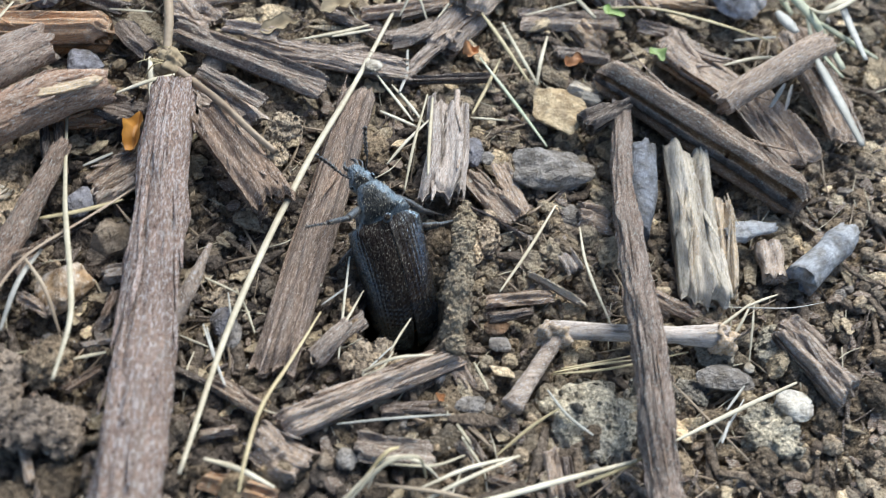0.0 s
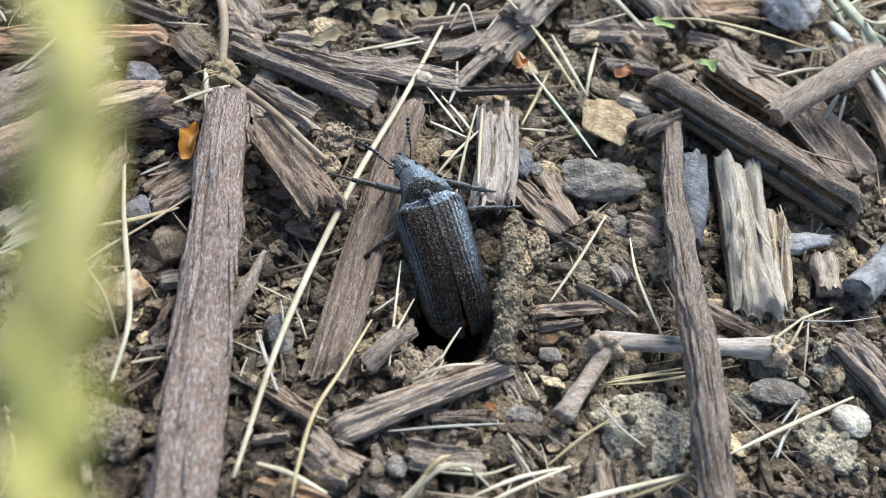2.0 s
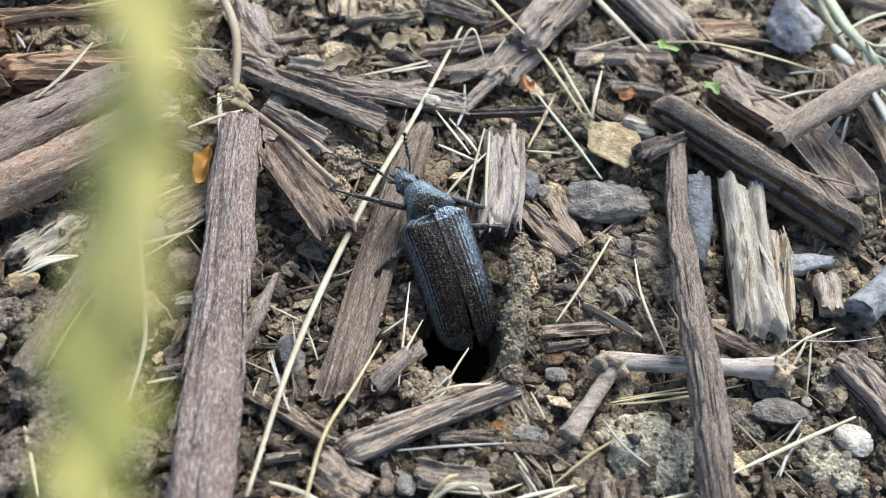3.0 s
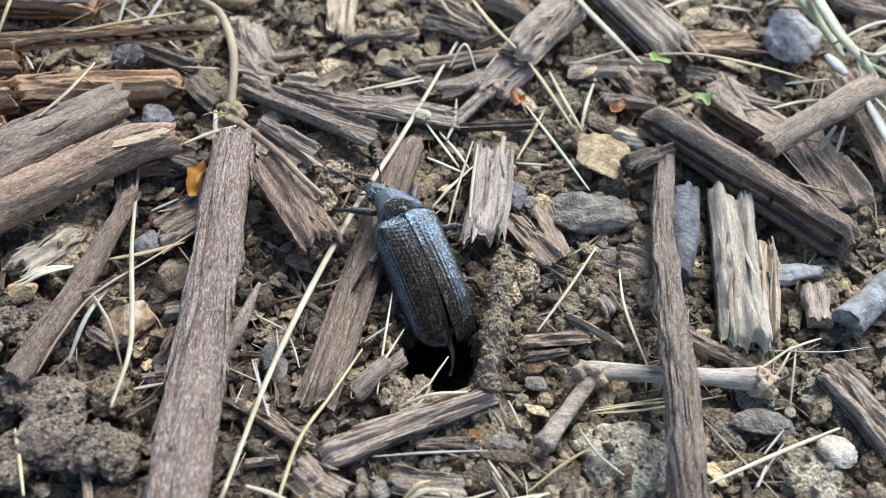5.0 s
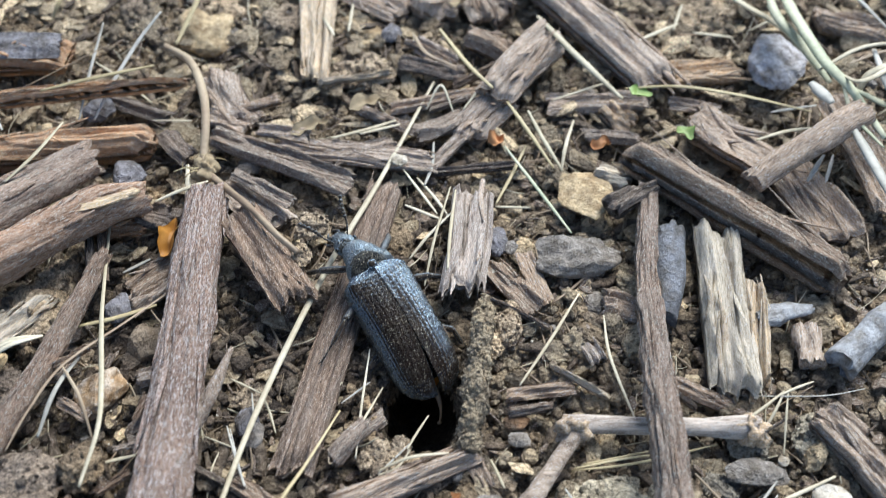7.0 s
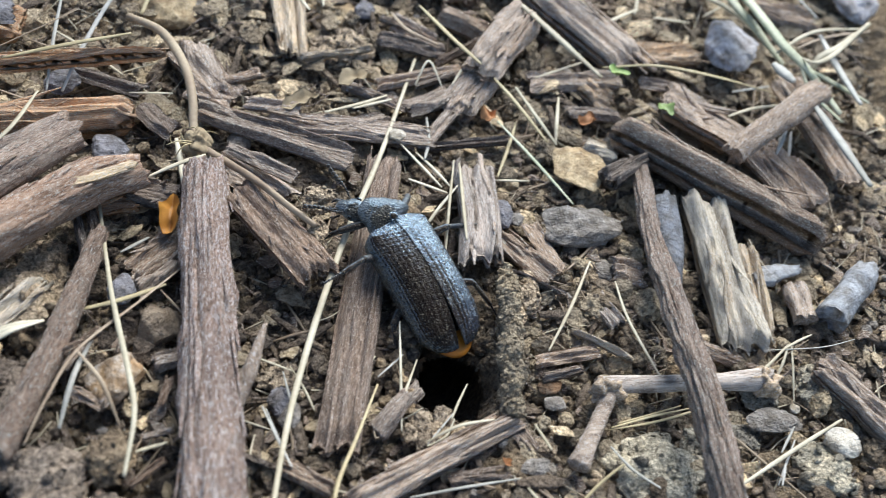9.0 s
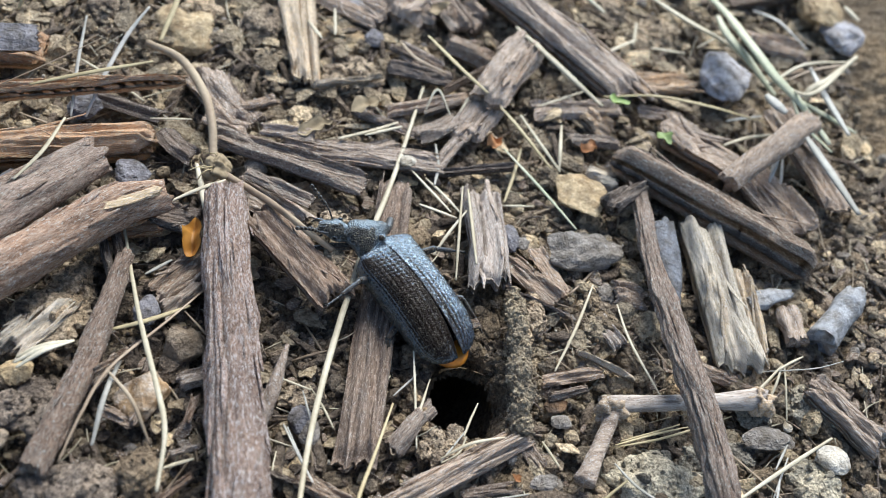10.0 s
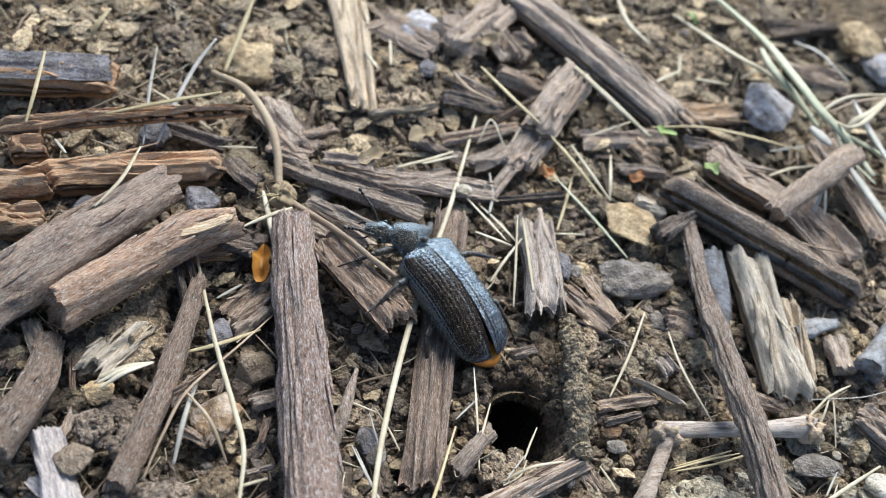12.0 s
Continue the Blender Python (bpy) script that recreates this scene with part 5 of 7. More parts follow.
straw([(0.01452, 0.10927, 0.00300), (0.02417, 0.11370, 0.00300)], 0.00030, "straw", "short broken straw piece on the mulch")
straw([(0.02983, 0.12342, 0.00300), (0.03739, 0.12792, 0.00300)], 0.00053, "straw", "short broken straw piece on the mulch")
straw([(0.03886, 0.13287, 0.00300), (0.03632, 0.12626, 0.00300)], 0.00042, "straw", "short broken straw piece on the mulch")
straw([(0.03963, 0.12576, 0.00300), (0.04631, 0.12475, 0.00300)], 0.00048, "straw", "short broken straw piece on the mulch")
straw([(0.04930, 0.12656, 0.00300), (0.05483, 0.13024, 0.00300)], 0.00033, "straw", "short broken straw piece on the mulch")
straw([(-0.01139, 0.06071, 0.00200), (-0.01480, 0.05776, 0.00200)], 0.00018, "white", "short bleached straw piece on soil")
straw([(-0.02594, 0.05897, 0.00200), (-0.02506, 0.05465, 0.00200)], 0.00017, "white", "short bleached straw piece on soil")
straw([(-0.00982, 0.04882, 0.00200), (-0.00618, 0.05263, 0.00200)], 0.00017, "white", "short bleached straw piece on soil")
straw([(0.03421, 0.04529, 0.00200), (0.03726, 0.04856, 0.00200)], 0.00024, "white", "short bleached straw piece on soil")
straw([(0.03272, 0.04119, 0.00200), (0.03426, 0.04392, 0.00200)], 0.00026, "white", "short bleached straw piece on soil")
straw([(0.04946, 0.10862, 0.00200), (0.05709, 0.11025, 0.00200)], 0.00041, "white", "short bleached straw piece on soil")
straw([(0.05136, 0.12422, 0.00200), (0.04908, 0.11781, 0.00200)], 0.00047, "white", "short bleached straw piece on soil")
straw([(0.05716, 0.09982, 0.00200), (0.05439, 0.09397, 0.00200)], 0.00038, "white", "short bleached straw piece on soil")
straw([(0.05466, 0.09854, 0.00200), (0.05294, 0.09503, 0.00200)], 0.00034, "white", "short bleached straw piece on soil")

# stones
stone(0.01602, 0.08006, 0.00120, 0.00558, 0.00359, 0.00182, "stone", "flat grey stone with a mossy edge", 0, rough=0.6, facet=0.85)
stone(0.01843, 0.09119, 0.00150, 0.00440, 0.00490, 0.00130, "ochre", "yellow ochre flaky stone on soil", 25, facet=0.95)
stone(-0.04463, 0.05956, 0.00140, 0.00295, 0.00368, 0.00215, "rusty_chalk", "white and rust-brown angular pebble", 0, facet=0.95)
stone(-0.04047, 0.06580, 0.00120, 0.00300, 0.00283, 0.00185, "tan_stone", "angular tan and brown stone", 30, facet=0.95)
stone(0.00683, 0.05627, 0.00050, 0.00185, 0.00116, 0.00052, "rust", "small orange-brown pebble on soil", 0)
stone(0.00711, 0.05404, 0.00030, 0.00148, 0.00115, 0.00052, "stone", "small pinkish-grey pebble on soil", 0)
stone(0.04384, 0.04639, 0.00120, 0.00249, 0.00219, 0.00099, "chalk", "pale cream pebble on bare soil", 0)
stone(0.03527, 0.05009, 0.00080, 0.00413, 0.00181, 0.00081, "stone", "flat grey stone sliver on soil", 0)
stone(0.05232, 0.11907, 0.00300, 0.00473, 0.00605, 0.00242, "lavender", "pale lavender-grey angular stone on soil", 0)
stone(0.08045, 0.13975, 0.00400, 0.00466, 0.00611, 0.00244, "ochre", "pale yellow seed pod lump", 0)
stone(0.08341, 0.13326, 0.00300, 0.00425, 0.00503, 0.00201, "lavender", "pale bluish stone beside straws", 0)
stone(-0.03141, 0.09665, 0.00100, 0.00189, 0.00194, 0.00085, "stone", "small grey pebble on soil", 0)
stone(0.00712, 0.08246, 0.00100, 0.00137, 0.00121, 0.00055, "stone", "small grey pebble on soil", 0)
stone(0.00538, 0.08341, 0.00100, 0.00162, 0.00253, 0.00101, "blue", "blue-grey slate flake beside chip", 0)
stone(0.01865, 0.07357, 0.00050, 0.00253, 0.00190, 0.00086, "stone", "dull grey stone in soil", 0)
stone(-0.05906, 0.06288, 0.00200, 0.00207, 0.00172, 0.00077, "ochre", "orange flaky pebble in soil", 0)
stone(-0.06062, 0.05366, 0.00300, 0.00200, 0.00218, 0.00090, "tan_stone", "tan pebble on loose crumbs", 0)
stone(-0.04501, 0.07074, 0.00200, 0.00177, 0.00231, 0.00092, "blue", "dark blue-grey pebble among bark", 0)
stone(-0.04864, 0.09356, 0.00200, 0.00262, 0.00256, 0.00115, "blue", "dark blue-grey pebble among bark", 0)
stone(-0.02620, 0.05562, 0.00080, 0.00157, 0.00223, 0.00089, "blue", "small dark grey pebble", 0)
stone(-0.02523, 0.05407, 0.00080, 0.00142, 0.00195, 0.00078, "stone", "small dark grey pebble", 0)
stone(0.03896, 0.05145, 0.00100, 0.00076, 0.00078, 0.00034, "chalk", "tiny white pebble on soil", 0)
stone(0.00309, 0.04596, 0.00080, 0.00201, 0.00126, 0.00057, "stone", "small flat grey pebble", 0)
stone(-0.06379, 0.09151, 0.00200, 0.00237, 0.00247, 0.00107, "blue", "dark blue-grey pebble among bark", 0)
stone(-0.05608, 0.10764, 0.00100, 0.00261, 0.00239, 0.00107, "blue", "dark blue-grey pebble among bark", 0)
stone(-0.00884, 0.09638, 0.00300, 0.00132, 0.00132, 0.00059, "chalk", "tiny pale pebble on chip", 0)
stone(-0.04293, 0.12663, 0.00000, 0.00530, 0.00542, 0.00239, "ochre", "sandy ochre lump of soil", 0, facet=0.2, rough=0.5)
stone(-0.01631, 0.12867, -0.00100, 0.00456, 0.00444, 0.00200, "ochre", "sandy ochre lump of soil", 0, facet=0.2, rough=0.5)

# clods
# dark broken slivers lying on the damp clods
pick = np.random.default_rng(33)
for i in range(30):
    x, y, a, size = pick.uniform(-0.068, -0.039), pick.uniform(0.034, 0.066), pick.uniform(0, np.pi), pick.uniform(0.0022, 0.0056)
    z = float(ground_height(x, y)) + pick.uniform(0.0016, 0.0032)
    way = np.array((math.cos(a), math.sin(a), pick.uniform(-0.25, 0.25))) * size / 2
    wide = size * pick.uniform(0.16, 0.34)
    chip("wood_chip", tuple(np.array((x, y, z)) - way), tuple(np.array((x, y, z)) + way), wide, wide * 0.5, ("umber", "dark", "grey")[i % 3], ("dark umber wood sliver on damp clods", "blackened wood sliver on damp clods", "grey wood sliver on damp clods")[i % 3], splinter=0.3)

soil_ridge([(0.00305, 0.07190, 0.00340), (0.00260, 0.06734, 0.00380), (0.00211, 0.06223, 0.00380), (0.00146, 0.05680, 0.00340), (0.00078, 0.05145, 0.00280)], 0.00416, 0.00573, "narrow crumbly bank of packed soil beside the burrow")
clod(0.00602, 0.06924, 0.00100, 0.00197, 0.00218, 0.00089, "crumbly soil clod beside the burrow", 0)
clod(0.00711, 0.07155, 0.00100, 0.00123, 0.00192, 0.00077, "crumbly soil clod beside the burrow", 0)
clod(0.00419, 0.06652, 0.00100, 0.00135, 0.00187, 0.00075, "crumbly soil clod beside the burrow", 0)
clod(-0.04984, 0.04679, 0.00280, 0.00364, 0.00373, 0.00164, "large crumbly grey-brown soil clod", 0, "damp")
clod(-0.04434, 0.04876, 0.00280, 0.00268, 0.00335, 0.00134, "large crumbly grey-brown soil clod", 0, "soil")
clod(-0.05494, 0.04841, 0.00280, 0.00201, 0.00209, 0.00090, "large crumbly grey-brown soil clod", 0, "damp")
clod(-0.04948, 0.04300, 0.00280, 0.00389, 0.00365, 0.00164, "large crumbly grey-brown soil clod", 0, "damp")
clod(-0.04466, 0.04180, 0.00280, 0.00290, 0.00322, 0.00130, "large crumbly grey-brown soil clod", 0, "damp")
clod(-0.05362, 0.03954, 0.00280, 0.00286, 0.00318, 0.00129, "large crumbly grey-brown soil clod", 0, "damp")
clod(-0.05483, 0.05514, 0.00280, 0.00208, 0.00260, 0.00104, "large crumbly grey-brown soil clod", 0, "damp")
clod(-0.05895, 0.05735, 0.00280, 0.00210, 0.00219, 0.00095, "large crumbly grey-brown soil clod", 0, "damp")
clod(-0.04131, 0.04124, 0.00280, 0.00257, 0.00281, 0.00116, "large crumbly grey-brown soil clod", 0, "damp")
clod(0.01774, 0.04443, -0.00080, 0.00642, 0.00549, 0.00247, "broad pale grey clod of dry soil", 0, "ash")
clod(0.04064, 0.04376, -0.00080, 0.00405, 0.00337, 0.00152, "broad pale grey clod of dry soil", 0, "ash")
clod(0.03604, 0.05460, -0.00080, 0.00250, 0.00223, 0.00100, "broad pale grey clod of dry soil", 0, "ash")
clod(0.04544, 0.05492, -0.00080, 0.00358, 0.00358, 0.00161, "broad pale grey clod of dry soil", 0, "ash")
clod(0.03134, 0.04843, -0.00080, 0.00242, 0.00216, 0.00097, "broad pale grey clod of dry soil", 0, "ash")
clod(0.02497, 0.04750, -0.00080, 0.00206, 0.00258, 0.00103, "broad pale grey clod of dry soil", 0, "ash")
clod(-0.00818, 0.05078, 0.00100, 0.00152, 0.00155, 0.00068, "small rounded soil crumb beside the burrow", 0)
clod(-0.00996, 0.05221, 0.00100, 0.00139, 0.00148, 0.00062, "small rounded soil crumb beside the burrow", 0)
clod(-0.00720, 0.05269, 0.00100, 0.00125, 0.00131, 0.00056, "small rounded soil crumb beside the burrow", 0)
clod(-0.00917, 0.04964, 0.00100, 0.00171, 0.00128, 0.00058, "small rounded soil crumb beside the burrow", 0)
clod(-0.01128, 0.05067, 0.00100, 0.00117, 0.00129, 0.00053, "small rounded soil crumb beside the burrow", 0)
clod(-0.00577, 0.05071, 0.00100, 0.00103, 0.00112, 0.00046, "small rounded soil crumb beside the burrow", 0)
clod(-0.05611, 0.07117, 0.00000, 0.00404, 0.00551, 0.00220, "crumbly grey-brown soil clod on ground", 0)
clod(-0.05820, 0.07119, 0.00000, 0.00329, 0.00366, 0.00148, "crumbly grey-brown soil clod on ground", 0)
clod(-0.05476, 0.07594, 0.00000, 0.00302, 0.00377, 0.00151, "crumbly grey-brown soil clod on ground", 0)
clod(-0.06124, 0.06792, 0.00000, 0.00250, 0.00268, 0.00113, "crumbly grey-brown soil clod on ground", 0)
clod(-0.05639, 0.06001, 0.00000, 0.00311, 0.00303, 0.00136, "crumbly grey-brown soil clod on ground", 0, "damp")
clod(-0.05192, 0.08194, 0.00000, 0.00234, 0.00244, 0.00106, "crumbly grey-brown soil clod on ground", 0)
clod(-0.05023, 0.09197, 0.00000, 0.00206, 0.00206, 0.00092, "crumbly grey-brown soil clod on ground", 0)
clod(-0.03649, 0.09129, 0.00000, 0.00293, 0.00314, 0.00132, "crumbly grey-brown soil clod on ground", 0)
clod(-0.02662, 0.05911, 0.00000, 0.00219, 0.00182, 0.00082, "crumbly grey-brown soil clod on ground", 0)
clod(-0.02589, 0.10178, 0.00000, 0.00223, 0.00246, 0.00100, "crumbly brown soil clod on ground", 0)
clod(-0.03043, 0.12922, -0.00000, 0.00446, 0.00496, 0.00201, "crumbly brown soil clod on ground", 0)
clod(-0.01540, 0.11767, 0.00000, 0.00436, 0.00363, 0.00163, "crumbly brown soil clod on ground", 0)
clod(-0.05524, 0.13122, 0.00000, 0.00338, 0.00362, 0.00152, "crumbly brown soil clod on ground", 0)
clod(-0.03919, 0.13284, 0.00000, 0.00348, 0.00372, 0.00156, "crumbly brown soil clod on ground", 0)
clod(0.01871, 0.13866, -0.00000, 0.00329, 0.00274, 0.00123, "crumbly brown soil clod on ground", 0)
clod(0.03572, 0.14037, -0.00000, 0.00450, 0.00422, 0.00190, "crumbly brown soil clod on ground", 0)
clod(0.04320, 0.13276, 0.00000, 0.00498, 0.00415, 0.00187, "crumbly brown soil clod on ground", 0)
clod(-0.02122, 0.07785, 0.00500, 0.00130, 0.00173, 0.00069, "little ball of dry soil stuck on a straw", 0)
clod(-0.02091, 0.08423, 0.00300, 0.00241, 0.00221, 0.00099, "rounded brown soil clod by beetle", 0)

# leaves and husks
leaf("dead_leaf", -0.03965, 0.08107, 0.00300, 0.00685, 0.00237, 86.8, 0, "orange", "curled orange dead leaf scrap by twig", 0.9)
leaf("sprout_leaf", 0.02808, 0.10890, 0.00500, 0.00375, 0.00266, -17.0, 0, "leaf", "tiny bright green seedling leaf", 0.25)
leaf("sprout_leaf", 0.03388, 0.10074, 0.00500, 0.00342, 0.00239, -72.5, 0, "leaf", "tiny bright green seedling leaf", 0.25)
leaf("dead_leaf", -0.02257, 0.10241, 0.00300, 0.00630, 0.00230, 28.6, 0, "dry_leaf", "curled cream dead leaf flake", 0.4)
leaf("dead_leaf", -0.01402, 0.10771, 0.00300, 0.00666, 0.00275, 30.3, 0, "dry_leaf", "curled cream dead leaf flake", 0.4)
straw([(-0.05267, 0.06557, 0.00400), (-0.05563, 0.06445, 0.00500), (-0.05874, 0.06351, 0.00400)], 0.00044, "straw", "pale papery blade of a split grass husk")
straw([(-0.05267, 0.06557, 0.00400), (-0.05572, 0.06410, 0.00500), (-0.05892, 0.06283, 0.00400)], 0.00044, "straw", "pale papery blade of a split grass husk")
straw([(-0.05267, 0.06557, 0.00400), (-0.05556, 0.06375, 0.00500), (-0.05859, 0.06214, 0.00400)], 0.00044, "straw", "pale papery blade of a split grass husk")
leaf("dead_leaf", 0.00561, 0.10101, 0.00300, 0.00266, 0.00239, 24.1, 0, "rusty_leaf", "rust-orange leaf scrap on chips", 0.3)
leaf("dead_leaf", 0.02147, 0.10048, 0.00300, 0.00381, 0.00188, 17.6, 0, "rusty_leaf", "rust-orange leaf scrap on chips", 0.3)
leaf("dead_leaf", -0.00061, 0.04623, 0.00200, 0.00129, 0.00119, 56.8, 0, "rusty_leaf", "rust-orange leaf scrap on chips", 0.3)

# the knotted stem
stem = twig("curved_stem", [(-0.04800, 0.12060, 0.00240), (-0.04270, 0.11520, 0.00420), (-0.03910, 0.10710, 0.00550), (-0.03770, 0.10090, 0.00540), (-0.03740, 0.09590, 0.00420), (-0.03700, 0.09400, 0.00400)], [0.00055, 0.00067, 0.00069, 0.00063, 0.00058, 0.00058], "stem", "curved pinkish-tan plant stem with a dry knot", rough=0.04, k=14, n=50)
add_knot(stem, (-0.03660, 0.09300, 0.00420), 0.00181)
add_fibres(stem, (-0.03660, 0.09300, 0.00420), 0.00398, "gold", 9, 4)
add_limb(stem, "side_stalk", [(-0.03563, 0.09158, 0.00450), (-0.02944, 0.08522, 0.00620), (-0.02480, 0.07999, 0.00680), (-0.02154, 0.07730, 0.00620)], [0.00053, 0.00048, 0.00043, 0.00039], "tan")

# ---- beetle ----
def beetle_material(name, tint, dust_amount, pits=5200, dust=(0.34, 0.31, 0.26), gloss=0.34, relief=0.00022, sheen=0.8):
    m, nt, b = nodes_of(name, gloss)
    v, rnd = coords(nt)
    vor = nt.nodes.new("ShaderNodeTexVoronoi")
    vor.inputs["Scale"].default_value = pits
    nt.links.new(v, vor.inputs["Vector"])
    hair = nt.nodes.new("ShaderNodeTexVoronoi")
    hair.inputs["Scale"].default_value = pits * 0.8
    nt.links.new(v, hair.inputs["Vector"])
    grime = noise_of(nt, v, 420, 5, 0.7)
    film = noise_of(nt, v, 900, 6, 0.8)
    col = mix(nt, tint, tuple(c * 0.55 for c in tint), ramp(nt, grime, [(0.4, (0, 0, 0)), (0.65, (1, 1, 1))]))
    # soil dust film, then pale grains, short hairs and painted glints in some pits
    col = mix(nt, col, dust, ramp(nt, film, [(0.52 - dust_amount * 0.3, (0, 0, 0)), (0.76, (0.9 * dust_amount + 0.1,) * 3)]))
    glint_dot = ramp(nt, hair.outputs["Distance"], [(0.16, (1, 1, 1)), (0.30, (0, 0, 0))])
    some = ramp(nt, hair.outputs["Color"], [(0.46 - dust_amount * 0.4, (0, 0, 0)), (0.60 - dust_amount * 0.4, (1, 1, 1))])
    col = mix(nt, col, (0.46, 0.40, 0.29), mix(nt, glint_dot, some, 1.0, "MULTIPLY"))
    nt.links.new(col, b.inputs["Base Color"])
    nt.links.new(ramp(nt, film, [(0.35, (gloss,) * 3), (0.7, (gloss + 0.3 * dust_amount + 0.12,) * 3)]), b.inputs["Roughness"])
    # sky-blue reflection put into the specular tint; gloss grows where the shell tips away
    lw = nt.nodes.new("ShaderNodeLayerWeight")
    lw.inputs["Blend"].default_value = 0.5
    b.inputs["IOR"].default_value = 2.2
    b.inputs["Specular Tint"].default_value = (0.58, 0.79, 1.0, 1)
    nt.links.new(ramp(nt, lw.outputs["Facing"], [(0.08, (0.03 * sheen,) * 3), (0.17, (0.10 * sheen,) * 3), (0.29, (0.75 * sheen,) * 3), (0.5, (0.85 * sheen,) * 3)]), b.inputs["Specular IOR Level"])
    bump(nt, b, mix(nt, vor.outputs["Distance"], film, 0.3), 1.0, relief)
    return m


SHELL = beetle_material("beetle_shell", (0.026, 0.0165, 0.0105), 0.05, 6000, (0.36, 0.29, 0.18), 0.20, 0.00012, 1.1)
COLLAR = beetle_material("beetle_collar", (0.026, 0.024, 0.021), 0.34, 4200, (0.27, 0.25, 0.205), 0.27, 0.00018, 0.9)
LIMB = beetle_material("beetle_limb", (0.034, 0.024, 0.018), 0.22, 6000, gloss=0.36, relief=0.0001, sheen=0.45)
EYE_BLACK = beetle_material("beetle_eye", (0.008, 0.008, 0.008), 0.0, gloss=0.2, relief=0.00004)
BELLY = straw_material("beetle_belly", (0.66, 0.20, 0.015), (0.78, 0.31, 0.03), 0.45)

beetle = new("beetle")
tagged(beetle, "long black ridged beetle with dusty head climbing from its burrow", "beetle")
LONG = 0.01856


def elytron(side):
    """One wing case: flattened arch with rows of pits between fine ribs, square shoulder and rounded tip."""
    n, k = 170, 96
    s = np.linspace(0, 1, n)[:, None]
    w = np.linspace(0, 1, k)[None]
    half = 0.00469 * np.interp(s[:, 0], (0, 0.012, 0.03, 0.06, 0.12, 0.35, 0.62, 0.76, 0.86, 0.93, 0.97, 0.99, 1.0), (0.62, 0.78, 0.90, 0.97, 1.0, 0.98, 0.97, 0.94, 0.85, 0.68, 0.48, 0.30, 0.10))[:, None]
    top = np.interp(s[:, 0], (0, 0.04, 0.08, 0.14, 0.22, 0.32, 0.45, 0.6, 0.75, 0.88, 0.96, 1.0), (-0.0015, -0.0007, -0.0002, 0.0002, 0.0006, 0.0010, 0.0012, 0.0010, 0.0003, -0.0008, -0.0019, -0.0026))[:, None]
    rim_z = np.interp(s[:, 0], (0, 0.08, 0.5, 0.85, 1.0), (-0.0026, -0.0031, -0.0035, -0.0034, -0.0030))[:, None]
    a = w * radians(90)
    gape = 0.00003 + 0.00042 * np.clip((s - 0.5) / 0.5, 0, 1) ** 2
    y = gape + half * np.sin(a) ** 0.9
    z = rim_z + (top - rim_z) * np.clip(np.cos(a), 0, 1) ** 0.8
    fade = np.clip(s * 16, 0, 1) * np.clip((1 - s) * 10, 0, 1)
    row = w * 11 + 0.12 * vnoise(s * 7, w * 3 + side)
    furrow = -np.abs(np.cos(row * np.pi)) ** 6
    pits = -np.abs(np.cos(row * np.pi)) ** 3 * np.clip(np.sin(s * LONG / 0.00033 * np.pi + 1.7 * np.floor(row + 0.5)), 0, 1)
    push = 0.00002 * furrow * fade + 0.00005 * pits * np.clip(s * 30, 0, 1) + 0.000016 * vnoise(s * 150, w * 44, 3.0 + side)
    seam = 0.00010 * np.exp(-(w / 0.03) ** 2)
    y = y + push * np.sin(a)
    z = z + push * np.cos(a) + seam
    z = z + 0.00045 * np.exp(-((s - 0.06) / 0.05) ** 2) * np.exp(-((w - 0.62) / 0.2) ** 2)
    x = -LONG * s + 0.0005 * (1 - w) * np.exp(-(s / 0.03) ** 2) - 0.0009 * w ** 3 * np.exp(-(s / 0.05) ** 2)
    v = np.stack([x + 0 * w, side * y, z], -1).reshape(-1, 3)
    inner = v - np.array((0, 0, 0.00022))
    f = grid_faces(n, k)
    f = [q if side < 0 else q[::-1] for q in f] + [q[::-1] if side < 0 else q for q in grid_faces(n, k, base=n * k)]
    rim = [i * k for i in range(n)] + [(n - 1) * k + j for j in range(1, k)] + [i * k + k - 1 for i in range(n - 2, -1, -1)] + list(range(k - 2, 0, -1))
    f += [(rim[i], rim[(i + 1) % len(rim)], n * k + rim[(i + 1) % len(rim)], n * k + rim[i]) for i in range(len(rim))]
    return part("wing_case", mesh_of("wing_case", np.vstack([v, inner]), f, SHELL), beetle, None, "black pitted wing case with fine furrows")


elytron(1), elytron(-1)


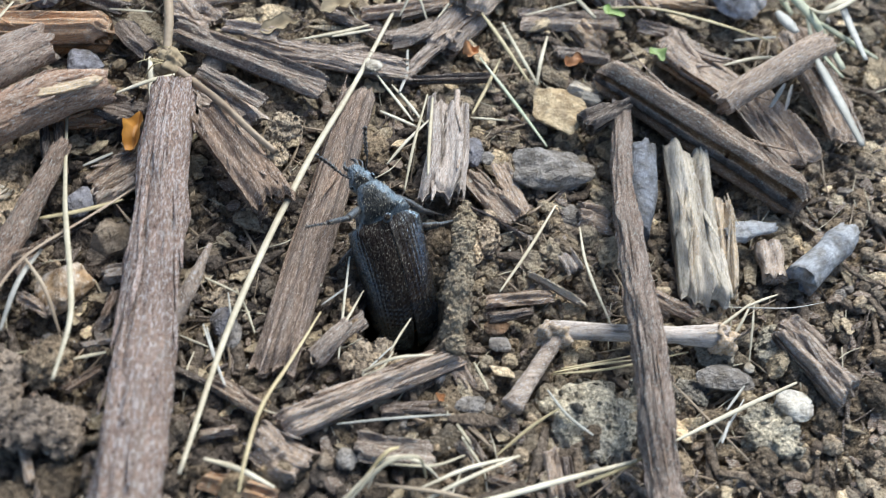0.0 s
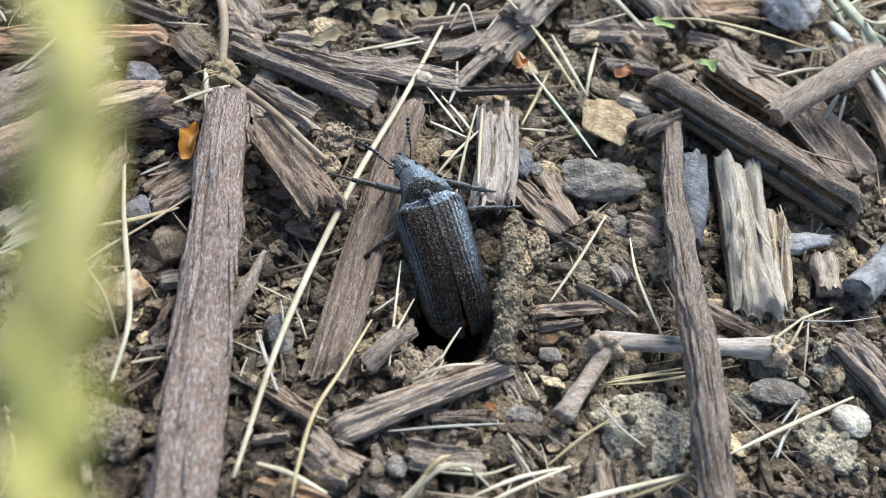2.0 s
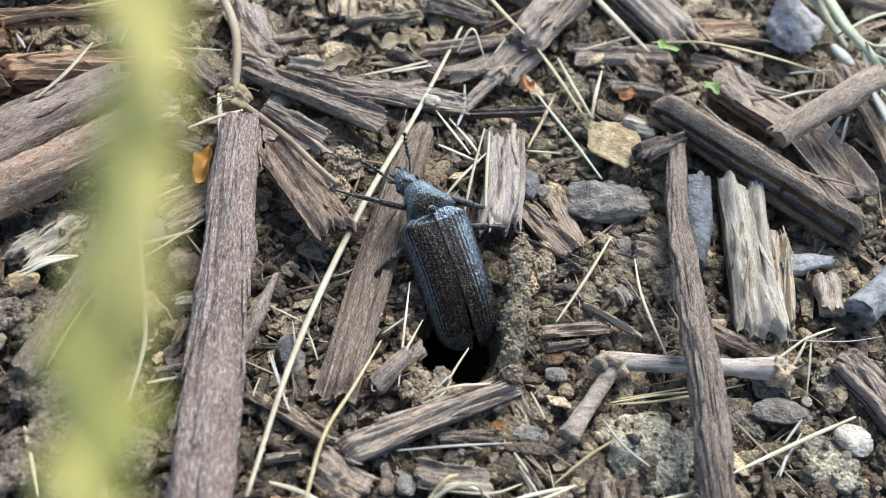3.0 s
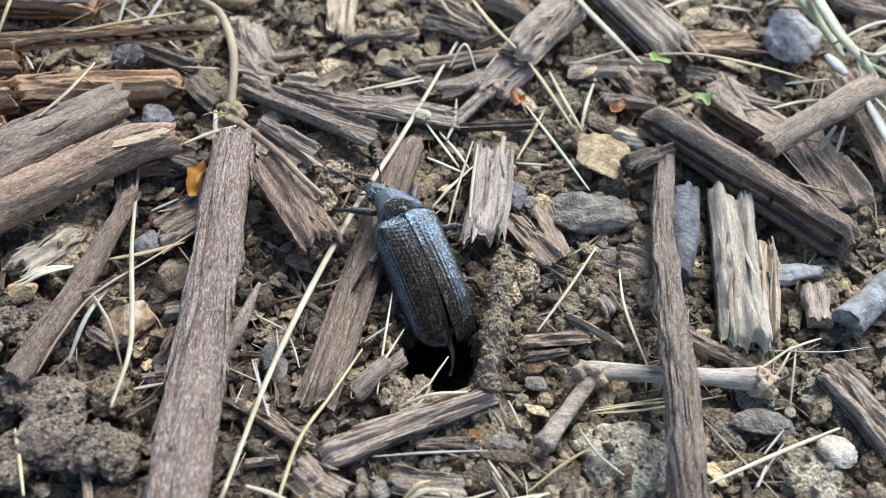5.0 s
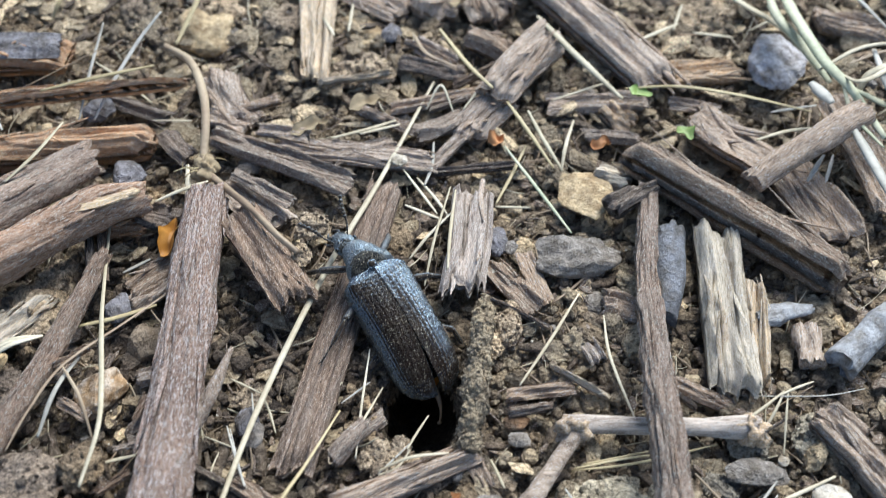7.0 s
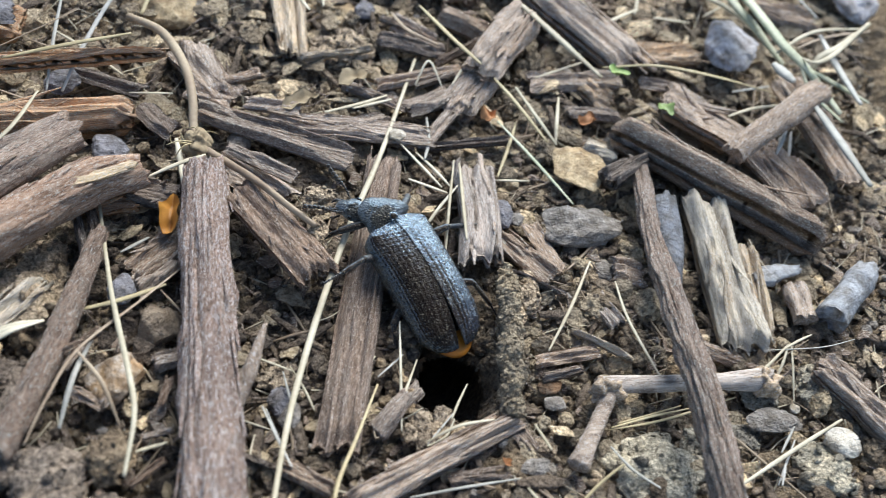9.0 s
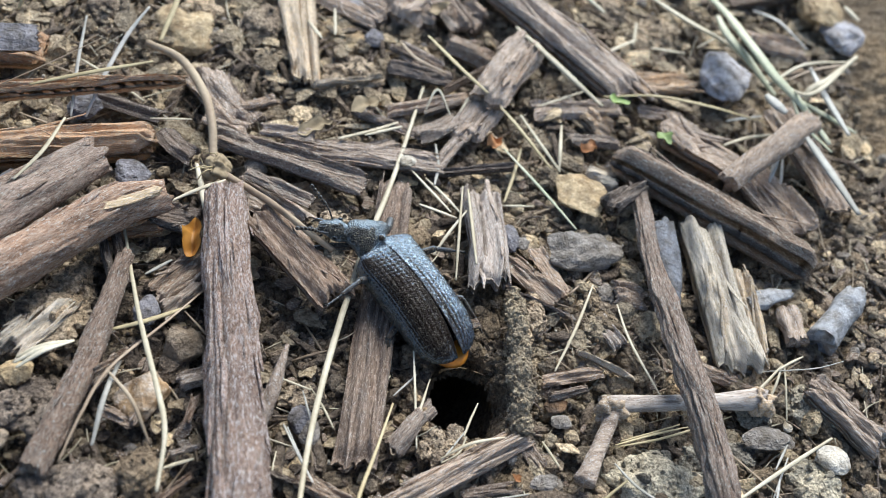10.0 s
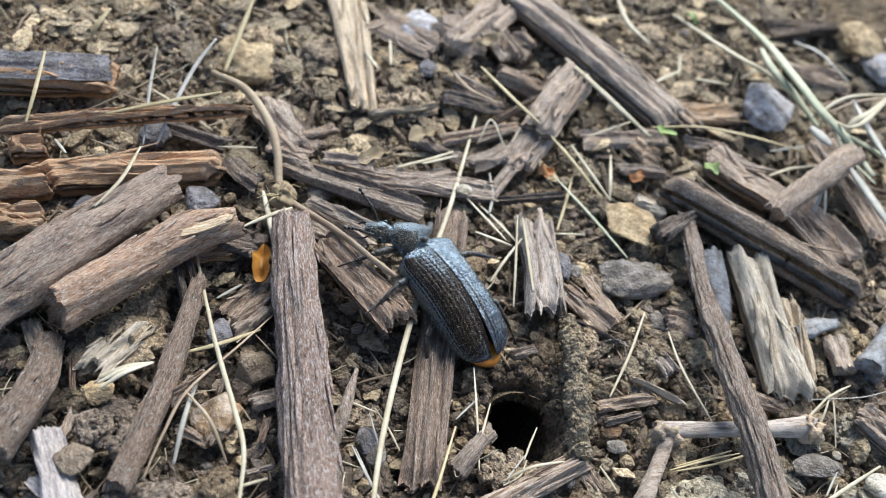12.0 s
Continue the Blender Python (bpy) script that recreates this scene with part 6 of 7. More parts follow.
def loft(name, stations, mat, k=48, rough=0.0, label="", parent=None, square=1.0):
    """A closed body through cross-sections: x, z of the middle, half width, half height."""
    st = np.array(stations)
    s = np.linspace(0, 1, 64)
    smooth = spline(st, 64)
    cols = [smooth[:, i] if i < 2 else np.maximum(smooth[:, i], 0.00003) for i in range(4)]
    ang = np.linspace(0, 2 * np.pi, k, endpoint=False)[None]
    x, zc, hw, hh = (c[:, None] for c in cols)
    r = 1 + rough * fbm(x * 1400, np.cos(ang) * 3 + 0 * x, np.sin(ang) * 3 + 0 * x, 3) + 0.5 * rough * (0.5 - cells(x * 4200, np.cos(ang) * 9 + 0 * x, np.sin(ang) * 9 + 0 * x))
    cw, sw = (np.sign(q) * np.abs(q) ** square for q in (np.cos(ang), np.sin(ang)))
    v = np.stack([x + 0 * ang, hw * cw * r, zc + hh * sw * r], -1).reshape(-1, 3)
    n = len(s)
    ends = np.array([(st[0, 0], 0, st[0, 1]), (st[-1, 0], 0, st[-1, 1])])
    f = grid_faces(n, k, True) + [(n * k, (j + 1) % k, j) for j in range(k)] + [(n * k + 1, (n - 1) * k + j, (n - 1) * k + (j + 1) % k) for j in range(k)]
    return part(name, mesh_of(name, np.vstack([v, ends]), f, mat), parent or beetle, None, label)


# the bell-shaped collar plate is widest behind, the head short and blunt
collar = loft("collar", [(-0.0004, -0.0027, 0.0031, 0.0007), (-0.0001, -0.0024, 0.0034, 0.0012), (0.0006, -0.0022, 0.0033, 0.0017), (0.0015, -0.0020, 0.0029, 0.0019), (0.0025, -0.0019, 0.0024, 0.0018),
                (0.0035, -0.0020, 0.0020, 0.0015), (0.0043, -0.0021, 0.0016, 0.0012), (0.0048, -0.0022, 0.0013, 0.0009), (0.0050, -0.0023, 0.0008, 0.0005)], COLLAR, rough=0.09, label="dusty grey-black bell-shaped collar plate")
head = loft("head", [(0.0040, -0.0024, 0.0011, 0.0008), (0.0048, -0.0023, 0.0013, 0.0010), (0.0056, -0.0022, 0.0016, 0.0011), (0.0064, -0.0022, 0.0014, 0.0010), (0.0071, -0.0023, 0.0011, 0.0008),
                     (0.0078, -0.0025, 0.0009, 0.0006), (0.0083, -0.0026, 0.0006, 0.0004)], COLLAR, rough=0.16, label="short dusty head with a blunt snout")
loft("abdomen", [(-0.0000, -0.0042, 0.0030, 0.0012), (-0.0040, -0.0046, 0.0036, 0.0016), (-0.0110, -0.0046, 0.0038, 0.0017), (-0.0150, -0.0042, 0.0034, 0.0013),
                 (-0.0164, -0.0040, 0.0029, 0.0010)], LIMB, label="dark abdomen under the wing cases")
abdomen_tip = loft("abdomen_tip", [(-0.0150, -0.0042, 0.0033, 0.0011), (-0.0168, -0.0041, 0.0029, 0.0010), (-0.0181, -0.0041, 0.0022, 0.0008), (-0.0190, -0.0041, 0.0013, 0.0006), (-0.0194, -0.0041, 0.0005, 0.0003)], BELLY, label="orange tip of the abdomen")
v, f = tube([(-0.0170, 0, -0.0042), (-0.0192, 0.0001, -0.0050), (-0.0206, 0.0004, -0.0062), (-0.0214, 0.0008, -0.0074)], [0.0005, 0.00034, 0.00018, 0.00014], 10, 24)
bv, bf = lump(0.00030, 0.00030, 0.00036, 2.0, 2, 0.1)
egg_tube = part("egg_tube", mesh_of("egg_tube", np.vstack([v, bv + np.array((-0.0215, 0.0009, -0.0077))]), f + [tuple(c + len(v) for c in t) for t in bf], MAT["tan"]), beetle, None, "thin brown egg tube with a pale bead")
v, f = lump(0.0006, 0.0006, 0.0004, 3.0, 3, 0.06)
part("scutellum", mesh_of("scutellum", v, f, SHELL), beetle, pose(0.0000, 0, -0.0002))
for side in (1, -1):
    v, f = lump(0.00042, 0.0003, 0.00042, 5.0, 2, 0.05)
    part("eye", mesh_of("eye", v, f, EYE_BLACK), head, pose(0.0058, side * 0.0015, -0.0020))
    # a jaw, a palp and a feeler on each side
    v, f = tube([(0.0079, side * 0.0006, -0.0025), (0.0087, side * 0.0008, -0.0027), (0.0093, side * 0.0003, -0.0029)], [0.0003, 0.00022, 0.00008], 8, 10)
    part("jaw", mesh_of("jaw", v, f, LIMB), head)
    v, f = tube([(0.0074, side * 0.0010, -0.0030), (0.0082, side * 0.0015, -0.0034), (0.0088, side * 0.0014, -0.0037)], [0.00012, 0.00016, 0.0001], 7, 8)
    part("palp", mesh_of("palp", v, f, LIMB), head)
    feeler = [(0.0068, side * 0.0011, -0.0018), (0.0078, side * 0.0019, -0.0009), (0.0092, side * 0.0025, 0.0000), (0.0110, side * 0.0035, 0.0007)]
    c = spline(feeler, 12)
    vs, fs, base = [], [], 0
    for i in range(11):
        # eleven beads, the outer ones toothed
        wide = 0.00016 if i < 5 else 0.00029
        bv, bf = tube([c[i], c[i + 1] * 0.55 + c[i] * 0.45, c[i + 1]], [wide * 0.5, wide, wide * 0.6], 8, 6)
        vs.append(bv)
        fs += [tuple(q + base for q in face) for face in bf]
        base += len(bv)
        if i >= 5:
            mid = c[i + 1] * 0.6 + c[i] * 0.4
            bv, bf = tube([mid, mid + np.array((0.00012, -side * 0.00016, 0.0)), mid + np.array((0.00022, -side * 0.00034, 0.0))], [0.00014, 0.0001, 0.00003], 6, 5)
            vs.append(bv)
            fs += [tuple(q + base for q in face) for face in bf]
            base += len(bv)
    part("feeler", mesh_of("feeler", np.vstack(vs), fs, LIMB), head, None, "thin dark beaded feeler")


def leg(side, hip, knee, ankle, toe):
    """Thigh, shin and a foot of five joints with two claws, hung from the hip; rows are given from the hip."""
    pts = [np.array(p) * np.array((1, side, 1)) for p in ((0, 0, 0), knee, ankle, toe)]
    v, f = tube([pts[0], (pts[0] + pts[1]) / 2, pts[1]], [0.00042, 0.00054, 0.00044], 12, 16, rough=0.06)
    thigh = part("leg", mesh_of("thigh", v, f, LIMB), beetle, pose(hip[0], side * hip[1], hip[2]), "dark thin jointed leg")
    v, f = tube([pts[1], (pts[1] + pts[2]) / 2, pts[2]], [0.00030, 0.00034, 0.00030], 10, 14, rough=0.1)
    part("shin", mesh_of("shin", v, f, LIMB), thigh)
    vs, fs, base = [], [], 0
    for i in range(5):
        p, q = (pts[2] + (pts[3] - pts[2]) * u for u in (i / 5, (i + 1) / 5))
        bv, bf = tube([p, (p + q) / 2, q], [0.0001, 0.00014, 0.00018], 7, 6)
        vs.append(bv)
        fs += [tuple(c + base for c in face) for face in bf]
        base += len(bv)
    part("foot", mesh_of("foot", np.vstack(vs), fs, LIMB), thigh)
    along = (pts[3] - pts[2]) / np.linalg.norm(pts[3] - pts[2])
    for turn in (1, -1):
        bv, bf = tube([pts[3], pts[3] + along * 0.0003 + np.array((turn * 0.0002, 0, 0)), pts[3] + along * 0.00045 + np.array((turn * 0.0002, 0, -0.0002))], [0.00009, 0.00007, 0.00002], 6, 6)
        part("claw", mesh_of("claw", bv, bf, LIMB), thigh)
    return thigh


LEGS = {}
for side, way in ((1, "near"), (-1, "far")):
    LEGS["fore", way] = leg(side, (0.0014, 0.0024, -0.0028), (0.0000, 0.0040, 0.0009), (0.0003, 0.0069, 0.0001), (0.0007, 0.0096, -0.0007))
    LEGS["mid", way] = leg(side, (-0.0032, 0.0036, -0.0034), (0.0000, 0.0032, 0.0008), (-0.0003, 0.0064, -0.0004), (-0.0004, 0.0088, -0.0014))
    LEGS["hind", way] = leg(side, (-0.0100, 0.0034, -0.0040), (-0.0016, 0.0028, 0.0004), (-0.0050, 0.0042, -0.0016), (-0.0072, 0.0046, -0.0026))

# ---- a seeding grass head close before the lens ----
m, nt, b = nodes_of("soft_grass", 0.6)
v, rnd = coords(nt)
streak = noise_of(nt, v, 700, 4, 0.6)
husk = mix(nt, (0.48, 0.42, 0.09), (0.72, 0.65, 0.27), streak)
nt.links.new(mix(nt, husk, ramp(nt, rnd, [(0.0, (0.75, 0.8, 0.65)), (1.0, (1.15, 1.1, 1.1))]), 1.0, "MULTIPLY"), b.inputs["Base Color"])
grass = tagged(new("grass_head"), "yellow-green seeding grass head swaying past", "grass")
v, f = tube([(-0.17, 0, 0), (-0.05, 0.0003, 0), (0.0, 0, 0), (0.03, -0.0003, 0)], [0.0005, 0.00045, 0.00035, 0.0002], 10, 60)
part("stem", mesh_of("stem", v, f, m), grass)
v, f = lump(0.0021, 0.00052, 0.0004, 9.0, 3, 0.12)
husk_mesh = mesh_of("spikelet", v * (1 - 0.35 * np.clip(v[:, :1] / 0.0021, -1, 1)), f, m)
pick = np.random.default_rng(21)
for i in range(46):
    side = 1 if i % 2 else -1
    part("spikelet", husk_mesh, grass, pose(-0.034 + i * 0.00125, side * pick.uniform(0.0002, 0.0006), pick.normal(0, 0.0002), pick.uniform(-40, 40), pick.normal(0, 8), side * pick.uniform(8, 26)))

# ---- loose stuff ----
rng = np.random.default_rng(5)


def scatter(count, detail, small, large, sink, mat, name, label, stretch=(1, 1, 0.7), ring=None, rough=0.55, facet=0.5, band=(0.028, 0.195), coat=False, across=(-0.092, 0.082)):
    ICO.pop(detail, None)
    lump(1, 1, 1, 0.5, detail)
    kinds = [lump(1, 1, 1, 0.37 * i + 2, detail, rough, facet)[0] for i in range(14)]
    tri = np.array(ICO[detail][1])
    if coat:
        made = [crumb_coat(k, ICO[detail][1], k / np.linalg.norm(k, axis=1)[:, None], 22, 0.09, 0.26, i + 1.5) for i, k in enumerate(kinds)]
        kinds, tri = [k for k, _ in made], np.array(made[0][1])
    nv = len(kinds[0])
    x, y = rng.uniform(*across, count), rng.uniform(*band, count)
    if ring:
        ang, dist = rng.uniform(0, 2 * np.pi, count), rng.uniform(*ring, count)
        x, y = HOLE[0] + np.cos(ang) * dist * HOLE_X, HOLE[1] + np.sin(ang) * dist * HOLE_Y
    size = small * (large / small) ** (rng.uniform(0, 1, count) ** 1.6)
    clear = np.hypot((x - HOLE[0]) / HOLE_X, (y - HOLE[1]) / HOLE_Y) > 1.0 + size / 0.005
    x, y, size = x[clear], y[clear], size[clear]
    z = ground_height(x, y) + size * sink
    turn = rng.uniform(0, 2 * np.pi, len(x))
    vs = np.empty((len(x), nv, 3), np.float32)
    for i in range(len(x)):
        q = kinds[i % 14] * size[i] * np.array(stretch) * rng.uniform(0.7, 1.3, 3)
        c, s = math.cos(turn[i]), math.sin(turn[i])
        vs[i, :, 0], vs[i, :, 1], vs[i, :, 2] = x[i] + c * q[:, 0] - s * q[:, 1], y[i] + s * q[:, 0] + c * q[:, 1], z[i] + q[:, 2]
    faces = (tri[None] + (np.arange(len(x)) * nv)[:, None, None]).reshape(-1, 3)
    part(name, big_mesh(name, vs.reshape(-1, 3), faces, mat, False), None, None, label, category="soil", kind="stuff")


scatter(16000, 1, 0.00016, 0.0006, 0.3, MAT["clod"], "soil_grains", "fine dry soil grains", band=(0.028, 0.10))
scatter(15000, 1, 0.0002, 0.0007, 0.35, MAT["sandy"], "sandy_grains", "fine sandy ochre soil grains", band=(0.09, 0.195))
scatter(2600, 2, 0.0005, 0.0014, 0.3, MAT["clod"], "soil_crumbs", "loose dry soil crumbs of many sizes", band=(0.028, 0.10))
scatter(2200, 2, 0.0005, 0.0013, 0.3, MAT["sandy"], "sandy_crumbs", "loose sandy ochre soil crumbs", band=(0.09, 0.195))
scatter(330, 3, 0.0009, 0.0028, 0.3, MAT["soil"], "soil_lumps", "larger lumps of crumbly soil", rough=0.66, facet=0.45, coat=True, band=(0.028, 0.10))
scatter(300, 3, 0.0009, 0.0026, 0.05, MAT["sandy"], "sandy_lumps", "larger lumps of sandy ochre soil", rough=0.66, facet=0.45, coat=True, band=(0.09, 0.195))
scatter(260, 2, 0.0004, 0.0012, 0.3, MAT["soil"], "burrow_spoil", "fresh crumbs thrown up round the burrow", ring=(1.05, 1.9))
scatter(2600, 1, 0.00018, 0.0007, 0.45, MAT["sandy"], "sandy_grains", "pale sandy grains beside the burrow", band=(0.045, 0.10), across=(0.003, 0.05))
scatter(420, 2, 0.0006, 0.0017, 0.4, MAT["sandy"], "sandy_crumbs", "pale sandy crumbs beside the burrow", rough=0.7, band=(0.045, 0.10), across=(0.003, 0.05))
scatter(75, 3, 0.0011, 0.0026, 0.3, MAT["sandy"], "sandy_lumps", "pale sandy lumps beside the burrow", rough=0.66, facet=0.45, coat=True, band=(0.045, 0.10), across=(0.004, 0.055))
scatter(3200, 1, 0.00018, 0.0007, 0.45, MAT["humus"], "humus_grains", "dark damp humus grains", band=(0.030, 0.085), across=(-0.07, -0.007))
scatter(650, 2, 0.0005, 0.0016, 0.4, MAT["humus"], "humus_crumbs", "dark crumbs of damp humus", rough=0.7, band=(0.030, 0.085), across=(-0.07, -0.007))
scatter(3600, 1, 0.00007, 0.00026, 0.6, MAT["chalk"], "quartz_grains", "tiny bright grains of quartz sand", band=(0.028, 0.12))
scatter(220, 3, 0.0005, 0.0017, 0.25, MAT["stone"], "grit", "small grey grit stones")


def flakes(count, sizes, mat, name, label, band):
    """Thin irregular plates of dead leaf and bark, tipped at random."""
    vs, fs, base = [], [], 0
    ang = np.linspace(0, 2 * np.pi, 10, endpoint=False)
    for i in range(count):
        x, y = rng.uniform(-0.09, 0.08), rng.uniform(*band)
        if math.hypot((x - HOLE[0]) / HOLE_X, (y - HOLE[1]) / HOLE_Y) < 1.8:
            continue
        r = rng.uniform(*sizes)
        rad = r * rng.uniform(0.6, 1.15, 10)
        px, py = np.cos(ang) * rad, np.sin(ang) * rad * rng.uniform(0.35, 0.8)
        pz = 0.18 * r * vnoise(px / r * 1.3 + i, py / r * 1.3, 2.0)
        ring = np.stack([px, py, pz], -1)
        hub = np.array([(0, 0, 0.12 * r)])
        thick = np.array((0, 0, max(0.00018, r * 0.08)))
        q = np.vstack([ring, hub, ring - thick, hub - thick])
        m = np.array(Euler((rng.normal(0, 0.3), rng.normal(0, 0.3), rng.uniform(0, 6.3))).to_matrix())
        q = q @ m.T + np.array((x, y, float(ground_height(x, y)) + r * 0.22 + 0.0004))
        vs.append(q)
        for j in range(10):
            k = (j + 1) % 10
            fs += [(base + j, base + k, base + 10), (base + 11 + k, base + 11 + j, base + 21), (base + j, base + 11 + j, base + 11 + k), (base + j, base + 11 + k, base + k)]
        base += 22
    part(name, big_mesh(name, np.vstack(vs), fs, mat, False), None, None, label, category="litter", kind="stuff")


def litter(count, lengths, widths, mat, name, label, flat, lift, single=0.0):
    """Short fibres and slivers lying at random on the soil; single: from that length on each is a thing."""
    vs, fs, base, made = [], [], 0, 0
    for i in range(count):
        x, y = rng.uniform(-0.09, 0.08), rng.uniform(0.028, 0.195)
        L, W, a = rng.uniform(*lengths), rng.uniform(*widths), rng.uniform(0, np.pi)
        dx, dy = math.cos(a) * L / 2, math.sin(a) * L / 2
        if math.hypot((x - HOLE[0]) / HOLE_X, (y - HOLE[1]) / HOLE_Y) < 1.6:
            continue
        za, zb = (float(ground_height(x + k * dx, y + k * dy)) for k in (-1, 1))
        za, zb = max(za, -0.004), max(zb, -0.004)
        mid = (x + rng.normal(0, L * 0.06), y + rng.normal(0, L * 0.06), max((za + zb) / 2, float(ground_height(x, y))) + W * 0.3 + lift)
        tv, tf = tube([(x - dx, y - dy, za + W * 0.3 + lift), mid, (x + dx, y + dy, zb + W * 0.3 + lift * 2)], [W * 0.3, W * 0.5, W * 0.25], 6, 7, flat, 0.2, 4, i * 0.7)
        if single and L > single and y < 0.125 and made < 220:
            made += 1
            mid = np.array((x, y, float(tv[:, 2].mean())))
            part("wood_sliver", mesh_of("wood_sliver", tv - mid, tf, mat), None, pose(*mid), "thin dark wood sliver lying on the soil", category="wood sliver", group="loose wood slivers")
            continue
        vs.append(tv)
        fs += [tuple(q + base for q in face) for face in tf]
        base += len(tv)
    part(name, mesh_of(name, np.vstack(vs), fs, mat), None, None, label, category="litter", kind="stuff")


litter(1350, (0.002, 0.009), (0.0004, 0.0019), soil_material("sliver_wood", (0.045, 0.032, 0.024), (0.18, 0.137, 0.104), (0.38, 0.31, 0.25), 0.8), "wood_slivers", "small dark wood slivers and bark crumbs", 0.5, 0.0002, 0.0062)
flakes(1100, (0.0004, 0.0017), MAT["brown"], "wood_crumbs", "small torn crumbs of brown wood", (0.03, 0.10))
litter(1000, (0.0012, 0.006), (0.00015, 0.0005), MAT["dark"], "dark_fibres", "fine dark bark fibres on the soil", 0.8, 0.0005)
litter(480, (0.002, 0.010), (0.0002, 0.0005), MAT["tan"], "straw_bits", "fine broken straw bits", 0.6, 0.0006)
litter(560, (0.0015, 0.008), (0.00012, 0.0003), MAT["straw"], "straw_fibres", "fine pale straw fibres on the soil", 0.8, 0.0008)
litter(260, (0.003, 0.009), (0.00015, 0.0003), MAT["tan"], "rootlets", "fine brown rootlets", 1.0, 0.0006)

flakes(1400, (0.0008, 0.0034), MAT["flake"], "leaf_litter", "tan and brown flakes of dead leaf and bark", (0.085, 0.195))
flakes(480, (0.0006, 0.0024), MAT["flake"], "bark_flakes", "small brown bark flakes on the soil", (0.03, 0.09))

# ---- what moves ----
BEETLE_ROWS = [
    (0, -0.00735, 0.06635, 0.00867, 115.2, 46.1, -4.8),
    (0.5, -0.00888, 0.06821, 0.00869, 115.2, 38.4, -12.0),
    (1, -0.00870, 0.06755, 0.00871, 117.1, 40.3, -12.6),
    (1.5, -0.00919, 0.06567, 0.00874, 119.0, 41.3, -16.9),
    (2, -0.00888, 0.07111, 0.00883, 112.7, 26.7, -8.6),
    (2.5, -0.00929, 0.07226, 0.00882, 112.4, 24.0, -9.9),
    (3, -0.00922, 0.07228, 0.00876, 114.1, 25.7, -7.5),
    (5, -0.01081, 0.07432, 0.00836, 116.2, 15.7, 0.2),
    (5.5, -0.01117, 0.07452, 0.00826, 117.9, 15.1, 2.6),
    (6, -0.01138, 0.07452, 0.00829, 117.9, 15.3, 0.3),
    (6.5, -0.01145, 0.07460, 0.00844, 119.1, 16.0, -0.8),
    (7, -0.01154, 0.07433, 0.00850, 122.2, 16.2, 0.3),
    (8.8, -0.01166, 0.07605, 0.00880, 115.3, 11.6, -5.8),
    (9, -0.01179, 0.07711, 0.00878, 115.5, 11.1, -3.0),
    (9.5, -0.01389, 0.07823, 0.00882, 121.0, 10.8, -1.8),
    (10, -0.01526, 0.07758, 0.00885, 121.4, 7.7, -2.1),
    (10.5, -0.01649, 0.07733, 0.00888, 121.5, 7.4, -3.3),
    (11, -0.01815, 0.08087, 0.00907, 121.3, 8.3, -3.7),
    (11.5, -0.01797, 0.08196, 0.00907, 120.4, 8.2, -2.2),
    (12, -0.01757, 0.08176, 0.00919, 119.7, 8.9, 1.4),
]
FORE_ROWS = [
    (0, -27.1, 13.6),
    (0.5, -25.0, 26.5),
    (1, -17.0, 13.5),
    (1.5, -18.7, 17.6),
    (2, -26.5, 12.3),
    (2.5, -22.3, 9.7),
    (3, -19.3, 16.5),
    (5, -19.4, 15.1),
    (5.5, -21.2, 14.1),
    (6, -23.9, 9.8),
    (6.5, -21.1, 13.3),
    (7, -17.1, 10.4),
    (8.8, -11.6, 32.0),
    (9, -13.1, 37.4),
    (9.5, -6.4, 35.5),
    (10, 5.1, 41.0),
    (10.5, 7.9, 39.3),
    (11, -2.6, 34.4),
    (11.5, 1.9, 41.4),
    (12, 0.2, 40.8),
]
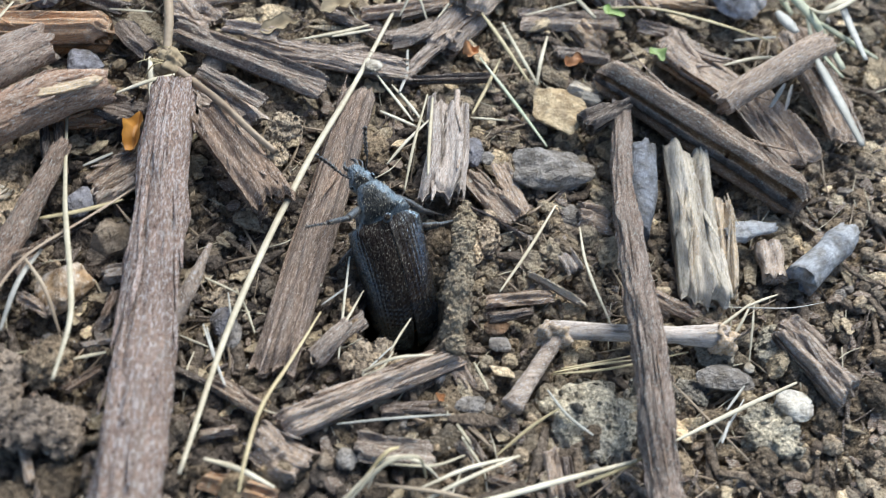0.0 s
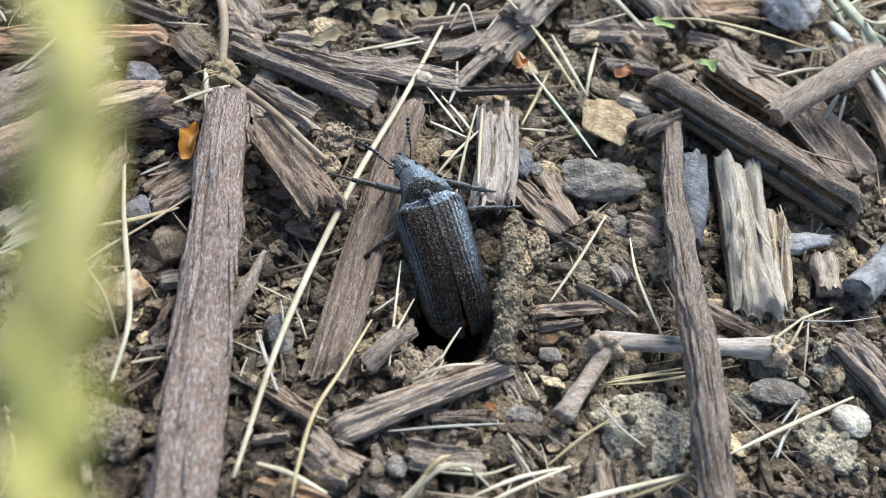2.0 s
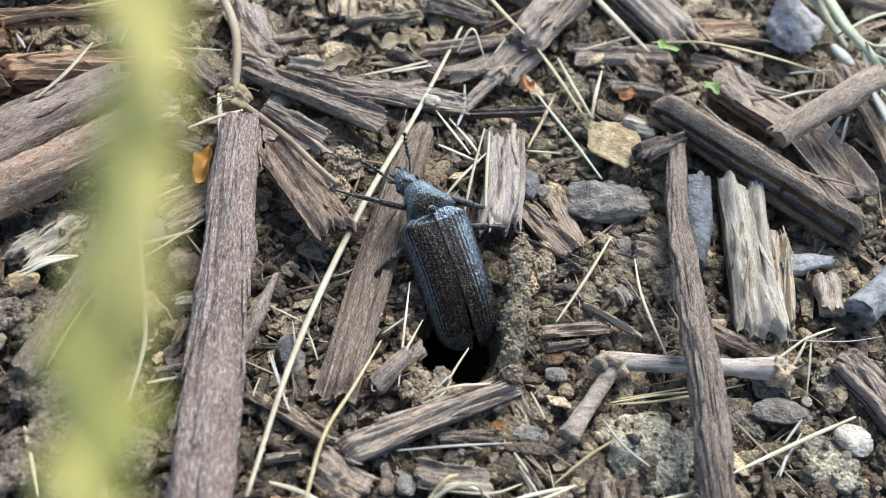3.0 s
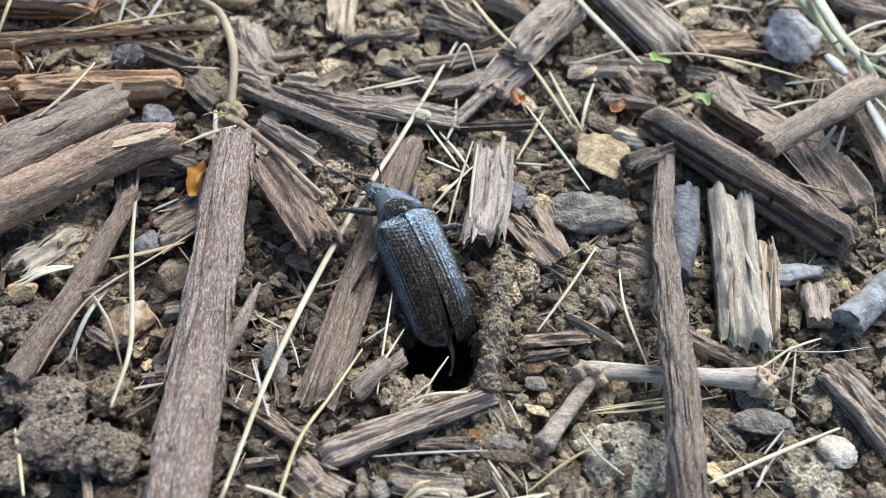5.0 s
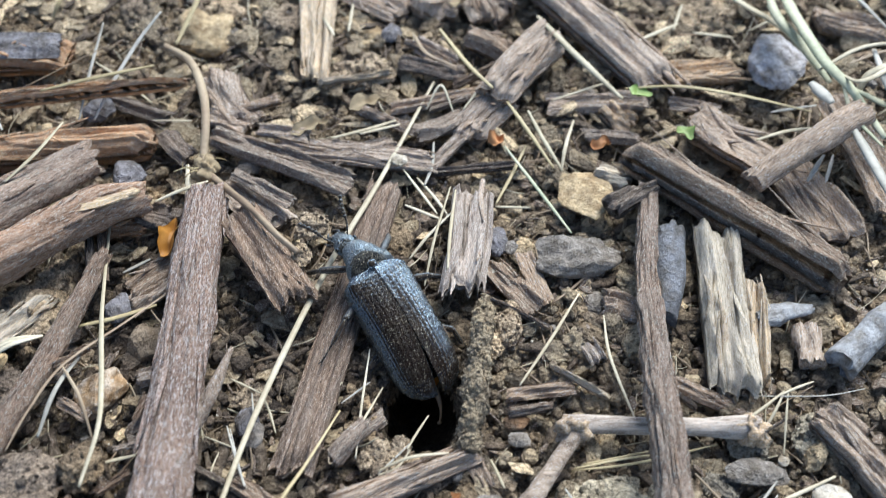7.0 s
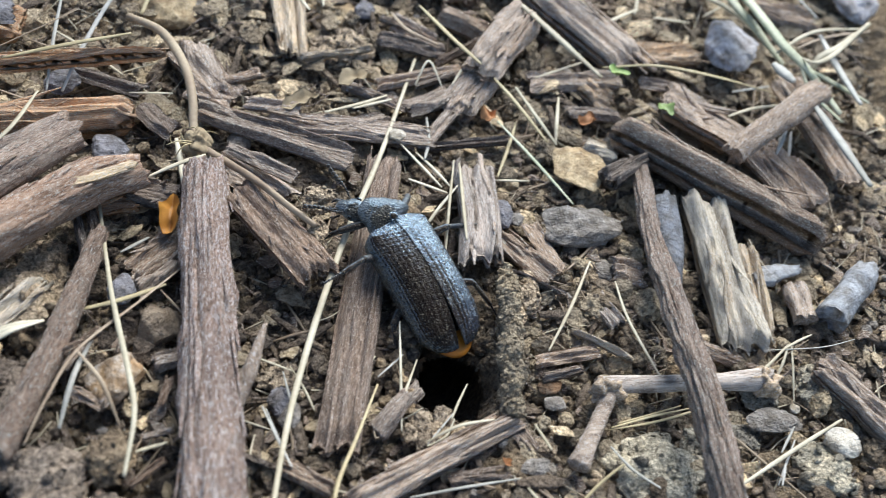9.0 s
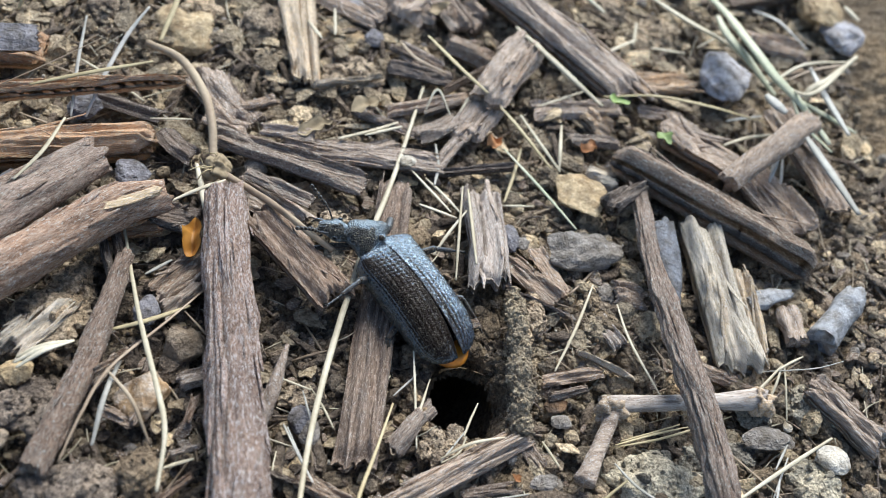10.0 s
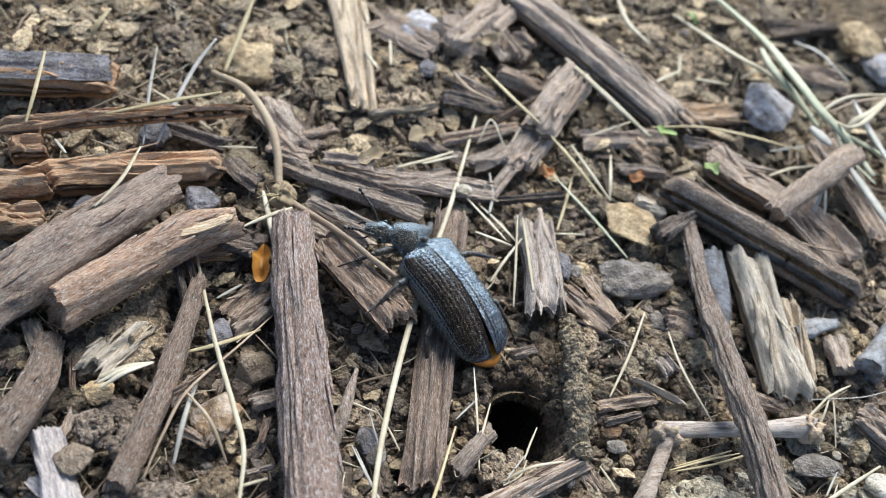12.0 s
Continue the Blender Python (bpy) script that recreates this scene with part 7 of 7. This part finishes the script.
LEG_ROWS = {
    ("fore", "near"): [(0, 4.6, 40.4), (0.5, -10.2, 28.5), (1, -3.2, 27.8), (1.5, 44.7, 42.1), (2, 24.4, 15.2), (2.5, 21.9, 15.2), (3, 28.2, 0.8), (5, 31.9, -25.9), (5.5, 34.5, -24.9), (6, 31.6, -24.8), (6.5, 30.2, -23.8), (7, 35.1, -42.3), (9, 16.7, -34.9), (9.5, 25.4, -14.9), (10, 34.2, -18.2), (10.5, 21.3, 1.8), (11, 13.2, -4.5), (11.5, 7.5, -4.5), (12, 8.6, -9.0)],
    ("mid", "near"): [(0.5, -35.6, -28.1), (1, -9.5, -5.7), (1.5, 0.0, -25.5), (2, -15.2, -1.4), (2.5, -19.5, -1.4), (3, -18.5, -1.4), (5, -30.6, 0.4), (5.5, -30.1, 0.4), (6, -30.2, 0.4), (6.5, -31.3, 0.4), (7, -28.8, 11.2), (9, -5.2, 26.9), (9.5, -5.0, 36.5), (10, -7.2, 32.1), (10.5, -10.5, 43.6), (11, -20.4, 1.5), (11.5, -1.8, 4.2), (12, -10.5, 13.2)],
    ("fore", "far"): [(0, -43.6, -23.0), (1, -56.3, 0.6), (1.5, -51.5, -25.0), (2, -26.6, -20.0), (2.5, -18.4, -10.5), (3, -30.0, -22.0), (5, 55.2, -46.6), (5.5, 42.6, -45.1), (6, 45.6, -46.8), (6.5, 43.4, -46.6), (7, 38.8, -45.4)],
    ("mid", "far"): [(0, -10, -10), (2.5, -6, -4), (3, -14, -6), (5, -4, -14), (7, -16, -10), (9, -2, -6), (10, -14, -8), (11, -4, -4), (12, -12, -8)],
    ("hind", "near"): [(0, -8, -10), (3, 0, -6), (5, -6, -8), (7, 4, -6), (9, -8, -10), (10, 4, -6), (11, -6, -8), (12, 2, -6)],
    ("hind", "far"): [(0, 0, -8), (3, -8, -10), (5, 2, -6), (7, -6, -8), (9, 4, -6), (10, -6, -10), (11, 2, -6), (12, -6, -8)],
}
BLADE_ROWS = [
    (1, (-0.14700, 0.01211, 0.07279), (-0.14771, 0.02394, 0.08013)),
    (1.3, (-0.02499, 0.01238, 0.07294), (-0.02536, 0.02418, 0.08037)),
    (1.5, (-0.02415, 0.01257, 0.07298), (-0.02453, 0.02435, 0.08044)),
    (1.7, (-0.02367, 0.01223, 0.07368), (-0.02382, 0.02399, 0.08120)),
    (1.9, (-0.02324, 0.01188, 0.07438), (-0.02310, 0.02362, 0.08196)),
    (2.1, (-0.02299, 0.01172, 0.07507), (-0.02274, 0.02345, 0.08268)),
    (2.3, (-0.02275, 0.01174, 0.07576), (-0.02226, 0.02347, 0.08340)),
    (2.5, (-0.02262, 0.01177, 0.07644), (-0.02196, 0.02349, 0.08410)),
    (2.7, (-0.02268, 0.01185, 0.07691), (-0.02184, 0.02354, 0.08464)),
    (2.9, (-0.02277, 0.01193, 0.07738), (-0.02172, 0.02359, 0.08517)),
    (3.2, (-0.02220, 0.01182, 0.07783), (-0.02125, 0.02346, 0.08564)),
    (3.6, (-0.02197, 0.01152, 0.07816), (-0.02201, 0.02313, 0.08593)),
    (4, (-0.14545, 0.01114, 0.07824), (-0.14619, 0.02272, 0.08599)),
]


def motions():
    walk(beetle, [(t, pose(x, y, z, 0, 0, yaw) @ pose(0, 0, 0, 0, -pitch, 0) @ pose(0, 0, 0, roll, 0, 0)) for t, x, y, z, yaw, pitch, roll in BEETLE_ROWS])
    walk(collar, [(t, pose(0, 0, 0, 0, -nod * 0.6, turn * 0.75)) for t, nod, turn in FORE_ROWS])
    walk(head, [(t, pose(0, 0, 0, 0, -nod, turn)) for t, nod, turn in FORE_ROWS])
    walk(egg_tube, [(t, pose(slide, 0, slide * 0.4)) for t, slide in ((0, 0.006), (3.4, 0.006), (4.6, 0.0), (6.8, 0.0), (8.4, 0.006), (12, 0.006))])
    walk(abdomen_tip, [(t, pose(slide, 0, 0)) for t, slide in ((0, 0.0022), (7.2, 0.0022), (8.8, 0.0), (12, 0.0))])
    for key, limb in LEGS.items():
        side, hip = (1 if key[1] == "near" else -1), limb.matrix_basis.copy()
        rows = [(t, hip @ pose(0, 0, 0, 0, 0, -side * swing) @ pose(0, 0, 0, side * lift, 0, 0)) for t, swing, lift in LEG_ROWS[key]]
        walk(limb, ([(0.0, rows[0][1])] if rows[0][0] else []) + rows + ([(12.0, rows[-1][1])] if rows[-1][0] < 12 else []))
    blade = [(t, axis_pose(p, q)[0]) for t, p, q in BLADE_ROWS]
    walk(grass, [(0.0, blade[0][1])] + blade + [(12.0, blade[-1][1])])


motions()
